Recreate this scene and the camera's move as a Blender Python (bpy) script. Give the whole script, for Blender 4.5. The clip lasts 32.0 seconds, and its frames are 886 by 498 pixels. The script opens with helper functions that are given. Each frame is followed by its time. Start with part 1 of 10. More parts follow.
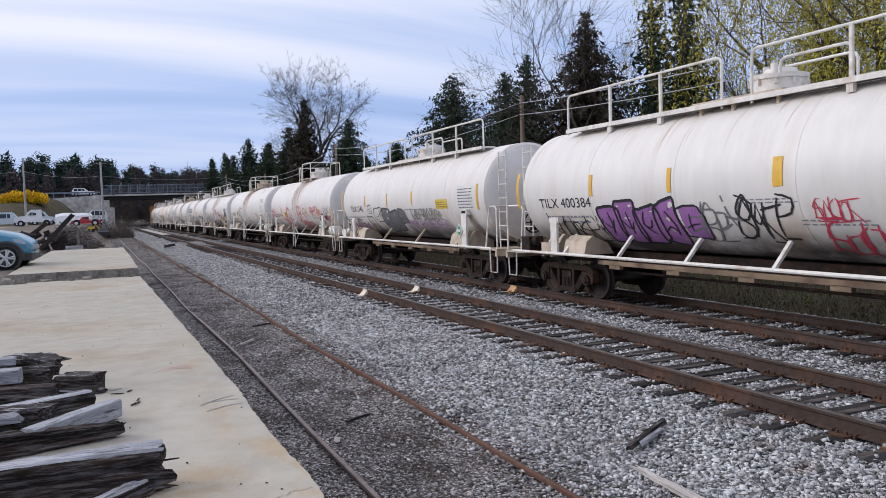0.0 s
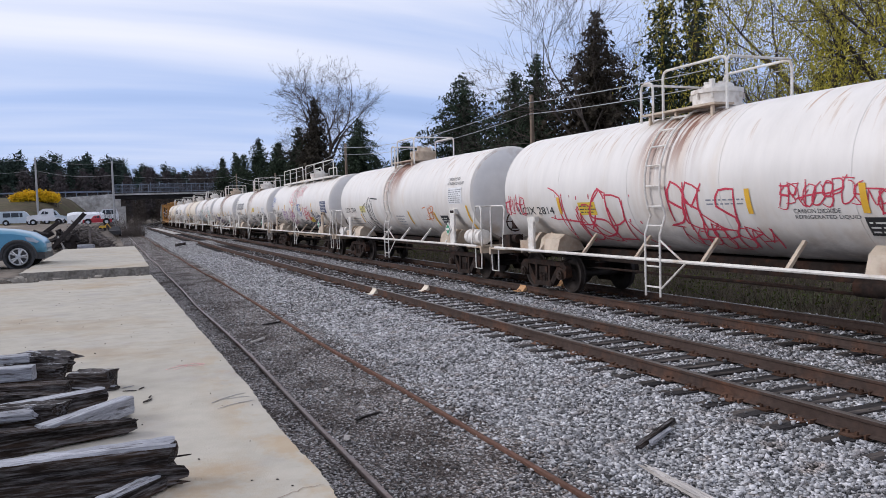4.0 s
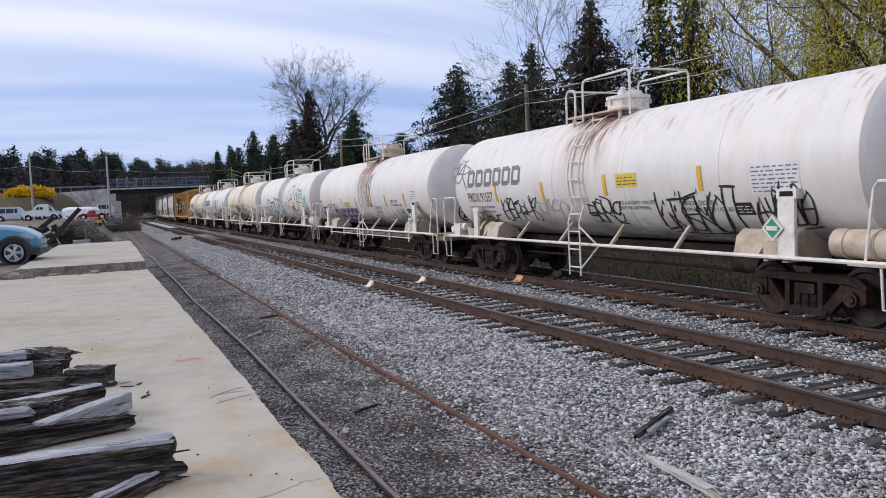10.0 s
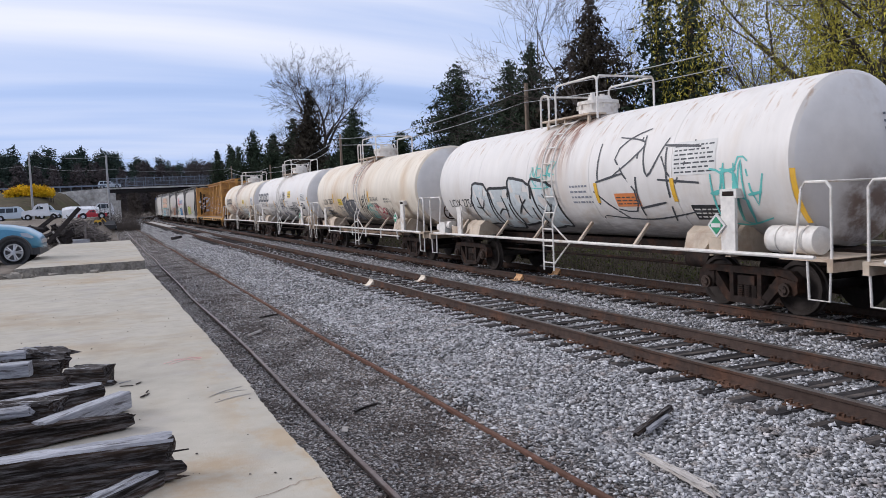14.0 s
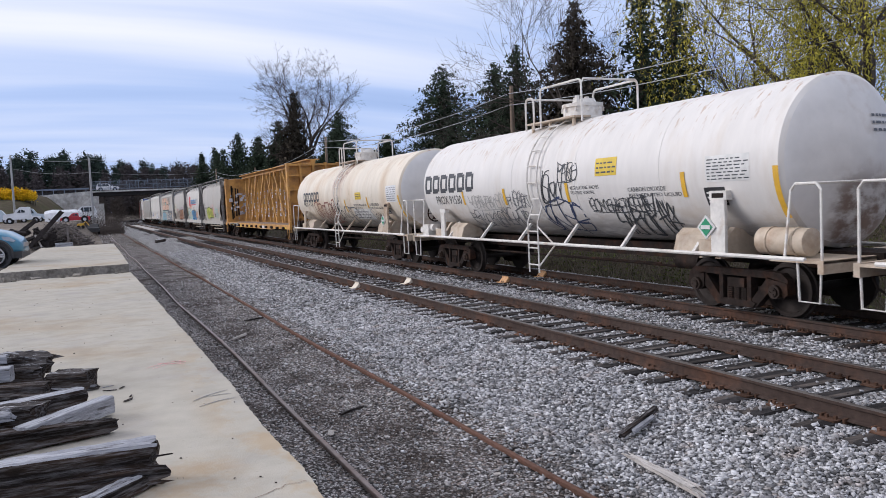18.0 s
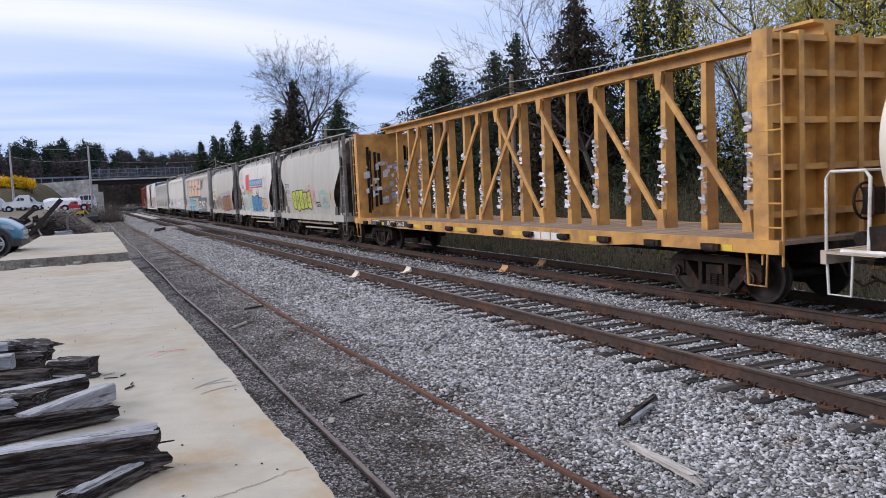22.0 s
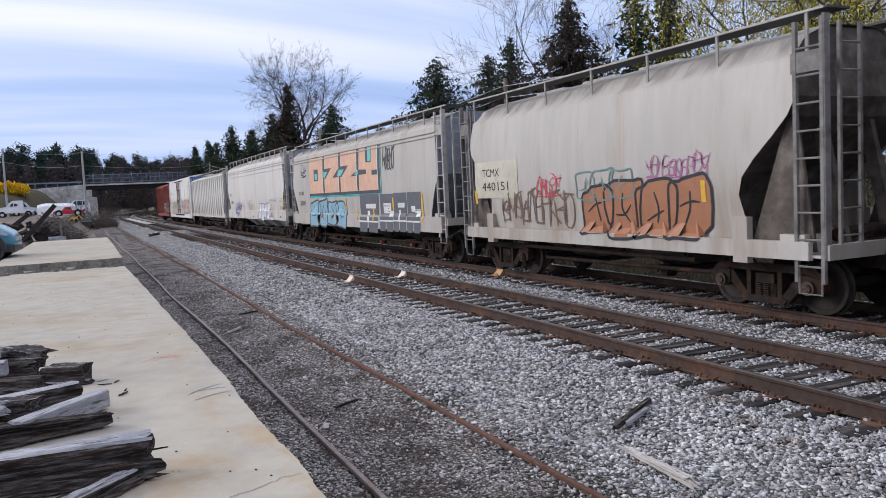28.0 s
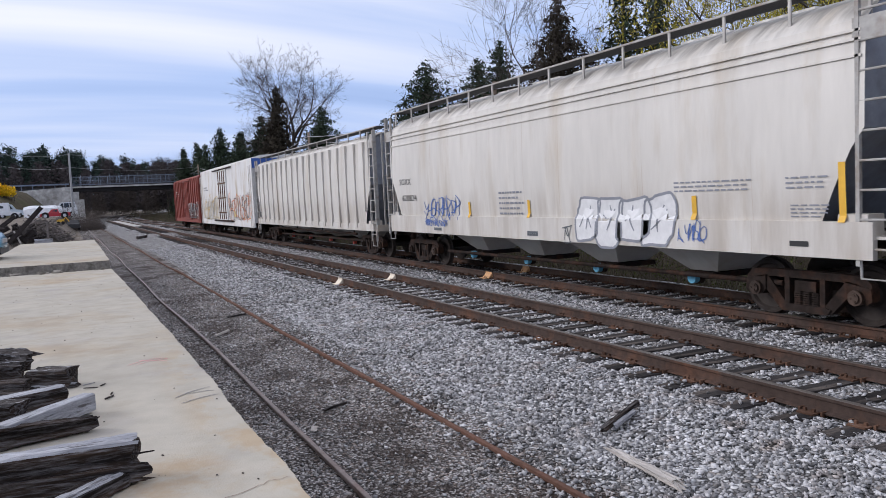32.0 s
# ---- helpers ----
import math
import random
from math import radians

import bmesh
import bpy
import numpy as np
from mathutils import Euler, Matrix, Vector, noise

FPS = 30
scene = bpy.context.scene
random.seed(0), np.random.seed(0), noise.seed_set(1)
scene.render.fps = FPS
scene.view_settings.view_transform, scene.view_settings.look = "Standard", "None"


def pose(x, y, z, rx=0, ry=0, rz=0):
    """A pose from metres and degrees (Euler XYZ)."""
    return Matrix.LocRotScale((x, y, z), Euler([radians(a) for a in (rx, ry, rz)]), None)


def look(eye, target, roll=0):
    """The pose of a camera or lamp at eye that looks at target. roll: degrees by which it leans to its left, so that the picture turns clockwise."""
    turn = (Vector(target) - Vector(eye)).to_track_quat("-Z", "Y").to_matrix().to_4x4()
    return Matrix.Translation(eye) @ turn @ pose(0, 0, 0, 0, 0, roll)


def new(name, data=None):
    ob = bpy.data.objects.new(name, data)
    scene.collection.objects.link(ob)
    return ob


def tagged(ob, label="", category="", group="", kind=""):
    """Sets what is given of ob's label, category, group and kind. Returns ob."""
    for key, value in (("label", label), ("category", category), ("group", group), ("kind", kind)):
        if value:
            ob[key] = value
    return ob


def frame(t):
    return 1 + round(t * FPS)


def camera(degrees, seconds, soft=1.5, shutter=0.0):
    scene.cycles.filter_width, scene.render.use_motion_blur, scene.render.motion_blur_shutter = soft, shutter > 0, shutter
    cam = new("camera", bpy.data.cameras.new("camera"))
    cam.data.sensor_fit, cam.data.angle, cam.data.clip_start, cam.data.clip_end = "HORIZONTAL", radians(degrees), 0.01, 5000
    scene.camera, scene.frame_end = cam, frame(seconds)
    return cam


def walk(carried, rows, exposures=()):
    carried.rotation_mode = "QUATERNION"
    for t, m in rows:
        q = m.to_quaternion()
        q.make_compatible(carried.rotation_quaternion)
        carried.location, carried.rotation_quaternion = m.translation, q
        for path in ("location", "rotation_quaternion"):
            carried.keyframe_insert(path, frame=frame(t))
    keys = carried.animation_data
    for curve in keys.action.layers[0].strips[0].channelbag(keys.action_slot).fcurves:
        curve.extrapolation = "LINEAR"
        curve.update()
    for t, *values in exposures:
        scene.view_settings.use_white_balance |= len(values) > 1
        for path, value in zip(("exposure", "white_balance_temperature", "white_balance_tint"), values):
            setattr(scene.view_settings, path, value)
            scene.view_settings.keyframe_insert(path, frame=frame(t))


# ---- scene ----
# ======== camera ========
cam = camera(60.0, 32.0, soft=0.55, shutter=0.06)
PATH = [
    (0, (0.003, 0.012, 2.57), (0.818, 1.835, 2.46), -1.9),
    (0.5, (-0.008, -0.007, 2.575), (0.803, 1.817, 2.464), -1.9),
    (1, (-0.012, -0.006, 2.571), (0.799, 1.818, 2.461), -1.9),
    (1.5, (-0.006, 0.002, 2.572), (0.805, 1.827, 2.46), -1.9),
    (2, (-0.008, 0.013, 2.567), (0.803, 1.838, 2.455), -1.9),
    (2.5, (-0.009, 0.0, 2.569), (0.799, 1.826, 2.457), -1.8),
    (3, (-0.012, 0.002, 2.571), (0.787, 1.831, 2.46), -1.8),
    (3.5, (-0.009, -0.01, 2.569), (0.785, 1.823, 2.459), -1.8),
    (5.5, (-0.01, 0.004, 2.566), (0.782, 1.837, 2.451), -2.0),
    (6, (-0.005, 0.003, 2.573), (0.787, 1.836, 2.457), -2.1),
    (6.5, (-0.006, 0.003, 2.571), (0.786, 1.836, 2.455), -2.2),
    (7, (0.0, 0.007, 2.571), (0.793, 1.84, 2.453), -2.1),
    (7.5, (0.001, 0.007, 2.571), (0.799, 1.836, 2.443), -2.1),
    (8, (-0.001, -0.006, 2.574), (0.797, 1.823, 2.437), -2.1),
    (8.5, (-0.007, -0.007, 2.577), (0.791, 1.821, 2.44), -2.1),
    (9, (-0.003, -0.002, 2.578), (0.795, 1.826, 2.441), -2.4),
    (9.5, (0.0, -0.002, 2.576), (0.799, 1.826, 2.441), -2.6),
    (10, (-0.002, 0.002, 2.576), (0.797, 1.83, 2.441), -2.5),
    (10.5, (-0.004, 0.003, 2.573), (0.796, 1.831, 2.439), -2.5),
    (11, (-0.003, -0.006, 2.577), (0.797, 1.823, 2.442), -2.5),
    (11.5, (-0.006, -0.009, 2.578), (0.794, 1.819, 2.444), -2.5),
    (12, (-0.006, -0.018, 2.579), (0.794, 1.81, 2.445), -2.5),
    (12.5, (-0.002, -0.014, 2.575), (0.798, 1.814, 2.44), -2.5),
    (13, (-0.005, -0.013, 2.576), (0.794, 1.815, 2.438), -2.5),
    (13.5, (0.0, -0.011, 2.578), (0.799, 1.817, 2.439), -2.5),
    (14, (0.005, -0.003, 2.576), (0.804, 1.825, 2.438), -2.6),
    (14.5, (-0.001, -0.005, 2.577), (0.8, 1.823, 2.44), -2.5),
    (16.5, (0.007, -0.005, 2.575), (0.835, 1.811, 2.44), -2.7),
    (17, (0.008, 0.003, 2.573), (0.837, 1.818, 2.439), -2.6),
    (17.5, (0.008, -0.013, 2.578), (0.84, 1.801, 2.444), -2.7),
    (18, (0.009, -0.003, 2.573), (0.842, 1.811, 2.44), -2.7),
    (18.5, (0.01, 0.001, 2.573), (0.843, 1.814, 2.436), -2.7),
    (19, (0.014, 0.012, 2.57), (0.846, 1.825, 2.421), -2.8),
    (19.5, (0.011, 0.019, 2.569), (0.842, 1.831, 2.411), -2.7),
    (20, (0.003, 0.012, 2.569), (0.834, 1.824, 2.408), -2.7),
    (20.5, (0.003, 0.006, 2.572), (0.834, 1.818, 2.409), -2.6),
    (21, (0.002, 0.009, 2.567), (0.833, 1.82, 2.404), -2.6),
    (21.5, (0.001, -0.004, 2.573), (0.833, 1.808, 2.409), -2.6),
    (22, (0.0, -0.004, 2.57), (0.832, 1.808, 2.408), -2.6),
    (22.5, (0.001, -0.002, 2.575), (0.832, 1.809, 2.413), -2.6),
    (23, (0.004, -0.008, 2.576), (0.836, 1.804, 2.414), -2.7),
    (23.5, (0.003, -0.011, 2.57), (0.835, 1.801, 2.41), -2.8),
    (24, (0.004, -0.012, 2.575), (0.836, 1.8, 2.415), -2.8),
    (24.5, (0.005, -0.003, 2.573), (0.837, 1.809, 2.413), -2.8),
    (25, (0.006, -0.004, 2.57), (0.837, 1.808, 2.412), -2.9),
    (25.5, (0.007, -0.015, 2.573), (0.838, 1.797, 2.415), -2.8),
    (27.5, (0.007, -0.014, 2.577), (0.851, 1.793, 2.422), -2.9),
    (28, (0.006, -0.014, 2.576), (0.85, 1.792, 2.424), -2.8),
    (28.5, (0.013, -0.017, 2.577), (0.858, 1.79, 2.425), -2.9),
    (29, (0.008, -0.006, 2.571), (0.857, 1.799, 2.421), -2.8),
    (29.5, (0.014, -0.005, 2.575), (0.868, 1.797, 2.424), -2.8),
    (30, (0.014, -0.009, 2.572), (0.876, 1.79, 2.423), -2.8),
    (30.5, (0.011, -0.003, 2.571), (0.879, 1.793, 2.423), -2.8),
    (31, (0.009, -0.009, 2.575), (0.878, 1.786, 2.426), -2.8),
    (31.5, (0.004, -0.022, 2.573), (0.874, 1.773, 2.426), -2.7),
    (32, (0.012, -0.018, 2.575), (0.882, 1.777, 2.429), -2.7),
]
walk(cam, [(t, look(eye, target, roll)) for t, eye, target, roll in PATH],
     [(0, -0.06), (9, -0.06), (16, -0.04), (21, 0.05), (28, 0.06), (32, 0.0)])

# ======== sky and light: a bright overcast evening ========
SUN_TURN, SUN_UP = radians(-62), radians(26)   # from the left and a little ahead, veiled by cloud
world = bpy.data.worlds.new("sky")
scene.world = world
world.use_nodes = True
wn, wl = world.node_tree.nodes, world.node_tree.links
wn.clear()
sky = wn.new("ShaderNodeTexSky")
sky.sky_type, sky.sun_disc = "NISHITA", False
sky.sun_elevation, sky.sun_rotation = SUN_UP, SUN_TURN
way = wn.new("ShaderNodeTexCoord")
split = wn.new("ShaderNodeSeparateXYZ")
wl.new(way.outputs["Generated"], split.inputs[0])
# the cloud layer lies flat overhead: divide the direction by its height
lift = wn.new("ShaderNodeMath")
lift.operation, lift.inputs[1].default_value = "MAXIMUM", 0.0
wl.new(split.outputs["Z"], lift.inputs[0])
plus = wn.new("ShaderNodeMath")
plus.operation, plus.inputs[1].default_value = "ADD", 0.22
wl.new(lift.outputs[0], plus.inputs[0])
flat = wn.new("ShaderNodeVectorMath")
flat.operation = "DIVIDE"
wl.new(way.outputs["Generated"], flat.inputs[0])
wl.new(plus.outputs[0], flat.inputs[1])
turn = wn.new("ShaderNodeMapping")
turn.inputs["Rotation"].default_value = (0, 0, radians(14))
turn.inputs["Scale"].default_value = (0.22, 1.15, 0.0)
wl.new(flat.outputs[0], turn.inputs[0])
streak = wn.new("ShaderNodeTexNoise")
streak.inputs["Scale"].default_value, streak.inputs["Detail"].default_value = 1.5, 5
streak.inputs["Roughness"].default_value, streak.inputs["Distortion"].default_value = 0.48, 0.35
wl.new(turn.outputs[0], streak.inputs["Vector"])
bands = wn.new("ShaderNodeValToRGB")
bands.color_ramp.elements[0].position, bands.color_ramp.elements[0].color = 0.34, (0.42, 0.555, 0.83, 1)
bands.color_ramp.elements[1].position, bands.color_ramp.elements[1].color = 0.80, (1.02, 1.02, 1.05, 1)
e = bands.color_ramp.elements.new(0.50)
e.color = (0.525, 0.655, 0.92, 1)
# the cloud thins and brightens with height
climb = wn.new("ShaderNodeMapRange")
for i, v in enumerate((0.05, 0.36, -0.15, 0.30)):
    climb.inputs[i + 1].default_value = v
wl.new(split.outputs["Z"], climb.inputs[0])
rise = wn.new("ShaderNodeMath")
rise.operation = "ADD"
wl.new(streak.outputs["Fac"], rise.inputs[0])
wl.new(climb.outputs[0], rise.inputs[1])
# and towards the veiled sun
side = wn.new("ShaderNodeVectorMath")
side.operation = "DOT_PRODUCT"
side.inputs[1].default_value = (math.sin(SUN_TURN), math.cos(SUN_TURN), 0)
wl.new(way.outputs["Generated"], side.inputs[0])
glow = wn.new("ShaderNodeMapRange")
for i, v in enumerate((-0.5, 0.62, -0.05, 0.14)):
    glow.inputs[i + 1].default_value = v
wl.new(side.outputs["Value"], glow.inputs[0])
more = wn.new("ShaderNodeMath")
more.operation = "ADD"
wl.new(rise.outputs[0], more.inputs[0])
wl.new(glow.outputs[0], more.inputs[1])
wl.new(more.outputs[0], bands.inputs["Fac"])
dim = wn.new("ShaderNodeMixRGB")
dim.blend_type, dim.inputs["Fac"].default_value = "MULTIPLY", 1.0
dim.inputs["Color2"].default_value = (0.08, 0.08, 0.08, 1)
wl.new(sky.outputs[0], dim.inputs["Color1"])
veil = wn.new("ShaderNodeMixRGB")
veil.inputs["Fac"].default_value = 0.88
wl.new(dim.outputs[0], veil.inputs["Color1"])
wl.new(bands.outputs["Color"], veil.inputs["Color2"])
back = wn.new("ShaderNodeBackground")
back.inputs["Strength"].default_value = 1.0
wl.new(veil.outputs[0], back.inputs["Color"])
wout = wn.new("ShaderNodeOutputWorld")
wl.new(back.outputs[0], wout.inputs["Surface"])

sun_data = bpy.data.lights.new("sun", "SUN")
sun_data.energy, sun_data.angle, sun_data.color = 1.9, radians(25), (1.0, 0.95, 0.88)
sun = new("sun", sun_data)
sun.matrix_world = look((0, 0, 0), (-math.sin(SUN_TURN) * math.cos(SUN_UP), -math.cos(SUN_TURN) * math.cos(SUN_UP), -math.sin(SUN_UP)))
scene.view_settings.use_white_balance = True
scene.view_settings.white_balance_temperature, scene.view_settings.white_balance_tint = 5990, 15

# ======== materials ========


def material(name, base, rough=0.75, metal=0.0, vary=0.25, grain=8.0, coarse=0.7, bump=0.2, bump_scale=40.0, stain=None, stain_scale=1.2,
             stain_at=0.6, stain_soft=0.12, stretch=(1, 1, 1), own=0.0, island=0.0, second=None, second_scale=2.0, second_at=0.62):
    """A surface with two scales of variation, stains and fine relief, all in metres."""
    m = bpy.data.materials.new(name)
    m.use_nodes = True
    n, l = m.node_tree.nodes, m.node_tree.links
    p = n["Principled BSDF"]
    p.inputs["Roughness"].default_value, p.inputs["Metallic"].default_value = rough, metal
    p.inputs["Specular IOR Level"].default_value = 0.5 if rough < 0.65 else 0.3 if rough < 0.8 else 0.12
    at = n.new("ShaderNodeTexCoord")
    mp = n.new("ShaderNodeMapping")
    mp.inputs["Scale"].default_value = stretch
    l.new(at.outputs["Object"], mp.inputs[0])

    def noise_at(scale, detail=4.0):
        t = n.new("ShaderNodeTexNoise")
        t.inputs["Scale"].default_value, t.inputs["Detail"].default_value = scale, detail
        t.inputs["Roughness"].default_value = 0.6
        l.new(mp.outputs[0], t.inputs["Vector"])
        return t.outputs["Fac"]

    def remap(sock, a, b, lo, hi):
        r = n.new("ShaderNodeMapRange")
        r.clamp = True
        for i, v in enumerate((a, b, lo, hi)):
            r.inputs[i + 1].default_value = v
        l.new(sock, r.inputs[0])
        return r.outputs[0]

    def times(a, b):
        x = n.new("ShaderNodeMath")
        x.operation = "MULTIPLY"
        l.new(a, x.inputs[0])
        l.new(b, x.inputs[1])
        return x.outputs[0]

    fine = remap(noise_at(grain), 0.3, 0.7, 1 - vary, 1 + vary)
    big = remap(noise_at(coarse, 3.0), 0.35, 0.65, 1 - vary * 0.6, 1 + vary * 0.6)
    gain = times(fine, big)
    if own:
        info = n.new("ShaderNodeObjectInfo")
        gain = times(gain, remap(info.outputs["Random"], 0, 1, 1 - own, 1 + own))
    if island:
        geo = n.new("ShaderNodeNewGeometry")
        gain = times(gain, remap(geo.outputs["Random Per Island"], 0, 1, 1 - island, 1 + island))
    color = n.new("ShaderNodeRGB")
    color.outputs[0].default_value = (*base, 1)
    out = color.outputs[0]

    def mixed(a, other, fac):
        x = n.new("ShaderNodeMixRGB")
        l.new(fac, x.inputs["Fac"])
        l.new(a, x.inputs["Color1"])
        x.inputs["Color2"].default_value = (*other, 1)
        return x.outputs[0]

    if second:
        out = mixed(out, second, remap(noise_at(second_scale, 6.0), second_at - 0.1, second_at + 0.1, 0, 1))
    if stain:
        out = mixed(out, stain, remap(noise_at(stain_scale, 8.0), stain_at - stain_soft, stain_at + stain_soft, 0, 0.85))
    scale = n.new("ShaderNodeVectorMath")
    scale.operation = "SCALE"
    l.new(out, scale.inputs[0])
    l.new(gain, scale.inputs["Scale"])
    l.new(scale.outputs[0], p.inputs["Base Color"])
    if bump:
        b = n.new("ShaderNodeBump")
        b.inputs["Strength"].default_value, b.inputs["Distance"].default_value = bump, 0.02
        l.new(noise_at(bump_scale, 6.0), b.inputs["Height"])
        l.new(b.outputs[0], p.inputs["Normal"])
    return m


def stony(name, colours, size, bump=0.9, dirt=(0.06, 0.052, 0.045), dirt_at=0.5, dirt_scale=0.5):
    """Loose gravel: cells of several greys with dark joints, and dirt lying in patches."""
    m = bpy.data.materials.new(name)
    m.use_nodes = True
    n, l = m.node_tree.nodes, m.node_tree.links
    p = n["Principled BSDF"]
    p.inputs["Roughness"].default_value, p.inputs["Specular IOR Level"].default_value = 0.95, 0.1
    at = n.new("ShaderNodeTexCoord")
    wob = n.new("ShaderNodeTexNoise")
    wob.inputs["Scale"].default_value = 9
    l.new(at.outputs["Object"], wob.inputs["Vector"])
    add = n.new("ShaderNodeMixRGB")
    add.blend_type, add.inputs["Fac"].default_value = "ADD", 0.04
    l.new(at.outputs["Object"], add.inputs["Color1"])
    l.new(wob.outputs["Color"], add.inputs["Color2"])
    cell = n.new("ShaderNodeTexVoronoi")
    cell.inputs["Scale"].default_value = 1 / size
    l.new(add.outputs[0], cell.inputs["Vector"])
    edge = n.new("ShaderNodeTexVoronoi")
    edge.feature = "DISTANCE_TO_EDGE"
    edge.inputs["Scale"].default_value = 1 / size
    l.new(add.outputs[0], edge.inputs["Vector"])
    ramp = n.new("ShaderNodeValToRGB")
    ramp.color_ramp.interpolation = "CONSTANT"
    for i, c in enumerate(colours):
        k = ramp.color_ramp.elements[i] if i < 2 else ramp.color_ramp.elements.new(i / len(colours))
        k.position, k.color = i / len(colours), (*c, 1)
    sep = n.new("ShaderNodeSeparateColor")
    l.new(cell.outputs["Color"], sep.inputs[0])
    l.new(sep.outputs[0], ramp.inputs[0])
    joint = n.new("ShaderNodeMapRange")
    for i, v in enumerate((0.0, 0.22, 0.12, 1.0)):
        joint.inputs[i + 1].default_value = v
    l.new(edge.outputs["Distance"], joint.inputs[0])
    patch = n.new("ShaderNodeTexNoise")
    patch.inputs["Scale"].default_value, patch.inputs["Detail"].default_value = dirt_scale, 8
    l.new(at.outputs["Object"], patch.inputs["Vector"])
    lie = n.new("ShaderNodeMapRange")
    for i, v in enumerate((dirt_at - 0.08, dirt_at + 0.1, 0.0, 0.85)):
        lie.inputs[i + 1].default_value = v
    l.new(patch.outputs["Fac"], lie.inputs[0])
    mix = n.new("ShaderNodeMixRGB")
    l.new(lie.outputs[0], mix.inputs["Fac"])
    l.new(ramp.outputs[0], mix.inputs["Color1"])
    mix.inputs["Color2"].default_value = (*dirt, 1)
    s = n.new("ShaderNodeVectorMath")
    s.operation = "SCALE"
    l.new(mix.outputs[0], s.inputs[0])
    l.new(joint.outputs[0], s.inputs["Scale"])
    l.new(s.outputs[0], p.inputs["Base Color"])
    b = n.new("ShaderNodeBump")
    b.inputs["Strength"].default_value, b.inputs["Distance"].default_value = bump, size * 0.5
    l.new(edge.outputs["Distance"], b.inputs["Height"])
    l.new(b.outputs[0], p.inputs["Normal"])
    return m


def weathered(m, colour, boxes, stretch, lo, hi, amount):
    """Lays a stain over a paint: it keeps to a stretch of the thing's own space and breaks up in streaks.
    boxes: (axis, from, full, until, gone) in metres."""
    n, l = m.node_tree.nodes, m.node_tree.links
    p = n["Principled BSDF"]
    under = p.inputs["Base Color"].links[0].from_socket
    at = n.new("ShaderNodeTexCoord")
    sep = n.new("ShaderNodeSeparateXYZ")
    l.new(at.outputs["Object"], sep.inputs[0])
    mp = n.new("ShaderNodeMapping")
    mp.inputs["Scale"].default_value = stretch
    l.new(at.outputs["Object"], mp.inputs[0])
    t = n.new("ShaderNodeTexNoise")
    t.inputs["Scale"].default_value, t.inputs["Detail"].default_value, t.inputs["Roughness"].default_value = 1.0, 7.0, 0.62
    l.new(mp.outputs[0], t.inputs["Vector"])

    def ramp(sock, a, b, x, y):
        r = n.new("ShaderNodeMapRange")
        r.interpolation_type = "SMOOTHSTEP"
        for i, v in enumerate((a, b, x, y)):
            r.inputs[i + 1].default_value = v
        l.new(sock, r.inputs[0])
        return r.outputs[0]

    mask = ramp(t.outputs["Fac"], lo, hi, 0, amount)
    for axis, a, b, c, d in boxes:
        for one in (ramp(sep.outputs[axis], a, b, 0, 1), ramp(sep.outputs[axis], c, d, 1, 0)):
            x = n.new("ShaderNodeMath")
            x.operation = "MULTIPLY"
            l.new(mask, x.inputs[0])
            l.new(one, x.inputs[1])
            mask = x.outputs[0]
    mix = n.new("ShaderNodeMixRGB")
    l.new(mask, mix.inputs["Fac"])
    l.new(under, mix.inputs["Color1"])
    mix.inputs["Color2"].default_value = (*colour, 1)
    l.new(mix.outputs[0], p.inputs["Base Color"])
    return m


CONCRETE = material("weathered concrete", (0.425, 0.395, 0.335), 0.85, vary=0.10, grain=3, coarse=0.25, bump=0.25, bump_scale=60,
                    stain=(0.34, 0.27, 0.185), stain_scale=0.5, stain_at=0.62, second=(0.385, 0.36, 0.325), second_scale=1.1)
weathered(CONCRETE, (0.36, 0.24, 0.12), [(0, 0.05, 0.25, 0.55, 0.95), (1, 4.2, 4.5, 4.9, 5.3)], (3, 3, 1), 0.34, 0.62, 0.55)
weathered(CONCRETE, (0.40, 0.28, 0.15), [(0, 0.55, 1.0, 1.2, 1.3), (1, 2.0, 2.5, 7.0, 11.0)], (2.2, 1.2, 1), 0.46, 0.62, 0.55)
weathered(CONCRETE, (0.30, 0.27, 0.23), [(0, -20, -19, 1.2, 1.3), (1, -5, -4, 60, 61)], (26, 26, 8), 0.64, 0.70, 0.5)
weathered(CONCRETE, (0.33, 0.29, 0.24), [(0, -20, -19, 1.2, 1.3), (1, 8, 10, 60, 61)], (0.9, 5, 1), 0.56, 0.66, 0.45)
CONCRETE_WALL = material("pale bridge concrete", (0.52, 0.51, 0.49), 0.85, vary=0.2, grain=1.2, coarse=0.3, bump=0.3, stain=(0.27, 0.25, 0.23), stain_scale=0.7, stain_at=0.58, second=(0.40, 0.38, 0.355), second_scale=1.5, second_at=0.55)
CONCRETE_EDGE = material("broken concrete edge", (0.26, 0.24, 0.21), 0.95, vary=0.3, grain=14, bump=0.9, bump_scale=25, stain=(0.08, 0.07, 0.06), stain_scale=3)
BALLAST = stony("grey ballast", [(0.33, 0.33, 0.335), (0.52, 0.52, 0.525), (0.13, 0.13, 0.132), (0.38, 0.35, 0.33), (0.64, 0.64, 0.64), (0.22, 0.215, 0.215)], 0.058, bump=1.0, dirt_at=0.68)
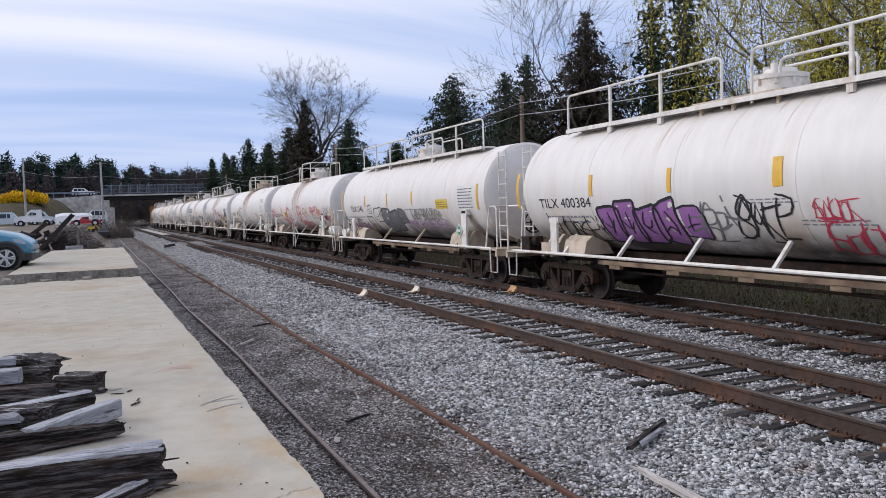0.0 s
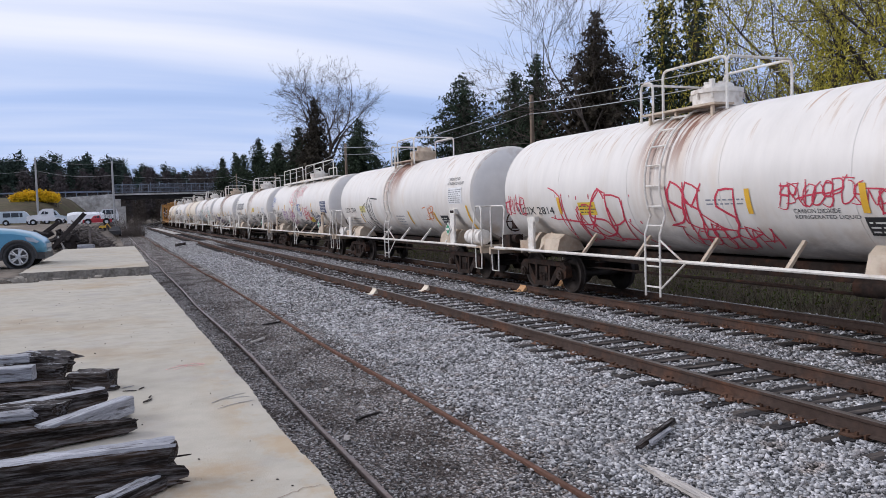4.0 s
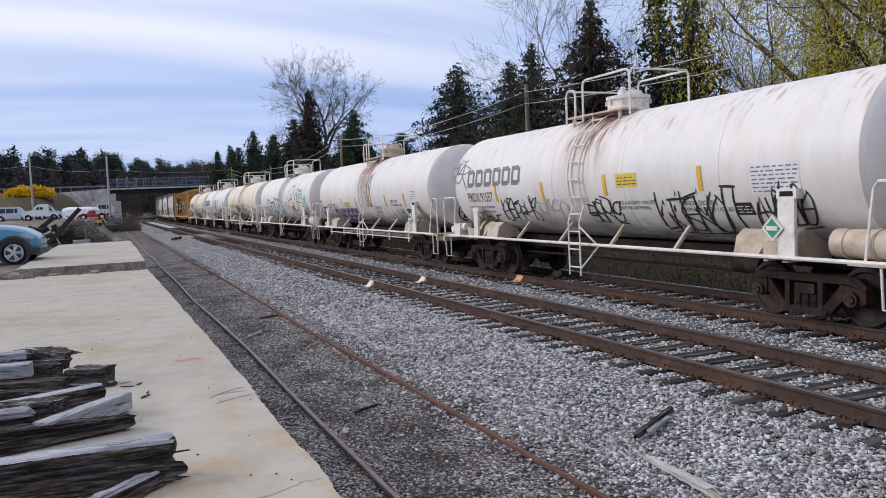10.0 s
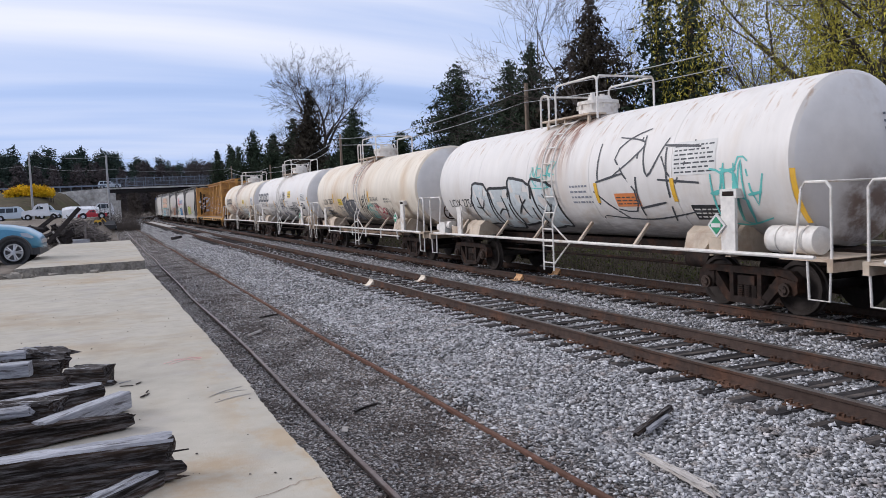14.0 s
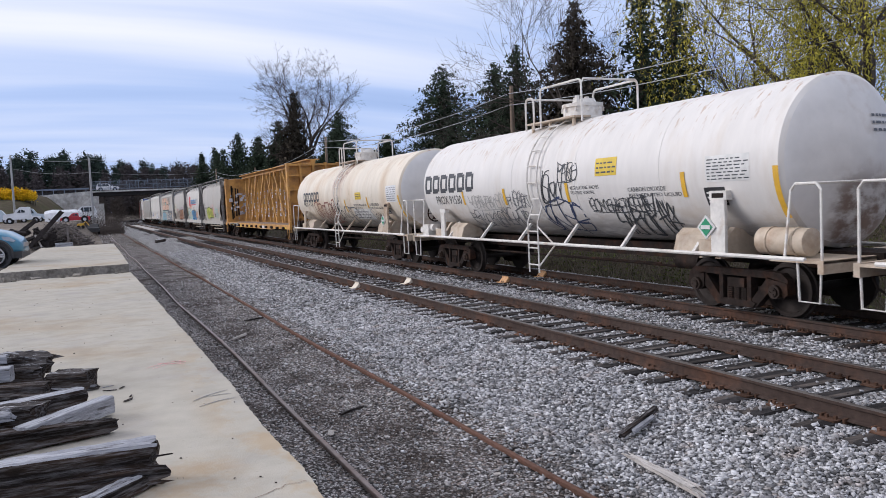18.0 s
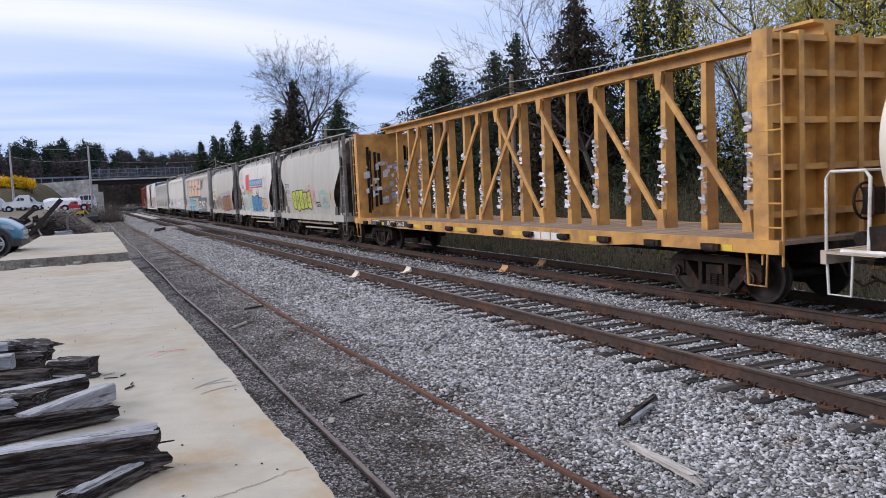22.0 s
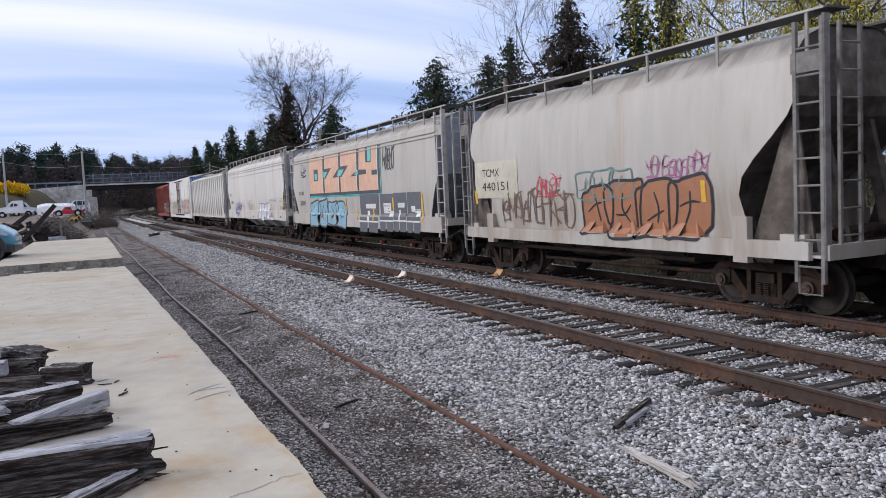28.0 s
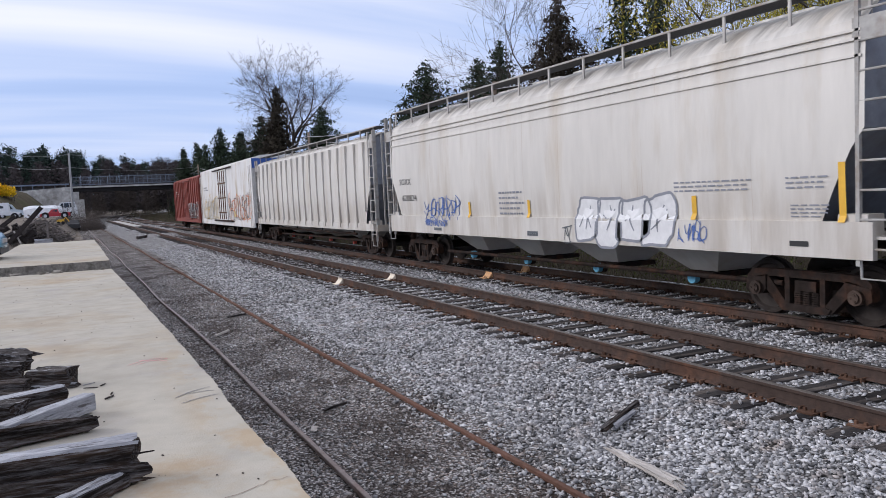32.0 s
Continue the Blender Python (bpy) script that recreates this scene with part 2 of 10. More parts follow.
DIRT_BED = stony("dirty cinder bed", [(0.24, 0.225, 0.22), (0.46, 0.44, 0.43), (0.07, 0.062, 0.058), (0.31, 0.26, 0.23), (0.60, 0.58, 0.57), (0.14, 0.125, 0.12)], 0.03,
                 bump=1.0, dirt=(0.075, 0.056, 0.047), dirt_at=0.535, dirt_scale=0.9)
STONE = material("loose ballast stone", (0.375, 0.372, 0.38), 0.85, vary=0.25, grain=25, coarse=1.0, bump=0.5, bump_scale=60, island=0.75, stain=(0.22, 0.16, 0.12), stain_scale=2.5, stain_at=0.66)
EARTH = material("yard dirt", (0.17, 0.145, 0.12), 0.95, vary=0.3, grain=3, coarse=0.15, bump=0.6, bump_scale=8, second=(0.27, 0.24, 0.2), second_scale=0.12)
BRUSH_FLOOR = material("leaf litter", (0.045, 0.037, 0.026), 0.95, vary=0.4, grain=6, coarse=0.3, bump=0.8, bump_scale=12, second=(0.07, 0.085, 0.035), second_scale=0.2)
RAIL_SIDE = material("rusty rail", (0.070, 0.050, 0.042), 0.8, 0.2, vary=0.2, grain=12, coarse=1.2, bump=0.2, stain=(0.13, 0.066, 0.042), stain_scale=1.5)
RAIL_TOP = material("polished rail head", (0.13, 0.115, 0.105), 0.42, 0.7, vary=0.1, grain=10, bump=0.03, stain=(0.10, 0.075, 0.06), stain_scale=3)
RAIL_ORANGE = material("orange rusty old rail", (0.135, 0.077, 0.057), 0.85, 0.1, vary=0.2, grain=15, bump=0.3, stain=(0.15, 0.08, 0.06), stain_scale=2)
RAIL_WORN = material("dull old siding rail", (0.22, 0.175, 0.16), 0.45, 0.5, vary=0.2, grain=15, bump=0.2, stain=(0.16, 0.09, 0.065), stain_scale=2)
TIE = material("creosoted tie", (0.034, 0.031, 0.031), 0.85, vary=0.4, grain=7, coarse=2, bump=0.6, bump_scale=18, stretch=(0.4, 3, 1), own=0.35, stain=(0.12, 0.1, 0.085), stain_scale=2.2, stain_at=0.62)
PLATE = material("rusty tie plate", (0.105, 0.060, 0.041), 0.85, 0.2, vary=0.3, own=0.5, bump=0.3)
TANK_WHITE = material("white tank paint", (0.67, 0.64, 0.60), 0.48, vary=0.05, grain=2.5, coarse=0.5, bump=0.03, bump_scale=5, stain=(0.56, 0.49, 0.41), stain_scale=0.8, stain_at=0.66, stretch=(1, 1.6, 0.35))
GREY_PAINT = material("grey hopper paint", (0.425, 0.40, 0.36), 0.55, vary=0.07, grain=2.5, coarse=0.5, bump=0.04, bump_scale=5, stain=(0.33, 0.28, 0.22), stain_scale=0.9, stain_at=0.64, stretch=(1, 1.6, 0.3))
DARK_STEEL = material("grimy truck steel", (0.028, 0.021, 0.018), 0.8, 0.2, vary=0.35, grain=9, coarse=2, bump=0.4, bump_scale=25, stain=(0.075, 0.036, 0.022), stain_scale=3)
BLACK = material("black grime", (0.022, 0.02, 0.019), 0.8, vary=0.4, bump=0.3)
YELLOW_CAR = material("yellow car paint", (0.53, 0.275, 0.065), 0.6, vary=0.12, grain=4, coarse=0.7, bump=0.08, stain=(0.25, 0.12, 0.045), stain_scale=1.8, stain_at=0.56)
RED_CAR = material("oxide red car paint", (0.23, 0.055, 0.04), 0.7, vary=0.15, grain=4, bump=0.06, stain=(0.12, 0.05, 0.04), stain_scale=1.5)
WHITE_CAR = material("white reefer paint", (0.66, 0.65, 0.63), 0.5, vary=0.06, grain=3, bump=0.04, stain=(0.42, 0.33, 0.2), stain_scale=1.2, stain_at=0.62, stretch=(1, 1.5, 0.4))

# ======== building helpers ========


def bm_box(bm, x0, x1, y0, y1, z0, z1, m=None):
    v = [bm.verts.new((x, y, z)) for z in (z0, z1) for y in (y0, y1) for x in (x0, x1)]
    for f in ((0, 2, 3, 1), (4, 5, 7, 6), (0, 1, 5, 4), (2, 6, 7, 3), (0, 4, 6, 2), (1, 3, 7, 5)):
        bm.faces.new([v[i] for i in f])
    if m is not None:
        for w in v:
            w.co = m @ w.co
    return v


def bm_tube(bm, points, r, seg=8, close=False, cap=True, radii=None):
    """A pipe along points."""
    pts = [Vector(p) for p in points]
    rings, last = [], None
    for i, p in enumerate(pts):
        a = pts[i - 1] if i else pts[-1] if close else p
        b = pts[(i + 1) % len(pts)] if i + 1 < len(pts) or close else p
        d = (b - a).normalized()
        if last is None:
            last = d.orthogonal().normalized()
        last = (last - d * last.dot(d)).normalized()
        c = d.cross(last)
        rr = radii[i] if radii else r
        rings.append([bm.verts.new(p + (last * math.cos(k * math.tau / seg) + c * math.sin(k * math.tau / seg)) * rr) for k in range(seg)])
    pairs = list(zip(rings, rings[1:])) + ([(rings[-1], rings[0])] if close else [])
    for a, b in pairs:
        for k in range(seg):
            bm.faces.new((a[k], a[(k + 1) % seg], b[(k + 1) % seg], b[k]))
    if cap and not close:
        bm.faces.new(rings[0][::-1])
        bm.faces.new(rings[-1])
    return rings


def bm_disc(bm, center, axis, r, h, seg=20, r2=None):
    c, a = Vector(center), Vector(axis).normalized()
    return bm_tube(bm, [c - a * h / 2, c + a * h / 2], r, seg, radii=[r, r if r2 is None else r2])


def bm_prism(bm, outline, axis, a0, a1):
    """An outline of 2D points drawn out along an axis from a0 to a1. axis x: (y, z); axis y: (x, z); axis z: (x, y)."""
    def place(p, a):
        return {"x": (a, p[0], p[1]), "y": (p[0], a, p[1]), "z": (p[0], p[1], a)}[axis]
    lo = [bm.verts.new(place(p, a0)) for p in outline]
    hi = [bm.verts.new(place(p, a1)) for p in outline]
    n = len(outline)
    for i in range(n):
        bm.faces.new((lo[i], lo[(i + 1) % n], hi[(i + 1) % n], hi[i]))
    bm.faces.new(lo[::-1])
    bm.faces.new(hi)


def to_mesh(name, bm, mat, smooth=False, bevel=0.0):
    if bevel:
        bmesh.ops.bevel(bm, geom=[e for e in bm.edges if e.is_manifold and e.calc_face_angle(0) > 0.6], offset=bevel, segments=2, affect="EDGES", clamp_overlap=True)
    bmesh.ops.recalc_face_normals(bm, faces=bm.faces)
    me = bpy.data.meshes.new(name)
    bm.to_mesh(me)
    bm.free()
    for m in mat if isinstance(mat, (list, tuple)) else [mat]:
        me.materials.append(m)
    if smooth:
        me.polygons.foreach_set("use_smooth", [True] * len(me.polygons))
        me.set_sharp_from_angle(angle=radians(38))
    return me


def part(name, bm, mat, parent=None, label="", smooth=False, bevel=0.0, at=None):
    """Links a bmesh as one mesh object, under a thing or a part."""
    ob = new(name, to_mesh(name, bm, mat, smooth, bevel))
    if parent:
        ob.parent = parent
    if at is not None:
        ob.matrix_basis = at
    return tagged(ob, label)


def part_each(name, bm, mat, parent=None, label="", smooth=False, bevel=0.0):
    """Each loose piece of a bmesh becomes a part of its own."""
    bm.verts.index_update()
    left = set(bm.verts)
    while left:
        todo, seen = [left.pop()], []
        while todo:
            v = todo.pop()
            seen.append(v)
            for e in v.link_edges:
                w = e.other_vert(v)
                if w in left:
                    left.remove(w)
                    todo.append(w)
        one = bmesh.new()
        at = {v: one.verts.new(v.co) for v in seen}
        for f in {f for v in seen for f in v.link_faces}:
            one.faces.new([at[v] for v in f.verts])
        part(name, one, mat, parent, label, smooth, bevel)
    bm.free()


def shared(name, me, parent, at):
    ob = new(name, me)
    ob.parent = parent
    ob.matrix_basis = at
    return ob


def thing(name, label, category, at=None, group="", kind=""):
    ob = new(name)
    if at is not None:
        ob.matrix_basis = at
    return tagged(ob, label, category, group, kind)


def from_numbers(name, verts, faces, mat):
    me = bpy.data.meshes.new(name)
    me.from_pydata(verts, [], faces)
    for m in mat if isinstance(mat, (list, tuple)) else [mat]:
        me.materials.append(m)
    return me


# ======== the line of the tracks ========
RAIL_Z = 0.334             # top of the main rails
BEND, RADIUS = 145.0, 820.0
TRACK_NEAR, TRACK_FAR, SIDING = 7.535, 11.18, 2.86   # centre lines


def bend(y):
    return (y - BEND) ** 2 / (2 * RADIUS) if y > BEND else 0.0


def smooth_step(a, b, v):
    t = min(1, max(0, (v - a) / (b - a)))
    return t * t * (3 - 2 * t)


def yard_z(y):
    return 1.06 + 0.75 * smooth_step(50, 125, y)


def ground_z(x, y):
    q = x - bend(y)
    if q > 13.0:
        z = 0.13 - 0.55 * smooth_step(13.0, 14.8, q) + 0.9 * smooth_step(16.5, 30, q)
    else:
        z = -0.02 + 0.15 * smooth_step(4.5, 6.1, q)
    if q < 1.0:
        left = yard_z(y)
        if y < 22.1:                       # under the platform
            z = -0.12 + (left + 0.12) * smooth_step(-14.2, -15, x)
        elif y < 22.9:                     # the filled joint before the slab
            z = -0.12 + (left - 0.10) * smooth_step(0.75, 0.55, x) + 0.22 * smooth_step(-2.2, -2.5, x)
        elif y < 39.2:                     # under the slab
            z = -0.12 + (left + 0.12) * smooth_step(-2.05, -2.32, x)
        else:
            z = -0.07 + (left + 0.07) * smooth_step(1.0, -3.2 + 2.0 * smooth_step(70, 95, y), q)
    return z


# ======== the ground ========


def build_ground():
    xs = [-3000, -900, -300, -120, -60, -35, -20, -12, -8, -5, -3.5, -2.6, -2.35, -2.2, -2.03, -1.5, -0.6, 0.0, 0.5, 0.8, 1.0]
    xs += [1.0 + 0.25 * i for i in range(1, 57)] + [15.5, 16.5, 18, 20, 23, 27, 32, 40, 60, 100, 200, 500, 1200, 3000]
    ys = [-400, -60, -20, -8, -4] + [0.6 * i - 3 for i in range(80)] + [46 + 2.5 * i for i in range(30)] + [123 + 8 * i for i in range(22)] + [330, 420, 600, 1000, 2000, 4000]
    verts, faces, mats = [], [], []
    for y in ys:
        for x in xs:
            xx = x + bend(min(y, 420)) if x > 0.9 and x < 60 else x
            z = ground_z(xx, min(y, 420))
            if 1 < x < 14 and y < 60:
                z += 0.025 * noise.noise((x * 1.7, y * 1.7, 0)) + 0.015 * noise.noise((x * 5, y * 5, 3))
            elif abs(x) < 300:
                z += (0.12 if y > 60 or x > 14 else 0.025) * noise.noise((x * 0.2, y * 0.2, 5))
            verts.append((xx, y, z))
    w = len(xs)
    for j in range(len(ys) - 1):
        for i in range(w - 1):
            faces.append((j * w + i, j * w + i + 1, (j + 1) * w + i + 1, (j + 1) * w + i))
            mid = (xs[i] + xs[i + 1]) / 2
            mats.append(0 if 3.9 < mid < 13.8 else 1 if 0.9 < mid <= 3.9 else 3 if mid >= 13.8 else 2)
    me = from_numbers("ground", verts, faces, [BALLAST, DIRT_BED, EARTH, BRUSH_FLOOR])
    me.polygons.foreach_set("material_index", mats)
    me.polygons.foreach_set("use_smooth", [True] * len(mats))
    tagged(new("ground", me), "grey ballast bed, dark cinders and bare yard dirt", "ground", kind="stuff")


build_ground()

# ======== the rails ========
RAIL_FORM = [(-0.07, -0.172), (0.07, -0.172), (0.07, -0.16), (0.014, -0.14), (0.009, -0.05), (0.036, -0.038), (0.036, -0.006), (0.028, 0.0),
             (-0.028, 0.0), (-0.036, -0.006), (-0.036, -0.038), (-0.009, -0.05), (-0.014, -0.14), (-0.07, -0.16)]


def rail_mesh(x, z, y0, y1, step, wobble=0.0, slim=1.0):
    bm = bmesh.new()
    rings = []
    n = max(1, round((y1 - y0) / step))
    for i in range(n + 1):
        y = y0 + (y1 - y0) * i / n
        dx = bend(y) + (wobble * noise.noise((y * 0.11, x, 0)) if wobble else 0)
        dz = wobble * 0.6 * noise.noise((y * 0.17, x, 9)) if wobble else 0
        rings.append([bm.verts.new((x + dx + px * slim, y, z + dz + pz)) for px, pz in RAIL_FORM])
    k = len(RAIL_FORM)
    for a, b in zip(rings, rings[1:]):
        for j in range(k):
            f = bm.faces.new((a[j], a[(j + 1) % k], b[(j + 1) % k], b[j]))
            f.material_index = 1 if j in (6, 7, 8) else 0
    bm.faces.new(rings[0])
    bm.faces.new(rings[-1][::-1])
    return bm


def build_track(name, label, centre):
    track = thing(name, label, "railway track", kind="structure")
    for side in (-0.754, 0.754):
        part("rail", rail_mesh(centre + side, RAIL_Z, -12, 330, 6), [RAIL_SIDE, RAIL_TOP], track, "rust-brown steel rail with a polished head")
    return track


near_track = build_track("railway_track", "main railway track of brown rails on dark ties", TRACK_NEAR)
far_track = build_track("railway_track", "railway track under the passing freight train", TRACK_FAR)
siding = thing("railway_siding", "disused siding with rusty rails half buried in cinders", "railway track", kind="structure")
part("rail", rail_mesh(SIDING - 0.754, 0.05, -6, 118, 1.5, 0.10, 0.72), [RAIL_WORN, RAIL_WORN], siding, "dull worn siding rail")
part("rail", rail_mesh(SIDING + 0.754, 0.05, -6, 118, 1.5, 0.10, 0.72), [RAIL_ORANGE, RAIL_ORANGE], siding, "orange-rusted siding rail")

# ======== the concrete platform ========
DECK, SLAB = 0.97, 1.17


def slab_mesh(outline, z0, z1, ragged=0.02, seed=1):
    """A slab with a chipped, uneven rim."""
    rnd = random.Random(seed)
    pts = []
    for i, (a, b) in enumerate(zip(outline, outline[1:] + outline[:1])):
        n = max(1, min(420, int(math.dist(a, b) / 0.05)))
        for k in range(n):
            x, y = a[0] + (b[0] - a[0]) * k / n, a[1] + (b[1] - a[1]) * k / n
            chip = ragged * 2.2 * noise.noise((x * 1.3 + seed, y * 1.3, 0)) + ragged * 2.5 * max(0, noise.noise((x * 5 + seed, y * 5, 4)) - 0.25)
            pts.append((x - chip + rnd.uniform(-ragged, ragged) * 0.6, y + chip * 0.4 + rnd.uniform(-ragged, ragged) * 0.6))
    bm = bmesh.new()
    top = [bm.verts.new((x, y, z1 - abs(rnd.gauss(0, ragged * 0.2)))) for x, y in pts]
    mid = [bm.verts.new((x + rnd.uniform(-ragged, ragged) * 0.8, y + rnd.uniform(-ragged, ragged) * 0.8, z1 - 0.05)) for x, y in pts]
    low = [bm.verts.new((x, y, z0)) for x, y in pts]
    n = len(pts)
    bm.faces.new(top)
    for i in range(n):
        j = (i + 1) % n
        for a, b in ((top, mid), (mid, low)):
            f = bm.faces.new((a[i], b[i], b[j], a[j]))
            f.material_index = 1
    bmesh.ops.triangulate(bm, faces=[f for f in bm.faces if len(f.verts) > 4])
    return bm


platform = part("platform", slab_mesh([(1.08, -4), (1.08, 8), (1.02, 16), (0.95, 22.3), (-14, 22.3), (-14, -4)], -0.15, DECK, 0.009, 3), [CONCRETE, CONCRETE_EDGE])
tagged(platform, "tan weathered concrete loading platform with chipped edge", "platform", kind="structure")
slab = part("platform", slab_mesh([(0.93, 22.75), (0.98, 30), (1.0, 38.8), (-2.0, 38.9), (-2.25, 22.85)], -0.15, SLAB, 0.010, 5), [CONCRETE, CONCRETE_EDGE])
tagged(slab, "raised concrete slab with a broken front edge", "platform", kind="structure")

# ======== ties, plates and loose stones ========


def mesh_of_arrays(name, verts, tris, mat):
    """A mesh from two number arrays: points and triangles."""
    me = bpy.data.meshes.new(name)
    v, f = np.asarray(verts, dtype=np.float32), np.asarray(tris, dtype=np.int32)
    me.vertices.add(len(v))
    me.vertices.foreach_set("co", v.ravel())
    me.loops.add(f.size)
    me.loops.foreach_set("vertex_index", f.ravel())
    me.polygons.add(len(f))
    me.polygons.foreach_set("loop_start", np.arange(0, f.size, 3, dtype=np.int32))
    for m in mat if isinstance(mat, (list, tuple)) else [mat]:
        me.materials.append(m)
    me.update(calc_edges=True)
    return me


def build_ties():
    bm = bmesh.new()
    bm_box(bm, -1.30, 1.30, -0.115, 0.115, -0.18, 0.0)
    for v in bm.verts:
        v.co.x += random.uniform(-0.02, 0.02)
        v.co.z += random.uniform(-0.006, 0.004)
    tie = to_mesh("tie", bm, TIE, bevel=0.012)
    bm = bmesh.new()
    for s in (-0.754, 0.754):
        bm_box(bm, s - 0.18, s + 0.18, -0.095, 0.095, 0.002, 0.018)
        for dx in (-0.10, 0.10):
            for dy in (-0.05, 0.05):
                bm_box(bm, s + dx - 0.016, s + dx + 0.016, dy - 0.014, dy + 0.014, 0.015, 0.05)
        for dy in (-0.13, 0.13):
            bm_box(bm, s - 0.09, s + 0.09, dy - 0.012, dy + 0.012, -0.02, 0.035)
    plate = to_mesh("tie_plate", bm, PLATE)
    rnd = random.Random(21)
    for track, centre in ((near_track, TRACK_NEAR), (far_track, TRACK_FAR)):
        y = 0.4
        for k in range(124):
            t = shared("tie", tie, track, pose(centre + rnd.uniform(-0.06, 0.06), y + rnd.uniform(-0.04, 0.04), RAIL_Z - 0.178, 0, 0, rnd.uniform(-1.6, 1.6)))
            p = shared("tie_plate", plate, t, Matrix.Identity(4))
            y += 0.55
        verts, faces = [], []
        while y < 230:
            m = pose(centre + bend(y), y, RAIL_Z - 0.178)
            b = len(verts)
            verts += [tuple(m @ v.co) for v in tie.vertices]
            faces += [tuple(b + i for i in p.vertices) for p in tie.polygons]
            y += 0.55
        far = new("far_ties", from_numbers("far_ties", verts, faces, TIE))
        far.parent = track
        tagged(far, "row of distant dark ties", kind="stuff")
    # the siding's ties lie buried: only a few worn tops show
    for k in range(46):
        y = 1.5 + k * 0.62 + rnd.uniform(-0.15, 0.15)
        if rnd.random() < 0.72:
            t = shared("tie", tie, siding, pose(SIDING + rnd.uniform(-0.1, 0.1), y, -0.075 + rnd.uniform(-0.02, 0.012), 0, 0, rnd.uniform(-3, 3)))


build_ties()
plank = to_mesh("plank", (lambda b: (bm_box(b, -0.29, 0.29, -1.2, 1.2, -0.05, 0.0), b)[1])(bmesh.new()), CONCRETE_WALL, bevel=0.015)
crossing = thing("track_crossing", "pale concrete crossing planks between the rails", "crossing", kind="structure")
for k in range(22):
    for dx in (-0.32, 0.32):
        yy = 103 + 2.44 * k
        shared("plank", plank, crossing, pose(TRACK_NEAR + dx + bend(yy), yy, RAIL_Z - 0.10))


def ground_many(x, y):
    q = x
    z = np.where(q > 13.0, 0.13 - 0.55 * np.clip((q - 13) / 1.8, 0, 1), -0.02 + 0.15 * (lambda t: t * t * (3 - 2 * t))(np.clip((q - 4.5) / 1.6, 0, 1)))
    return z


def stones(name, label, x0, x1, y0, y1, count, small, large, mat, seed, flat=0.62, avoid=True, near_power=1.0):
    rng = np.random.default_rng(seed)
    x = rng.uniform(x0, x1, count)
    y = y0 + (y1 - y0) * rng.random(count) ** near_power
    r = rng.uniform(small, large, count) * rng.uniform(0.75, 1.25, count)
    keep = np.ones(count, bool)
    lift = np.zeros(count)
    if avoid:
        for c in (TRACK_NEAR, TRACK_FAR):
            for s in (-0.754, 0.754):
                keep &= np.abs(x - (c + s)) > 0.10
            on = (np.abs(x - c) < 1.28) & (np.abs(((y - 0.4 + 0.275) % 0.55) - 0.275) < 0.135)
            keep &= ~(on & (rng.random(count) < 0.94))
            lift += np.where(on, 0.035, 0)
    x, y, r, lift = x[keep], y[keep], r[keep], lift[keep]
    n = len(x)
    box = np.array([(-1, -1, -1), (1, -1, -1), (1, 1, -1), (-1, 1, -1), (-1, -1, 1), (1, -1, 1), (1, 1, 1), (-1, 1, 1)]) * 0.72
    tri = np.array([(0, 2, 1), (0, 3, 2), (4, 5, 6), (4, 6, 7), (0, 1, 5), (0, 5, 4), (1, 2, 6), (1, 6, 5), (2, 3, 7), (2, 7, 6), (3, 0, 4), (3, 4, 7)])
    v = box[None] * rng.uniform(0.45, 1.25, (n, 8, 1)) + rng.normal(0, 0.16, (n, 8, 3))
    v = v * np.stack([rng.uniform(0.8, 1.5, n), rng.uniform(0.7, 1.1, n), rng.uniform(flat * 0.75, flat * 1.3, n)], 1)[:, None]
    a, b = rng.uniform(0, math.tau, n), rng.uniform(-0.9, 0.9, n)
    cx, sx = np.cos(b)[:, None], np.sin(b)[:, None]
    v = np.stack([v[..., 0], v[..., 1] * cx - v[..., 2] * sx, v[..., 1] * sx + v[..., 2] * cx], 2)
    ca, sa = np.cos(a)[:, None], np.sin(a)[:, None]
    v = np.stack([v[..., 0] * ca - v[..., 1] * sa, v[..., 0] * sa + v[..., 1] * ca, v[..., 2]], 2) * r[:, None, None]
    z = ground_many(x, y) + lift + r * rng.uniform(0.05, 0.55, n)
    v += np.stack([x, y, z], 1)[:, None]
    f = tri[None] + (np.arange(n) * 8)[:, None, None]
    ob = new(name, mesh_of_arrays(name, v.reshape(-1, 3), f.reshape(-1, 3), mat))
    return tagged(ob, label, "gravel", kind="stuff")


CINDER = material("small dark cinders", (0.28, 0.265, 0.26), 0.9, vary=0.2, grain=20, bump=0.2, island=0.8, stain=(0.2, 0.12, 0.08), stain_scale=3, stain_at=0.66)
stones("ballast_stones", "loose grey crushed ballast stones on the shoulder", 4.2, 6.75, 2.6, 17, 31000, 0.015, 0.028, STONE, 1, near_power=1.25)
stones("ballast_stones", "grey crushed ballast further along the shoulder", 4.2, 6.75, 16, 50, 11500, 0.020, 0.036, STONE, 2, near_power=1.3)
stones("ballast_stones", "grey ballast stones between ties and tracks", 6.2, 13.3, 4.0, 18, 27000, 0.016, 0.031, STONE, 3, near_power=1.1)
stones("ballast_stones", "grey ballast stones between the far rails", 6.2, 13.3, 17, 50, 12500, 0.023, 0.038, STONE, 4, near_power=1.3)
stones("cinders", "small dark cinders and pebbles by the siding", 1.12, 4.5, 2.6, 28, 13500, 0.009, 0.020, CINDER, 5, near_power=1.3)
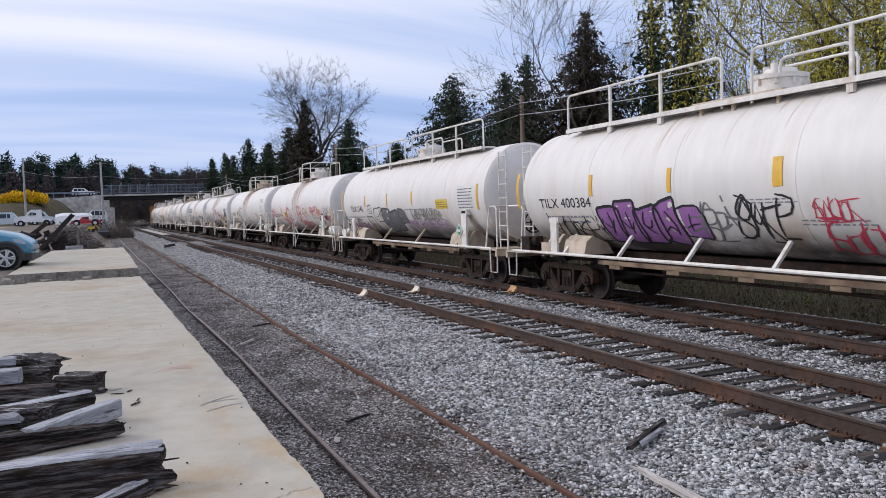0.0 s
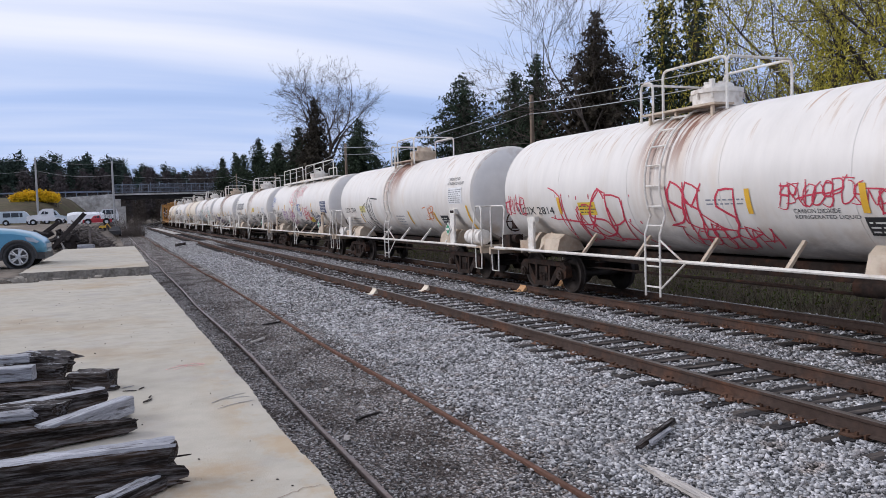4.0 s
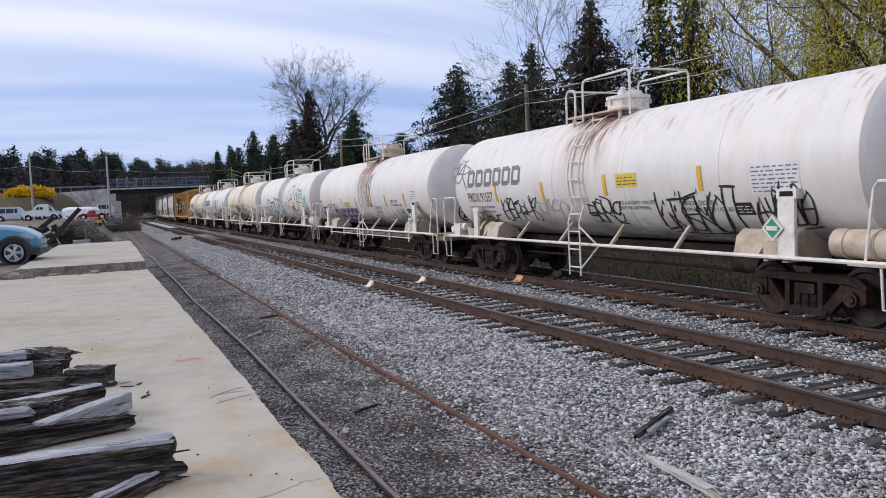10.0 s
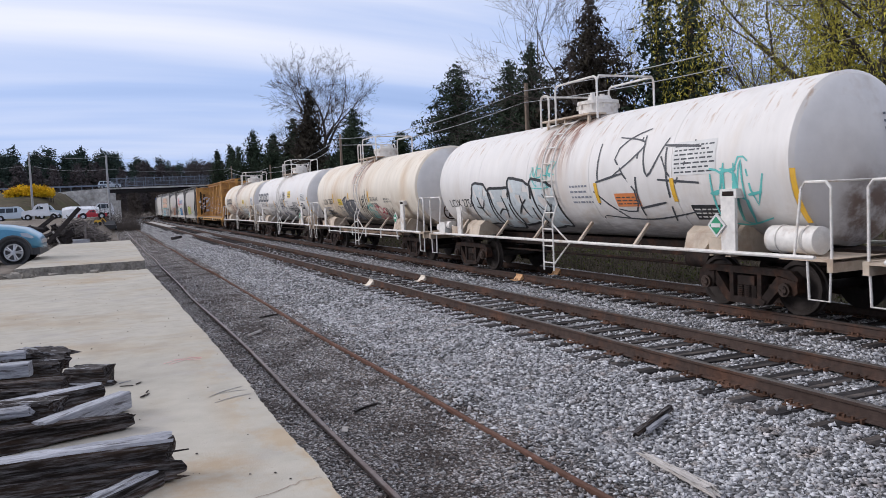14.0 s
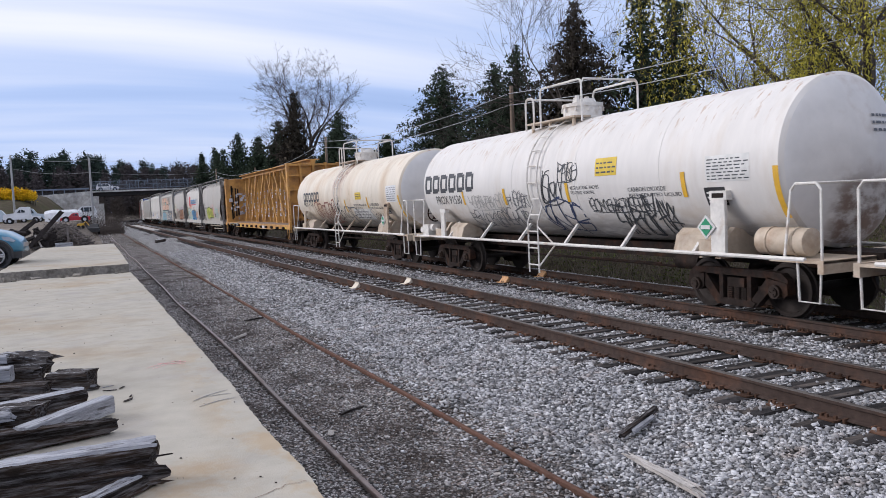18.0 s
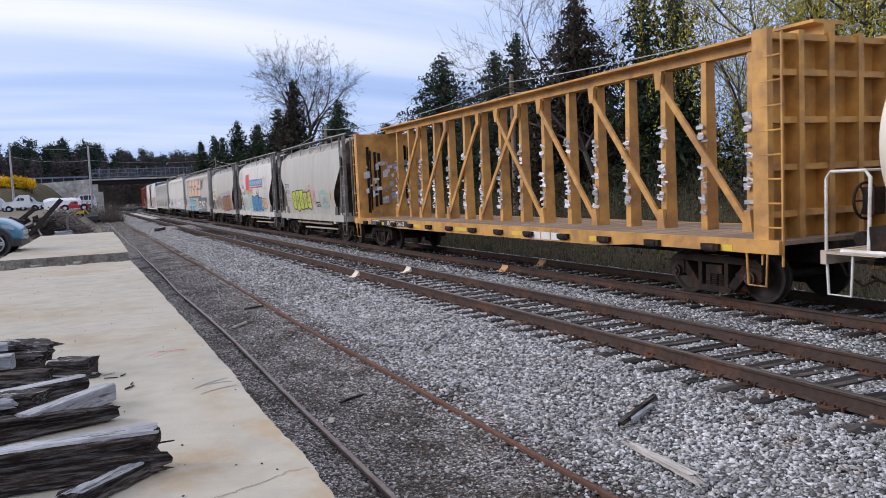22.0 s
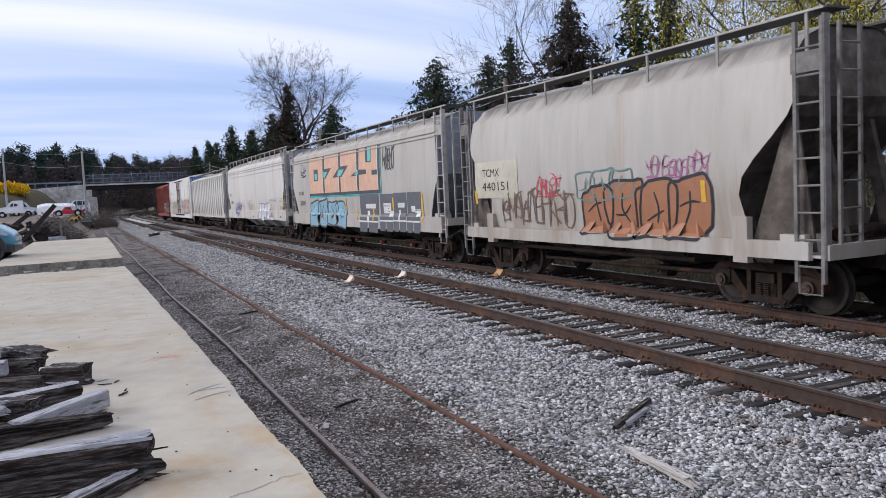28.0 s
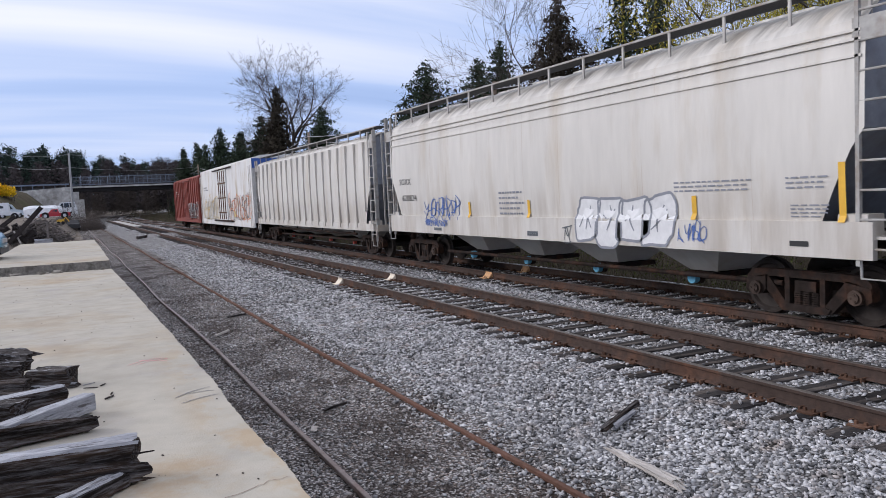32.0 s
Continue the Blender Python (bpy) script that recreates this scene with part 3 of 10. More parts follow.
stones("ballast_stones", "pale pebbles scattered over the siding bed", 1.2, 4.6, 2.6, 30, 3600, 0.010, 0.022, STONE, 6, near_power=1.3)
stones("ballast_stones", "grey stones thinning out towards the siding", 3.5, 4.6, 2.6, 30, 6500, 0.012, 0.028, STONE, 7, near_power=1.3)

# ======== rail fittings and litter by the track ========
PALE_PAINT = material("pale cream paint mark", (0.62, 0.55, 0.45), 0.7, vary=0.15, grain=12, bump=0.1)
ORANGE_PAINT = material("orange paint mark", (0.58, 0.34, 0.17), 0.7, vary=0.2, grain=12, bump=0.1)
for x, y, m, lab in ((TRACK_NEAR - 0.754, 20.55, PALE_PAINT, "cream painted joint bar on the rail"), (TRACK_NEAR + 0.754, 20.37, PALE_PAINT, "cream painted joint bar on the inner rail"),
                     (TRACK_FAR - 0.754, 18.53, ORANGE_PAINT, "orange painted patch on the rail"), (TRACK_FAR + 0.754, 19.0, ORANGE_PAINT, "orange painted patch on the far rail")):
    bm = bmesh.new()
    bm_prism(bm, [(x - 0.09, RAIL_Z - 0.165), (x - 0.012, RAIL_Z - 0.135), (x - 0.012, RAIL_Z - 0.05), (x - 0.041, RAIL_Z - 0.04), (x - 0.041, RAIL_Z - 0.005), (x - 0.05, RAIL_Z - 0.005), (x - 0.05, RAIL_Z - 0.05), (x - 0.16, RAIL_Z - 0.168)],
             "y", y - 0.17, y + 0.17)
    bm_box(bm, x - 0.24, x - 0.1, y - 0.12, y + 0.2, RAIL_Z - 0.175, RAIL_Z - 0.162)
    tagged(part("rail_mark", bm, m), lab, "rail mark", group="painted rail marks")

GREY_WOOD = material("sun-bleached timber", (0.33, 0.335, 0.36), 0.9, vary=0.30, grain=50, coarse=9, bump=0.7, bump_scale=90, stretch=(1, 1, 0.13), own=0.12, stain=(0.07, 0.062, 0.06), stain_scale=30, stain_at=0.60, stain_soft=0.05)
ROTTEN = material("rotten black timber", (0.022, 0.018, 0.017), 0.95, vary=0.5, grain=30, coarse=6, bump=1.0, bump_scale=50, stretch=(1, 1, 0.10), own=0.2, second=(0.055, 0.038, 0.028), second_scale=9, second_at=0.52, stain=(0.12, 0.115, 0.118), stain_scale=60, stain_at=0.55, stain_soft=0.10)
CRUMBLED = material("crumbled grey rot", (0.10, 0.092, 0.09), 0.95, vary=0.5, grain=45, coarse=10, bump=1.0, bump_scale=40, stretch=(1, 1, 0.3), second=(0.03, 0.025, 0.023), second_scale=24, second_at=0.5, stain=(0.42, 0.42, 0.43), stain_scale=30, stain_at=0.60, stain_soft=0.05)
PALE_WOOD = material("pale split wood", (0.50, 0.47, 0.44), 0.85, vary=0.25, grain=40, bump=0.9, bump_scale=60, stretch=(1, 1, 0.12), stain=(0.20, 0.16, 0.13), stain_scale=20, stain_at=0.6)


def beam(name, a, b, w, h, mat, label, seed, rough=0.012, roll=0.0, ends=0.1, taper=1.0, top=None):
    """An old timber from a to b (mid-line), worn and split, its ends ragged. Local z runs along it."""
    rnd = random.Random(seed)
    a, b = Vector(a), Vector(b)
    ln = (b - a).length
    n = max(6, int(ln / 0.035))
    bm = bmesh.new()
    base = []
    k = 7
    for i in range(4):
        p, q = [(-1, -1), (1, -1), (1, 1), (-1, 1)][i], [(1, -1), (1, 1), (-1, 1), (-1, -1)][i]
        for j in range(k):
            base.append((p[0] + (q[0] - p[0]) * j / k, p[1] + (q[1] - p[1]) * j / k))
    torn = lambda o: [ends * (1.6 * noise.noise((px * 0.9 + seed * 3.1 + o, py * 1.3, o)) + 0.5 * noise.noise((px * 3 + seed + o, py * 4, o)) + rnd.uniform(-0.12, 0.12)) for px, py in base]
    ragged, ragged2 = torn(0.0), torn(7.7)
    rings = []
    for i in range(n + 1):
        t = i / n
        ring = []
        sc = 1 + (taper - 1) * t
        for j, (px, py) in enumerate(base):
            z = ln * t
            if i == 0:
                z -= ragged[j]
            if i == n:
                z += ragged2[j]
            f = 1 + 0.22 * noise.noise((px * 1.4 + seed, py * 1.4, z * 1.3)) * rough / 0.03
            corner = 0.93 if abs(px) == 1 and abs(py) == 1 else 1.0
            groove = -rough * (1.5 * max(0, noise.noise((px * 6 + seed, py * 6, z * 0.6))) + 0.8 * max(0, noise.noise((px * 13 + seed, py * 13, z * 2.0))) + 0.35 * noise.noise((px * 9, py * 9 + seed, z * 14)))
            ring.append(bm.verts.new(((px * w / 2 * corner + math.copysign(groove, px)) * f * sc, (py * h / 2 * corner + math.copysign(groove, py)) * f * sc, z)))
        rings.append(ring)
    m = len(base)
    for ra, rb in zip(rings, rings[1:]):
        for j in range(m):
            f = bm.faces.new((ra[j], ra[(j + 1) % m], rb[(j + 1) % m], rb[j]))
            f.material_index = 1 if top and 2 * k <= j < 3 * k else 0
    bm.faces.new(rings[0][::-1])
    bm.faces.new(rings[-1])
    d = (b - a).normalized()
    up = Vector((0, 0, 1))
    side = up.cross(d).normalized() if abs(d.z) < 0.98 else Vector((1, 0, 0))
    up2 = d.cross(side)
    rot = Matrix((side, up2, d)).transposed().to_4x4()
    bmesh.ops.triangulate(bm, faces=[f for f in bm.faces if len(f.verts) > 4])
    ob = part(name, bm, [mat, top] if top else mat, None, at=Matrix.Translation(a) @ rot @ Matrix.Rotation(radians(roll), 4, "Z"))
    return tagged(ob, label, "timber", group="old timbers")


D0 = DECK
beam("timber", (0.27, 4.80, D0 + 0.122), (-2.0, 4.97, D0 + 0.122), 0.17, 0.24, ROTTEN, "long weathered black timber with a bleached grey top", 1, 0.016, ends=0.06, top=GREY_WOOD)
beam("timber", (0.36, 4.74, D0 + 0.17), (0.10, 4.76, D0 + 0.165), 0.008, 0.006, ROTTEN, "thin splinter sticking out of a timber's end", 17, 0.001, ends=0.01, taper=2.0)
beam("timber", (0.30, 4.705, D0 + 0.07), (-1.6, 4.86, D0 + 0.075), 0.03, 0.10, ROTTEN, "split slab of wood along a long timber", 26, 0.010, ends=0.05)
beam("timber", (0.17, 4.72, D0 + 0.045), (-0.20, 4.36, D0 + 0.05), 0.10, 0.08, ROTTEN, "short broken black and grey timber stub on the concrete", 2, 0.02, ends=0.05, top=GREY_WOOD)
beam("timber", (0.05, 6.63, D0 + 0.085), (-0.52, 5.93, D0 + 0.10), 0.12, 0.14, GREY_WOOD, "squared pale grey timber with a clean sawn end", 3, 0.003, ends=0.002)
beam("timber", (-0.14, 6.95, D0 + 0.10), (-0.98, 6.42, D0 + 0.13), 0.15, 0.17, ROTTEN, "dark squared timber with a grey worn top", 4, 0.010, ends=0.02, top=GREY_WOOD)
beam("timber", (0.06, 6.05, D0 + 0.06), (-1.7, 5.70, D0 + 0.12), 0.08, 0.09, ROTTEN, "long splintered timber tapering to a tip", 5, 0.016, ends=0.05, taper=2.3)
beam("timber", (-0.60, 6.20, D0 + 0.20), (-1.9, 6.02, D0 + 0.24), 0.16, 0.05, GREY_WOOD, "grey split board lying on a rotten tie", 19, 0.014, ends=0.08)
beam("timber", (-0.44, 6.42, D0 + 0.11), (-2.0, 6.40, D0 + 0.13), 0.30, 0.21, ROTTEN, "rotten black and grey tie with a crumbled end", 6, 0.035, ends=0.09, top=CRUMBLED)
beam("timber", (-0.26, 7.24, D0 + 0.05), (-2.2, 7.75, D0 + 0.09), 0.10, 0.06, ROTTEN, "thin dark splintered plank on the concrete", 7, 0.022, ends=0.10, taper=2.2)
beam("timber", (-0.42, 7.60, D0 + 0.065), (-2.2, 8.05, D0 + 0.065), 0.22, 0.12, ROTTEN, "black rotten plank lying under others", 8, 0.02, ends=0.05)
beam("timber", (-0.72, 7.95, D0 + 0.190), (-2.2, 8.20, D0 + 0.190), 0.15, 0.13, GREY_WOOD, "squared grey timber lying on a plank", 9, 0.004, ends=0.004)
beam("timber", (-0.50, 8.20, D0 + 0.110), (-2.3, 8.55, D0 + 0.190), 0.26, 0.18, ROTTEN, "splintered dark timber behind a squared one", 10, 0.03, ends=0.08, top=CRUMBLED)
beam("timber", (-0.46, 8.43, D0 + 0.160), (-1.0, 8.48, D0 + 0.190), 0.26, 0.14, ROTTEN, "crumbling splintered end of an old tie", 20, 0.05, ends=0.12, top=CRUMBLED)
beam("timber", (-0.78, 8.32, D0 + 0.270), (-2.3, 8.42, D0 + 0.280), 0.16, 0.07, GREY_WOOD, "grey board on top of the timber heap", 11, 0.006, ends=0.02)
beam("timber", (-0.06, 7.74, D0 + 0.090), (-0.40, 7.90, D0 + 0.085), 0.22, 0.17, ROTTEN, "short block of dark tie with bleached top", 12, 0.022, ends=0.03, top=CRUMBLED)
beam("timber", (-0.04, 7.68, D0 + 0.020), (-0.40, 7.76, D0 + 0.020), 0.10, 0.03, ROTTEN, "dark splinter beside a broken block", 13, 0.01, ends=0.05, top=GREY_WOOD)
beam("timber", (5.51, 6.59, 0.155), (4.78, 6.25, 0.075), 0.06, 0.05, ROTTEN, "short dark stake lying on the ballast", 14, 0.008, ends=0.04)
beam("timber", (5.35, 6.44, 0.125), (4.92, 6.24, 0.085), 0.04, 0.03, GREY_WOOD, "grey splinter on the ballast shoulder", 18, 0.008, ends=0.04)
beam("timber", (4.42, 4.80, 0.05), (4.51, 5.80, 0.05), 0.07, 0.04, PALE_WOOD, "pale split length of wood on the gravel", 15, 0.012, ends=0.12, taper=0.5)
beam("timber", (4.50, 4.84, 0.045), (4.50, 5.45, 0.06), 0.04, 0.03, PALE_WOOD, "pale splinter beside a split length of wood", 16, 0.012, ends=0.10, taper=0.6)


beam("timber", (2.40, 15.2, 0.02), (2.72, 15.6, 0.03), 0.05, 0.03, PALE_WOOD, "pale stick lying between the siding rails", 21, 0.008, ends=0.03)
beam("timber", (2.62, 8.9, 0.01), (2.95, 9.05, 0.015), 0.035, 0.02, ROTTEN, "dark stick among the cinders", 22, 0.006, ends=0.03)
beam("timber", (3.05, 17.5, 0.02), (3.5, 17.7, 0.02), 0.06, 0.03, ROTTEN, "dark splinter between the siding rails", 23, 0.006, ends=0.03)
beam("timber", (4.85, 66.0, 0.10), (5.55, 66.3, 0.20), 0.34, 0.26, ROTTEN, "dark broken tie end dumped beside the siding", 24, 0.03, ends=0.08, top=GREY_WOOD)
beam("timber", (5.4, 88.0, 0.08), (6.2, 88.4, 0.10), 0.2, 0.16, ROTTEN, "dark discarded tie beside the shoulder", 25, 0.02, ends=0.05)


def paper_scraps():
    """Pale chips and a few reddish stones on the cinders."""
    rng = random.Random(19)
    spots = [(2.55, 5.35), (2.30, 8.2), (3.25, 6.1), (1.62, 6.6), (3.45, 9.4), (2.7, 10.6), (3.7, 7.6), (1.5, 9.5), (2.0, 12.4), (3.1, 13.0)]
    for k, (x, y) in enumerate(spots):
        bm = bmesh.new()
        a = rng.uniform(0.02, 0.04)
        bm_box(bm, -a * 1.6, a * 1.6, -a, a, -0.006, 0.006)
        for v in bm.verts:
            v.co += Vector((rng.uniform(-0.3, 0.3) * a, rng.uniform(-0.3, 0.3) * a, rng.uniform(-0.004, 0.006)))
        ob = part("wood_chip", bm, PALE_WOOD, at=pose(x, y, 0.02, rng.uniform(-12, 12), rng.uniform(-12, 12), rng.uniform(0, 180)))
        tagged(ob, "pale wood chip lying on dark cinders", "debris", group="pale chips")
    for x, y in ((1.72, 5.05), (1.55, 8.3)):
        bm = bmesh.new()
        bmesh.ops.create_icosphere(bm, subdivisions=2, radius=0.07)
        for v in bm.verts:
            v.co *= 1 + 0.35 * noise.noise(v.co * 9)
            v.co.z *= 0.5
        tagged(part("red_stone", bm, RAIL_ORANGE, at=pose(x, y, 0.01)), "reddish brown stone beside the old rail", "stone")


paper_scraps()


def scatter_chips():
    """Bits of bark and stone on the platform."""
    rng = random.Random(8)
    for k in range(110):
        x, y = rng.uniform(-1.4, 1.02), rng.uniform(4.2, 20)
        s = rng.uniform(0.003, 0.009)
        bm = bmesh.new()
        bmesh.ops.create_icosphere(bm, subdivisions=1, radius=s)
        for v in bm.verts:
            v.co = Vector((v.co.x * rng.uniform(0.8, 1.8), v.co.y * rng.uniform(0.7, 1.2), v.co.z * 0.6))
        ob = part("bark_chip", bm, ROTTEN, at=pose(x, y, DECK + s * 0.4, 0, 0, rng.uniform(0, 180)))
        tagged(ob, "small dark bark chip on the concrete", "debris", group="bark chips")


def scatter_splinters():
    """Slim broken splinters lying about the timbers."""
    rng = random.Random(55)
    for k in range(26):
        x, y = rng.uniform(-0.9, 0.25), rng.choice((rng.uniform(4.95, 5.6), rng.uniform(6.7, 7.3), rng.uniform(7.3, 7.7)))
        a, ln = rng.uniform(0, math.pi), rng.uniform(0.04, 0.16)
        bm = bmesh.new()
        w = rng.uniform(0.004, 0.010)
        bm_prism(bm, [(-ln / 2, -w * 0.4), (-ln * 0.2, -w), (ln * 0.35, -w * 0.7), (ln / 2, 0), (ln * 0.2, w), (-ln * 0.4, w * 0.8)], "z", 0, w)
        ob = part("splinter", bm, ROTTEN if k % 3 else GREY_WOOD, at=pose(x, y, DECK + 0.003, 0, rng.uniform(-4, 4), math.degrees(a)))
        tagged(ob, "slim broken wood splinter on the concrete", "debris", group="wood splinters")


scatter_chips()
scatter_splinters()


def platform_paint():
    """Spray marks and cracks on the concrete."""
    marks = Marks(lambda u, v, lift: (u, v, DECK + lift))
    marks.rnd = random.Random(3)
    red = []
    for line in ([(0.44, 8.36), (0.60, 8.50), (0.80, 8.56)], [(0.50, 8.30), (0.66, 8.44), (0.84, 8.46), (0.70, 8.58)], [(0.56, 8.56), (0.74, 8.40), (0.82, 8.36)]):
        red += marks.ribbon(marks.curve(line), 0.012)
    ob = marks.put("spray_mark", red, "pink", None, 0.003)
    tagged(ob, "faded red sprayed mark on the concrete", "paint mark")
    dark = []
    for line in ([(0.70, 6.66), (0.84, 6.80), (1.02, 6.90)], [(0.80, 6.74), (0.94, 6.76), (1.03, 6.74)], [(0.72, 6.44), (0.88, 6.54), (1.04, 6.58)]):
        dark += marks.ribbon(marks.curve(line), 0.014)
    ob = marks.put("spray_mark", dark, "grey", None, 0.003)
    tagged(ob, "grey sprayed mark near the platform edge", "paint mark")
    for ctrl in ([(0.10, 3.94), (0.24, 4.03), (0.33, 4.04), (0.45, 4.13), (0.55, 4.14), (0.66, 4.21), (0.80, 4.23), (0.92, 4.31), (1.06, 4.33)], [(-1.9, 13.2), (-1.6, 13.36), (-1.2, 13.3), (-0.9, 13.12), (-0.4, 13.05)],
                 [(-2.4, 10.1), (-1.9, 10.3), (-1.5, 10.75), (-0.9, 11.0)], [(-3.0, 16.2), (-2.0, 16.25), (-1.0, 16.1), (-0.1, 16.3)]):
        ctrl = [(u + 0.015 * marks.rnd.uniform(-1, 1), v + 0.02 * marks.rnd.uniform(-1, 1)) for u, v in marks.curve(ctrl, 4)]
        ob = marks.put("crack", marks.ribbon(ctrl, 0.006), "brown", None, 0.002)
        tagged(ob, "hairline crack across the concrete platform", "crack", group="platform cracks")


def rubble():
    """Broken lumps in the gap before the raised slab, and along its front."""
    rng = random.Random(31)
    for k in range(70):
        x = rng.uniform(-4.2, 0.85) if k > 20 else rng.uniform(-3.5, -1.2)
        y = rng.uniform(22.1, 22.9)
        s = rng.uniform(0.05, 0.15) * (0.6 if x > -1.2 else 1)
        bm = bmesh.new()
        bm_box(bm, -s * 1.3, s * 1.3, -s * 0.8, s * 0.8, -s * 0.5, s * 0.5)
        for v in bm.verts:
            v.co = Vector((v.co.x * rng.uniform(0.5, 1.2), v.co.y * rng.uniform(0.5, 1.2), v.co.z * rng.uniform(0.5, 1.2)))
        ob = part("rubble_lump", bm, CONCRETE_EDGE, at=pose(x, y, (DECK if y < 22.3 or x < -2.2 else 0.9) + s * 0.3, rng.uniform(-18, 18), rng.uniform(-18, 18), rng.uniform(0, 180)))
        tagged(ob, "broken concrete lump before the slab", "rubble", group="broken concrete")


rubble()

# ======== the yard beyond the platform ========
CAR_BLUE = material("metallic light blue car paint", (0.075, 0.24, 0.36), 0.28, 0.35, vary=0.05, grain=30, coarse=0.6, bump=0.0)
CAR_BLUE.node_tree.nodes["Principled BSDF"].inputs["Coat Weight"].default_value = 0.6
GLASS_DARK = material("dark car glass", (0.02, 0.025, 0.03), 0.08, 0.0, vary=0.05, bump=0.0)
RUBBER = material("tyre rubber", (0.022, 0.022, 0.023), 0.85, vary=0.2, bump=0.2)
ALLOY = material("silver alloy", (0.55, 0.56, 0.58), 0.35, 0.8, vary=0.05, bump=0.0)
PLASTIC_BLACK = material("black trim plastic", (0.03, 0.03, 0.032), 0.6, vary=0.15, bump=0.05)
LAMP_GLASS = material("clear lamp glass", (0.40, 0.46, 0.54), 0.12, 0.3, vary=0.05, bump=0.0)


def wheel_under(thing_ob, x, y, z, r, w, side):
    bm = bmesh.new()
    bm_tube(bm, [(x, y - w / 2, z), (x, y - w / 2 + 0.03, z), (x, y + w / 2 - 0.03, z), (x, y + w / 2, z)], r, 28, radii=[r * 0.93, r, r, r * 0.93])
    wheel = part("wheel", bm, RUBBER, thing_ob, "black tyre", smooth=True)
    bm = bmesh.new()
    f = y + side * (w / 2 + 0.004)
    bm_tube(bm, [(x, f, z), (x, f + side * 0.015, z)], r * 0.66, 24)
    part("rim", bm, PLASTIC_BLACK, wheel)
    bm = bmesh.new()
    for k in range(5):
        for d in (-0.16, 0.16):
            a = k * math.tau / 5 + d
            b = k * math.tau / 5
            bm_tube(bm, [(x + r * 0.10 * math.cos(b), f + side * 0.022, z + r * 0.10 * math.sin(b)), (x + r * 0.63 * math.cos(a), f + side * 0.022, z + r * 0.63 * math.sin(a))], 0.026, 6)
    bm_tube(bm, [(x + r * 0.64 * math.cos(k * math.tau / 24), f + side * 0.018, z + r * 0.64 * math.sin(k * math.tau / 24)) for k in range(24)], 0.022, 6, close=True)
    bm_disc(bm, (x, f + side * 0.025, z), (0, 1, 0), 0.07, 0.03, 14)
    part("spoke", bm, ALLOY, wheel, "silver alloy spokes")


def loft_car(name, label, category, at, ln, w, stations, paint, cabin, wheel_r, axles, group=""):
    """A car from cross-sections: x along it (nose at plus x), its near side at minus y.
    stations: (x, half width, sill z, belt z, hood z)."""
    car = thing(name, label, category, at, group)
    bm = bmesh.new()
    rings = []
    for x, hw, zs, zb, zt in stations:
        prof = [(0.90 * hw, zs), (hw, zs + 0.10), (hw * 1.0, (zs + zb) / 2), (hw * 0.985, zb), (hw * 0.90, zt - 0.02), (hw * 0.62, zt + 0.025), (0, zt + 0.04)]
        full = prof + [(-a, b) for a, b in prof[-2::-1]]
        rings.append([bm.verts.new((x, a, b)) for a, b in full])
    for a, b in zip(rings, rings[1:]):
        for k in range(len(a) - 1):
            bm.faces.new((a[k], a[k + 1], b[k + 1], b[k]))
        bm.faces.new((a[-1], a[0], b[0], b[-1]))
    bm.faces.new(rings[0])
    bm.faces.new(rings[-1][::-1])
    part("body", bm, paint, car, "painted body", smooth=True)
    x0, x1, x2, x3, zb, zr = cabin
    hw = w / 2
    bm = bmesh.new()
    low = [bm.verts.new((x, s * hw * 0.93, zb)) for s in (-1, 1) for x in (x0, x3)]
    hi = [bm.verts.new((x, s * hw * 0.74, zr)) for s in (-1, 1) for x in (x1, x2)]
    for f in ((low[0], low[1], hi[1], hi[0]), (low[3], low[2], hi[2], hi[3]), (low[1], low[3], hi[3], hi[1]), (low[2], low[0], hi[0], hi[2])):
        bm.faces.new(f)
    part("glass", bm, GLASS_DARK, car, "dark windows")
    bm = bmesh.new()
    bm_box(bm, x1 - 0.05, x2 + 0.08, -hw * 0.76, hw * 0.76, zr - 0.01, zr + 0.06)
    for s in (-1, 1):
        for a, b in (((x0, hw * 0.94, zb), (x1, hw * 0.75, zr)), ((x3, hw * 0.94, zb), (x2, hw * 0.75, zr)), (((x0 + x3) / 2, hw * 0.95, zb), ((x1 + x2) / 2, hw * 0.76, zr))):
            bm_tube(bm, [(a[0], s * a[1], a[2]), (b[0], s * b[1], b[2])], 0.045, 6)
    part("roof", bm, paint, car, "", bevel=0.02)
    for x in axles:
        for s in (-1, 1):
            wheel_under(car, x, s * (hw - 0.10), wheel_r, wheel_r, 0.22, s)
            bm = bmesh.new()
            pts = [(x + wheel_r * 1.22 * math.cos(a), s * (hw + 0.004), wheel_r + wheel_r * 1.22 * math.sin(a)) for a in [radians(-8 + 196 * k / 14) for k in range(15)]]
            bm_tube(bm, pts, 0.05, 6)
            part("wheel_arch", bm, PLASTIC_BLACK, car, "black wheel arch trim")
            bm = bmesh.new()
            bm_disc(bm, (x, s * (hw - 0.02), wheel_r + 0.02), (0, 1, 0), wheel_r * 1.16, 0.06, 22)
            part("wheel_well", bm, PLASTIC_BLACK, car)
    return car


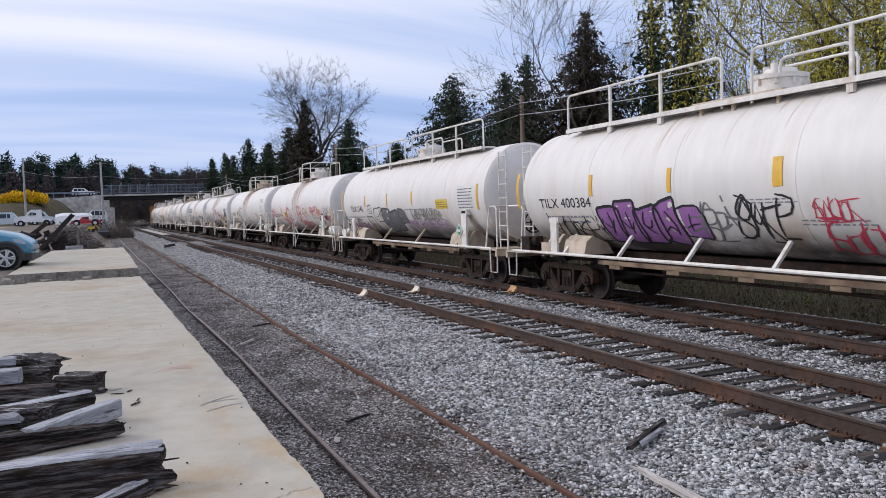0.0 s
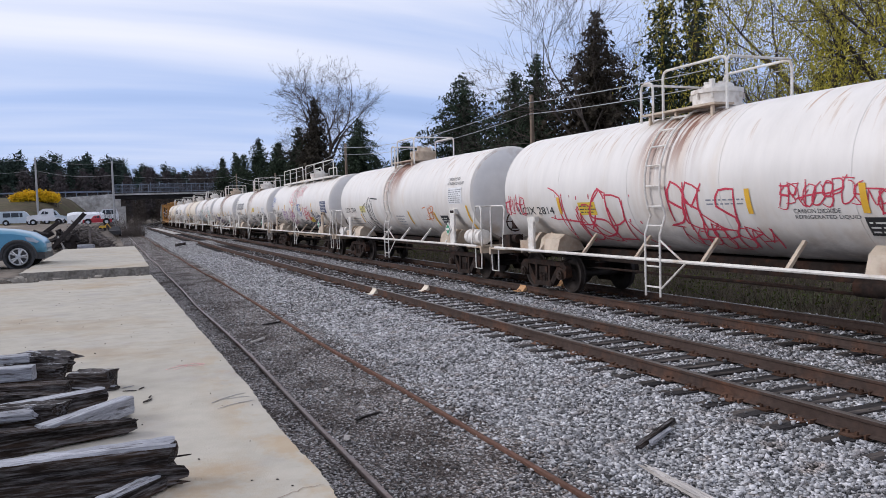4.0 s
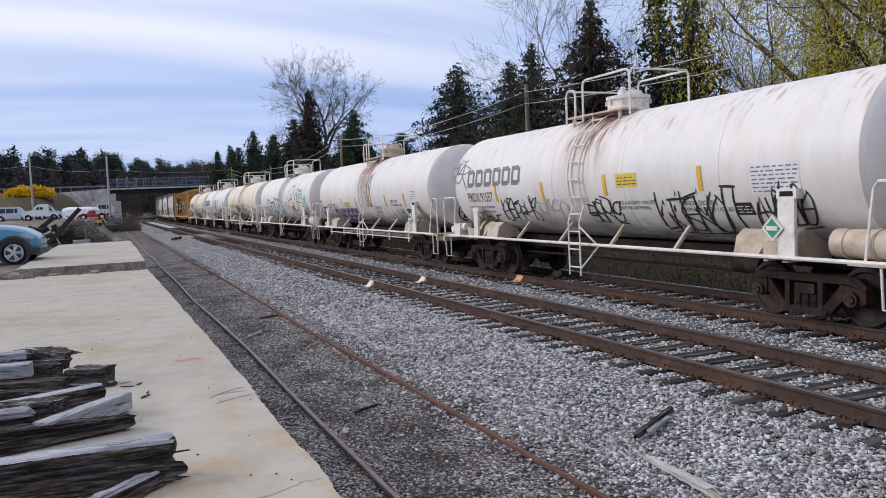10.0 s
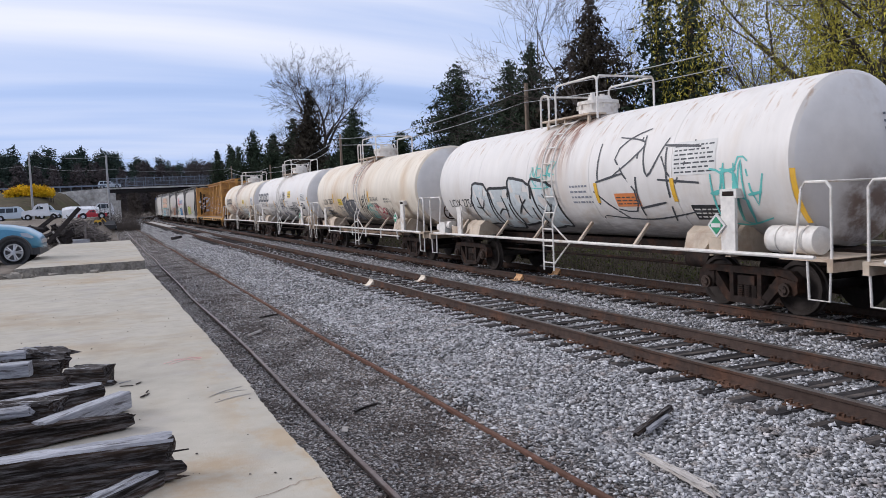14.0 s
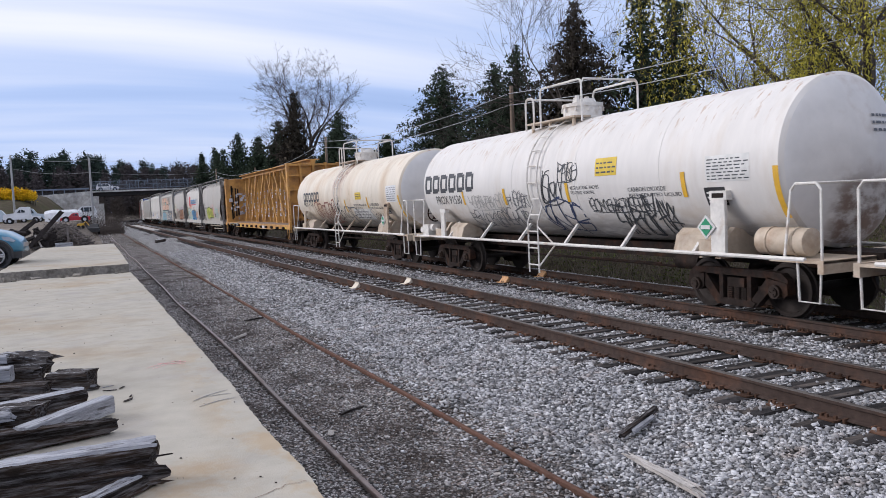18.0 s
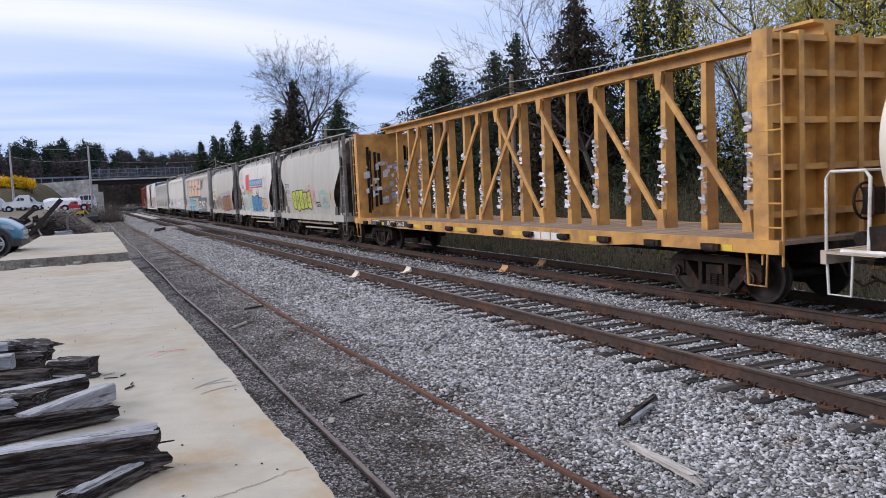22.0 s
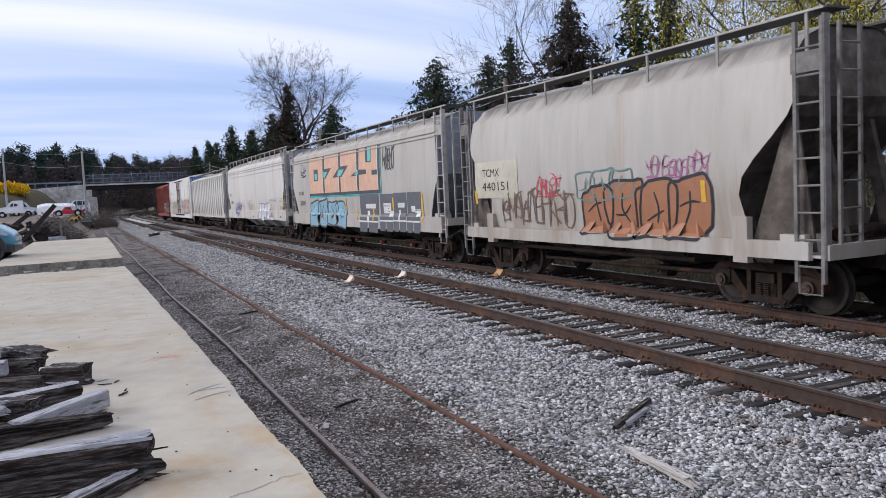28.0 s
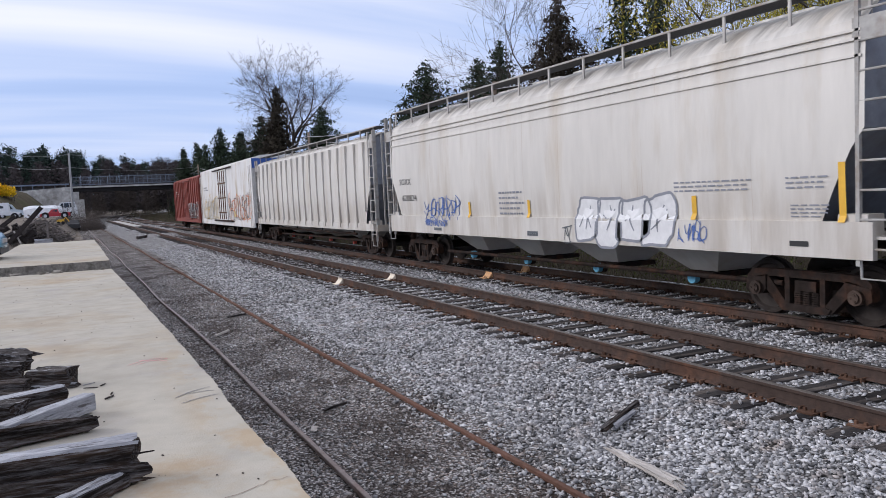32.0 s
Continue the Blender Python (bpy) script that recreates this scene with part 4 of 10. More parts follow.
suv = loft_car("car", "light blue compact SUV parked beside the slab", "car", pose(-4.42, 27.75, 1.06, 0, 0, -3) @ Matrix.Scale(1.12, 4), 4.5, 1.82,
               [(-2.2, 0.80, 0.45, 0.95, 1.0), (-1.9, 0.90, 0.35, 0.98, 1.05), (0.6, 0.91, 0.32, 1.02, 1.13), (1.0, 0.91, 0.32, 1.01, 1.11), (1.55, 0.90, 0.32, 0.97, 1.05), (1.95, 0.86, 0.34, 0.88, 0.95), (2.22, 0.74, 0.36, 0.72, 0.78), (2.30, 0.62, 0.40, 0.62, 0.66)],
               CAR_BLUE, (-2.1, -1.6, 0.0, 0.95, 1.05, 1.66), 0.345, (1.66, -1.10))
bm = bmesh.new()
bm_prism(bm, [(1.66, 0.84), (2.12, 0.70), (2.17, 0.74), (2.02, 0.85), (1.72, 0.88)], "y", -0.86, -0.55)
part("headlight", bm, LAMP_GLASS, suv, "clear headlight", bevel=0.05)
bm = bmesh.new()
bm_box(bm, 1.2, 2.30, -0.89, 0.89, 0.26, 0.44)
bm_box(bm, -1.0, 1.0, -0.925, -0.88, 0.26, 0.40)
part("bumper_skirt", bm, PLASTIC_BLACK, suv, "black lower bumper trim", bevel=0.03)
bm = bmesh.new()
bm_box(bm, 2.20, 2.325, -0.45, 0.45, 0.55, 0.66)
part("grille", bm, ALLOY, suv, "chrome grille bar", bevel=0.02)
bm = bmesh.new()
bm_box(bm, 0.62, 0.80, -1.06, -0.90, 1.02, 1.18)
part("mirror", bm, CAR_BLUE, suv, "door mirror", bevel=0.04)
bm = bmesh.new()
bm_box(bm, -0.3, -0.08, -0.925, -0.90, 0.86, 0.90)
part("door_handle", bm, CAR_BLUE, suv, "", bevel=0.008)


SHAPES = {   # side outlines (nose at plus x), length 1 and height 1; then the window strip, its pillars, and the wheels
    "van": ([(-0.5, 0.16), (0.5, 0.16), (0.5, 0.42), (0.46, 0.52), (0.34, 0.58), (0.22, 0.93), (0.15, 1.0), (-0.46, 1.0), (-0.5, 0.9)], (-0.40, 0.27, 0.58, 0.88), 3, (-0.32, 0.32)),
    "suv": ([(-0.5, 0.2), (0.5, 0.2), (0.5, 0.46), (0.45, 0.56), (0.20, 0.62), (0.05, 0.97), (-0.02, 1.0), (-0.42, 1.0), (-0.49, 0.66)], (-0.42, 0.11, 0.64, 0.93), 3, (-0.31, 0.31)),
    "pickup": ([(-0.5, 0.24), (0.5, 0.24), (0.5, 0.5), (0.46, 0.58), (0.22, 0.62), (0.11, 0.97), (0.06, 1.0), (-0.10, 1.0), (-0.13, 0.6), (-0.5, 0.6)], (-0.09, 0.14, 0.64, 0.93), 2, (-0.31, 0.32)),
    "lorry": ([(-0.5, 0.25), (0.5, 0.25), (0.5, 0.5), (0.46, 0.58), (0.2, 0.64), (0.15, 0.84), (0.04, 1.0), (-0.22, 1.0), (-0.24, 0.45), (-0.5, 0.4)], (-0.10, 0.13, 0.66, 0.84), 2, (-0.36, 0.33)),
    "sedan": ([(-0.5, 0.22), (0.5, 0.22), (0.5, 0.46), (0.45, 0.56), (0.22, 0.62), (0.08, 0.97), (0.02, 1.0), (-0.2, 1.0), (-0.36, 0.66), (-0.5, 0.6)], (-0.28, 0.13, 0.65, 0.93), 2, (-0.31, 0.31)),
}


def yard_vehicle(name, label, category, x, y, turn, shape, ln, tall, paint):
    """A parked or passing vehicle: an outlined body with wheel arches, side windows between pillars, windscreen, bumpers, lamps and wheels."""
    outline, (w0, w1, z0, z1), panes, wheels = SHAPES[shape]
    car = thing(name, label, category, pose(x, y, ground_z(x, y), 0, 0, turn))
    half = min(0.92, 0.21 * ln)
    bm = bmesh.new()
    bm_prism(bm, [(px * ln, pz * tall) for px, pz in outline], "y", -half, half)
    for v in bm.verts:
        if v.co.z > 0.62 * tall:
            v.co.y *= 0.88
    body = part("body", bm, paint, car, "", bevel=0.07)
    step = (w1 - w0) / panes
    for s in (-1, 1):
        for k in range(panes):
            bm = bmesh.new()
            a, b = (w0 + step * k + 0.01) * ln, (w0 + step * (k + 1) - 0.01) * ln
            slope = 0.12 * (z1 - z0) * ln if k == panes - 1 else 0
            lo, hi = s * half * 0.955 + s * 0.02, s * half * 0.885 + s * 0.02
            f = [bm.verts.new(p) for p in ((a, lo, z0 * tall), (b, lo, z0 * tall), (b - slope * 3, hi, z1 * tall), (a, hi, z1 * tall))]
            g = [bm.verts.new((v.co.x, v.co.y - s * 0.05, v.co.z)) for v in f]
            for q in range(4):
                bm.faces.new((f[q], f[(q + 1) % 4], g[(q + 1) % 4], g[q]))
            bm.faces.new(f)
            part("window", bm, GLASS_DARK, body, "dark side window")
        bm = bmesh.new()
        bm_box(bm, 0.485 * ln, 0.505 * ln, min(s * half * 0.5, s * half * 0.9), max(s * half * 0.5, s * half * 0.9), 0.38 * tall, 0.46 * tall)
        part("headlight", bm, LAMP_GLASS, body)
    bm = bmesh.new()
    for e in (-0.5, 0.5):
        bm_box(bm, e * ln - 0.06, e * ln + 0.06, -half * 0.96, half * 0.96, 0.20 * tall, 0.30 * tall)
    part_each("bumper", bm, PLASTIC_BLACK, car, "", bevel=0.02)
    r = 0.36
    for wx in wheels:
        for s in (-1, 1):
            bm = bmesh.new()
            bm_disc(bm, (wx * ln, s * (half - 0.08), r), (0, 1, 0), r, 0.22, 18)
            bm_disc(bm, (wx * ln, s * (half + 0.0), r + 0.03), (0, 1, 0), r * 1.16, 0.02, 18)
            wheel = part("wheel", bm, RUBBER, car, smooth=True)
            bm = bmesh.new()
            bm_disc(bm, (wx * ln, s * (half + 0.035), r), (0, 1, 0), r * 0.55, 0.02, 14)
            part("rim", bm, ALLOY, wheel)
    return car


VAN_WHITE = material("white vehicle paint", (0.68, 0.69, 0.71), 0.35, vary=0.06, bump=0.0)
VAN_GREY = material("pale blue-grey vehicle paint", (0.46, 0.53, 0.59), 0.4, vary=0.06, bump=0.0)
TRUCK_RED = material("red truck paint", (0.38, 0.02, 0.03), 0.4, vary=0.06, bump=0.0)
MACHINE_YELLOW = material("yellow machine paint", (0.60, 0.36, 0.03), 0.5, vary=0.1, bump=0.0)
TARP = material("white tarpaulin", (0.76, 0.77, 0.79), 0.6, vary=0.1, grain=2, bump=0.3, bump_scale=4)
yard_vehicle("van", "pale blue-grey van parked in the yard", "van", -11.9, 124, 0, "van", 4.6, 2.0, VAN_GREY)
yard_vehicle("truck", "white lorry cab with a long bonnet parked in the yard", "truck", -8.1, 119, 180, "lorry", 4.5, 2.2, VAN_WHITE)
yard_vehicle("van", "pale van parked behind the lorry", "van", -7.8, 134, 0, "suv", 3.6, 2.1, VAN_GREY)
yard_vehicle("pickup_truck", "red pickup truck parked in the yard", "truck", -1.4, 104, 180, "pickup", 3.3, 1.15, TRUCK_RED)
yard_vehicle("van", "pale van with long windows at the yard's edge", "van", -0.75, 126, 180, "suv", 4.1, 2.2, VAN_WHITE)
yard_vehicle("car", "dark car parked behind the red pickup", "car", 0.45, 103, 90, "sedan", 3.4, 1.2, PLASTIC_BLACK)


def tarped_boat(x, y):
    bm = bmesh.new()
    rows = []
    for k in range(13):
        t = k / 12
        yy = -2.2 + 4.4 * t
        h = 1.25 + 0.40 * math.sin(math.pi * (0.15 + 0.75 * t)) + 0.06 * math.sin(9 * t)
        w = 0.95 * min(1, 0.35 + 2.4 * t, 0.5 + 3 * (1 - t))
        rows.append([bm.verts.new((yy, s * w, z)) for s, z in ((-1, 0.10), (-1.05, 0.45), (-0.95, h * 0.78), (-0.4, h), (0.4, h), (0.95, h * 0.78), (1.05, 0.45), (1, 0.10))])
    for a, b in zip(rows, rows[1:]):
        for k in range(7):
            bm.faces.new((a[k], a[k + 1], b[k + 1], b[k]))
    bm.faces.new(rows[0])
    bm.faces.new(rows[-1][::-1])
    ob = part("tarped_load", bm, TARP, at=pose(x, y, ground_z(x, y)))
    tagged(ob, "white tarpaulin-covered load on the yard", "covered load")


tarped_boat(-2.9, 112)


def digger(x, y):
    m = thing("small_digger", "small yellow machine in the yard", "machine", pose(x, y, ground_z(x, y)) @ Matrix.Scale(0.5, 4))
    bm = bmesh.new()
    bm_box(bm, -0.7, 0.7, -0.5, 0.5, 0.5, 1.1)
    part("body", bm, MACHINE_YELLOW, m, bevel=0.08)
    bm = bmesh.new()
    bm_tube(bm, [(0.4, 0, 0.9), (1.0, 0, 1.5), (1.6, 0, 0.6)], 0.1, 6)
    part("arm", bm, MACHINE_YELLOW, m)
    for s in (-1, 1):
        bm = bmesh.new()
        bm_disc(bm, (0.4 * s, -0.55, 0.35), (0, 1, 0), 0.35, 0.2, 14)
        part("wheel", bm, RUBBER, m)


digger(-0.75, 89)

# the heap of scrap and branches behind the slab
BRANCH = material("dead grey branches", (0.17, 0.15, 0.14), 0.9, vary=0.3, grain=8, bump=0.3, island=0.5)
SCRAP = material("charred scrap", (0.042, 0.036, 0.035), 0.85, vary=0.4, grain=6, bump=0.4)


def scrap_heap():
    rng = random.Random(77)
    bm = bmesh.new()
    for k in range(430):
        x = rng.uniform(-2.5, -0.05)
        y = rng.uniform(42.1, 44.0)
        top = 1.15 * (1 - abs((x + 1.3) / 1.3) ** 1.8)
        z = yard_z(42) + rng.uniform(0.0, max(0.12, top))
        d = Vector((rng.uniform(-1, 1), rng.uniform(-0.5, 0.5), rng.uniform(-0.35, 0.45))).normalized() * rng.uniform(0.2, 0.55)
        r = rng.uniform(0.01, 0.03)
        p = Vector((x, y, z))
        bm_tube(bm, [p - d, p + Vector((rng.uniform(-0.06, 0.06), 0, rng.uniform(-0.06, 0.06))), p + d], r, 5, radii=[r, r * 0.9, r * 0.5])
    tagged(part("brush_pile", bm, BRANCH), "tangled heap of dead grey branches", "brush pile", kind="stuff")
    z = yard_z(42)
    beam("timber", (-2.6, 41.4, z + 0.1), (-1.12, 41.3, 2.78), 0.16, 0.19, SCRAP, "charred dark beam leaning out of a scrap heap", 51, 0.01, ends=0.03)
    beam("timber", (-0.95, 41.6, z), (-0.92, 41.7, z + 1.0), 0.09, 0.09, BRANCH, "grey upright post in the scrap heap", 52, 0.006, ends=0.03)
    beam("timber", (-1.5, 41.0, z + 0.11), (-0.75, 40.9, z + 0.11), 0.16, 0.22, GREY_WOOD, "pale timber at the foot of the scrap heap", 53, 0.006, ends=0.02)
    beam("timber", (-3.6, 42.4, z + 0.35), (-2.3, 42.2, z + 1.35), 0.16, 0.18, SCRAP, "dark plank leaning on scrap", 54, 0.01, ends=0.03)
    beam("timber", (-2.1, 41.4, z + 0.05), (-2.35, 41.5, z + 0.65), 0.07, 0.06, PALE_WOOD, "short pale stake against the scrap", 55, 0.006, ends=0.03)
    for k in range(26):
        x, y = rng.uniform(-3.6, -1.5), rng.uniform(41.6, 43.2)
        w, d, h = rng.uniform(0.12, 0.5), rng.uniform(0.06, 0.22), rng.uniform(0.04, 0.16)
        bm = bmesh.new()
        bm_box(bm, -w, w, -d, d, -h, h)
        for v in bm.verts:
            v.co += Vector([rng.uniform(-0.06, 0.06) for _ in range(3)])
        hz = z + rng.uniform(0.15, 0.9)
        ob = part("scrap_piece", bm, SCRAP, at=pose(x + 0.2, y, hz, rng.uniform(-30, 30), rng.uniform(-30, 30), rng.uniform(0, 180)), bevel=0.03)
        tagged(ob, "dark burnt scrap piece in a heap", "scrap", group="scrap pieces")


scrap_heap()

# ======== the road bridge, its bank and wall ========
GIRDER = material("dark bridge girder", (0.028, 0.025, 0.025), 0.7, 0.2, vary=0.2, bump=0.05)
FENCE = material("galvanised fence", (0.17, 0.20, 0.25), 0.5, 0.5, vary=0.1, bump=0.0)
BANK = material("bare brown bank", (0.085, 0.07, 0.045), 0.95, vary=0.3, grain=1.2, coarse=0.2, bump=0.6, bump_scale=3, second=(0.075, 0.08, 0.035), second_scale=0.25, second_at=0.58)
ASPHALT = material("road asphalt", (0.055, 0.055, 0.057), 0.9, vary=0.15, grain=10, bump=0.1)
BY = 175.0


def build_bridge():
    bridge = thing("road_bridge", "concrete road bridge over the tracks with mesh fence", "bridge", kind="structure")
    x0, x1 = 1.0, 34.0
    for k in range(5):
        yy = BY + k * 2.2
        bm = bmesh.new()
        bm_box(bm, x0, x1, yy - 0.2, yy + 0.2, 6.32, 7.05)
        bm_box(bm, x0, x1, yy - 0.35, yy + 0.35, 6.26, 6.33)
        part("girder", bm, GIRDER, bridge, "dark steel girder")
    bm = bmesh.new()
    bm_box(bm, x0 - 0.2, x1, BY - 0.8, BY + 9.6, 7.05, 7.30)
    part("deck", bm, CONCRETE_WALL, bridge, "concrete bridge deck")
    bm = bmesh.new()
    bm_box(bm, x0 - 0.2, x1, BY - 0.8, BY - 0.5, 7.30, 7.37)
    part("kerb", bm, CONCRETE_WALL, bridge)
    for side in (BY - 0.62, BY + 9.3):
        for k in range(19):
            xx = x0 + (x1 - x0) * k / 18
            bm = bmesh.new()
            bm_tube(bm, [(xx, side, 7.3), (xx, side, 9.3), (xx, side + 0.5, 9.65)], 0.05, 5)
            part("fence_post", bm, FENCE, bridge)
    bm = bmesh.new()
    for z in (7.7, 8.5, 9.25):
        bm_tube(bm, [(x0, BY - 0.62, z), (x1, BY - 0.62, z)], 0.045, 5)
    k = 0
    xx = x0
    while xx < x1:
        bm_box(bm, xx - 0.012, xx + 0.012, BY - 0.63, BY - 0.61, 7.5, 9.3)
        xx += 0.22
    for z in [7.6 + 0.22 * j for j in range(9)]:
        bm_box(bm, x0, x1, BY - 0.63, BY - 0.61, z - 0.012, z + 0.012)
    tagged(part("fence_mesh", bm, FENCE, bridge, "galvanised wire mesh"), kind="stuff")
    bm = bmesh.new()
    bm_box(bm, -1.2, 3.2, BY - 0.5, BY + 9.5, 0.0, 4.7)
    bm_box(bm, -1.2, 2.3, BY - 0.55, BY + 9.5, 4.7, 6.26)
    bm_box(bm, 28.0, 36.0, BY - 0.5, BY + 9.5, 0.0, 6.26)
    part("abutment", bm, CONCRETE_WALL, bridge, "stepped pale concrete abutment", bevel=0.05)
    # wing wall, falling away to the left
    bm = bmesh.new()
    bm_prism(bm, [(-9.5, 5.0), (-1.2, 0.2), (1.0, 0.2), (1.0, 7.35), (-9.5, 6.75)], "y", BY - 1.1, BY - 0.7)
    part("wing_wall", bm, CONCRETE_WALL, bridge, "pale concrete wing wall")
    # bank and road on it
    xs = [-400, -160, -80, -45, -30, -22, -16, -12, -9, -7, -5, -3, -1.5]
    bm = bmesh.new()
    rows = []
    for x in xs:
        crest = 6.9 - max(0, -x - 20) * 0.02
        foot_y = BY - 5 - 44 * smooth_step(-1, -12, x)
        col = []
        for t in (0, 0.25, 0.5, 0.75, 1.0):
            yy = foot_y + (BY - 1.2 - foot_y) * t
            base = ground_z(x, foot_y) - 0.2
            z = base + ((crest - base) * smooth_step(-1.0, -8.5, x) if t > 0 else 0) * (-1.2 * t * t + 2.2 * t if t < 0.9 else 1.0)
            col.append(bm.verts.new((x + 0.4 * noise.noise((x, t * 3, 0)), yy, z + 0.25 * noise.noise((x * 0.4, t * 4, 2)) * (t > 0))))
        col.append(bm.verts.new((x, BY + 9.5, crest * smooth_step(-1.0, -8.5, x))))
        rows.append(col)
    for a, b in zip(rows, rows[1:]):
        for k in range(5):
            bm.faces.new((a[k], b[k], b[k + 1], a[k + 1]))
    tagged(part("embankment", bm, BANK, smooth=True), "bare brown road bank beside the bridge", "embankment", kind="structure")
    bm = bmesh.new()
    bm_box(bm, -300, x0 - 0.2, BY + 0.4, BY + 8.6, 6.0, 7.32)
    tagged(part("road", bm, ASPHALT), "asphalt road leading onto the bridge", "road", kind="structure")
    rail = thing("guard_rail", "steel guard rail along the bank", "guard rail", kind="structure")
    bm = bmesh.new()
    bm_box(bm, -60, 0.6, BY - 0.25, BY - 0.15, 7.75, 8.05)
    part("rail_beam", bm, FENCE, rail)
    for k in range(31):
        bm = bmesh.new()
        bm_box(bm, -60 + 2 * k - 0.08, -60 + 2 * k + 0.08, BY - 0.15, BY + 0.05, 6.5, 8.1)
        part("rail_post", bm, FENCE, rail)


build_bridge()
bm = bmesh.new()
bm_box(bm, 34.0, 260, BY + 0.4, BY + 8.6, 6.3, 7.32)
tagged(part("road", bm, ASPHALT), "asphalt road beyond the bridge", "road", kind="structure")
bm = bmesh.new()
bm_prism(bm, [(BY - 14, 0.0), (BY + 0.3, 6.9), (BY + 9, 6.9), (BY + 22, 0.0)], "x", 36.0, 260)
tagged(part("embankment", bm, BANK), "wooded road bank past the bridge", "embankment", kind="structure")
# cars that cross on the road: where each one is at a time, and its speed
CROSSING = []
for label, paint, t0, x0, speed, lane in (("white car crossing the bridge", VAN_WHITE, 0.0, -2.5, 15.4, 3.0), ("pale grey car crossing the bridge", VAN_GREY, 13.0, -10.2, 11.5, 3.0),
                                          ("pale car driving along the bank road", VAN_WHITE, 17.0, -8.8, 13.0, 3.0), ("white car driving over the bridge", VAN_WHITE, 24.0, 10.2, 13.0, 3.0)):
    c = yard_vehicle("car", label, "car", 0, BY + lane, 0, "suv", 4.5, 1.6, paint)
    CROSSING.append((c, t0, x0, speed, BY + lane))

# ======== trees, brush, poles and wires ========
NEEDLES = material("dark conifer needles", (0.036, 0.050, 0.031), 0.8, vary=0.35, grain=1.5, coarse=0.3, bump=0.0, island=0.6)
NEEDLES_BROWN = material("brownish conifer needles", (0.050, 0.042, 0.031), 0.85, vary=0.35, grain=1.5, coarse=0.3, bump=0.0, island=0.5)
PINE_NEEDLES = material("pine needles", (0.028, 0.042, 0.020), 0.8, vary=0.35, grain=1.0, coarse=0.2, bump=0.0, island=0.5)
BARK = material("grey-brown bark", (0.085, 0.072, 0.062), 0.9, vary=0.3, grain=6, coarse=1, bump=0.6, bump_scale=8)
TWIG = material("bare grey twigs", (0.072, 0.060, 0.053), 0.9, vary=0.25, grain=3, bump=0.0, island=0.3)
WILLOW_LEAF = material("young yellow-green willow leaves", (0.34, 0.30, 0.045), 0.7, vary=0.3, grain=2, bump=0.0, island=0.45)
BUSH_YELLOW = material("yellow forsythia blossom", (0.72, 0.46, 0.015), 0.7, vary=0.25, grain=2, bump=0.0, island=0.3)
DEAD_BRUSH = material("dead brush stems", (0.085, 0.07, 0.052), 0.95, vary=0.3, grain=3, bump=0.0, island=0.5)
GREEN_BRUSH = material("sparse spring undergrowth", (0.075, 0.085, 0.028), 0.9, vary=0.35, grain=2, bump=0.0, island=0.5)
POLE_WOOD = material("weathered pole wood", (0.24, 0.185, 0.14), 0.9, vary=0.25, grain=5, bump=0.4, stretch=(3, 3, 0.3))
POLE_GREY = material("pale grey pole", (0.36, 0.36, 0.36), 0.85, vary=0.2, grain=5, bump=0.3, stretch=(3, 3, 0.3))
# distance haze mixed into the needle colour: lighter and bluer than the near pine
HAZY_PINE = material("far pine needles toned for haze", (0.036, 0.053, 0.042), 0.9, vary=0.35, grain=1.0, coarse=0.1, bump=0.0, island=0.5)
FAR_TWIG = material("far bare woods", (0.072, 0.062, 0.062), 0.95, vary=0.3, grain=1.0, coarse=0.1, bump=0.0, island=0.4)
WIRE = material("aluminium wire", (0.42, 0.42, 0.43), 0.5, 0.5, vary=0.05, bump=0.0)


for m in (NEEDLES, NEEDLES_BROWN, PINE_NEEDLES, WILLOW_LEAF, BUSH_YELLOW, DEAD_BRUSH, GREEN_BRUSH, TWIG):
    m.node_tree.nodes["Principled BSDF"].inputs["Specular IOR Level"].default_value = 0.1


def leaf_cloud(rng, centers, sizes, per, lean=(0, 0, 0), length=2.2, spread=0.5):
    """Slim leaf or needle triangles strewn about each centre."""
    n = len(centers) * per
    c = np.repeat(np.asarray(centers), per, 0) + rng.normal(0, spread, (n, 3)) * np.repeat(sizes, per)[:, None]
    s = np.repeat(sizes, per) * rng.uniform(0.6, 1.4, n)
    d = rng.normal(0, 1, (n, 3)) + np.asarray(lean)
    d /= np.linalg.norm(d, axis=1)[:, None]
    e = np.cross(d, rng.normal(0, 1, (n, 3)))
    e /= np.linalg.norm(e, axis=1)[:, None] + 1e-9
    v = np.stack([c - e * s[:, None] * 0.5, c + e * s[:, None] * 0.5, c + d * s[:, None] * length], 1)
    return v.reshape(-1, 3), np.arange(n * 3).reshape(-1, 3)


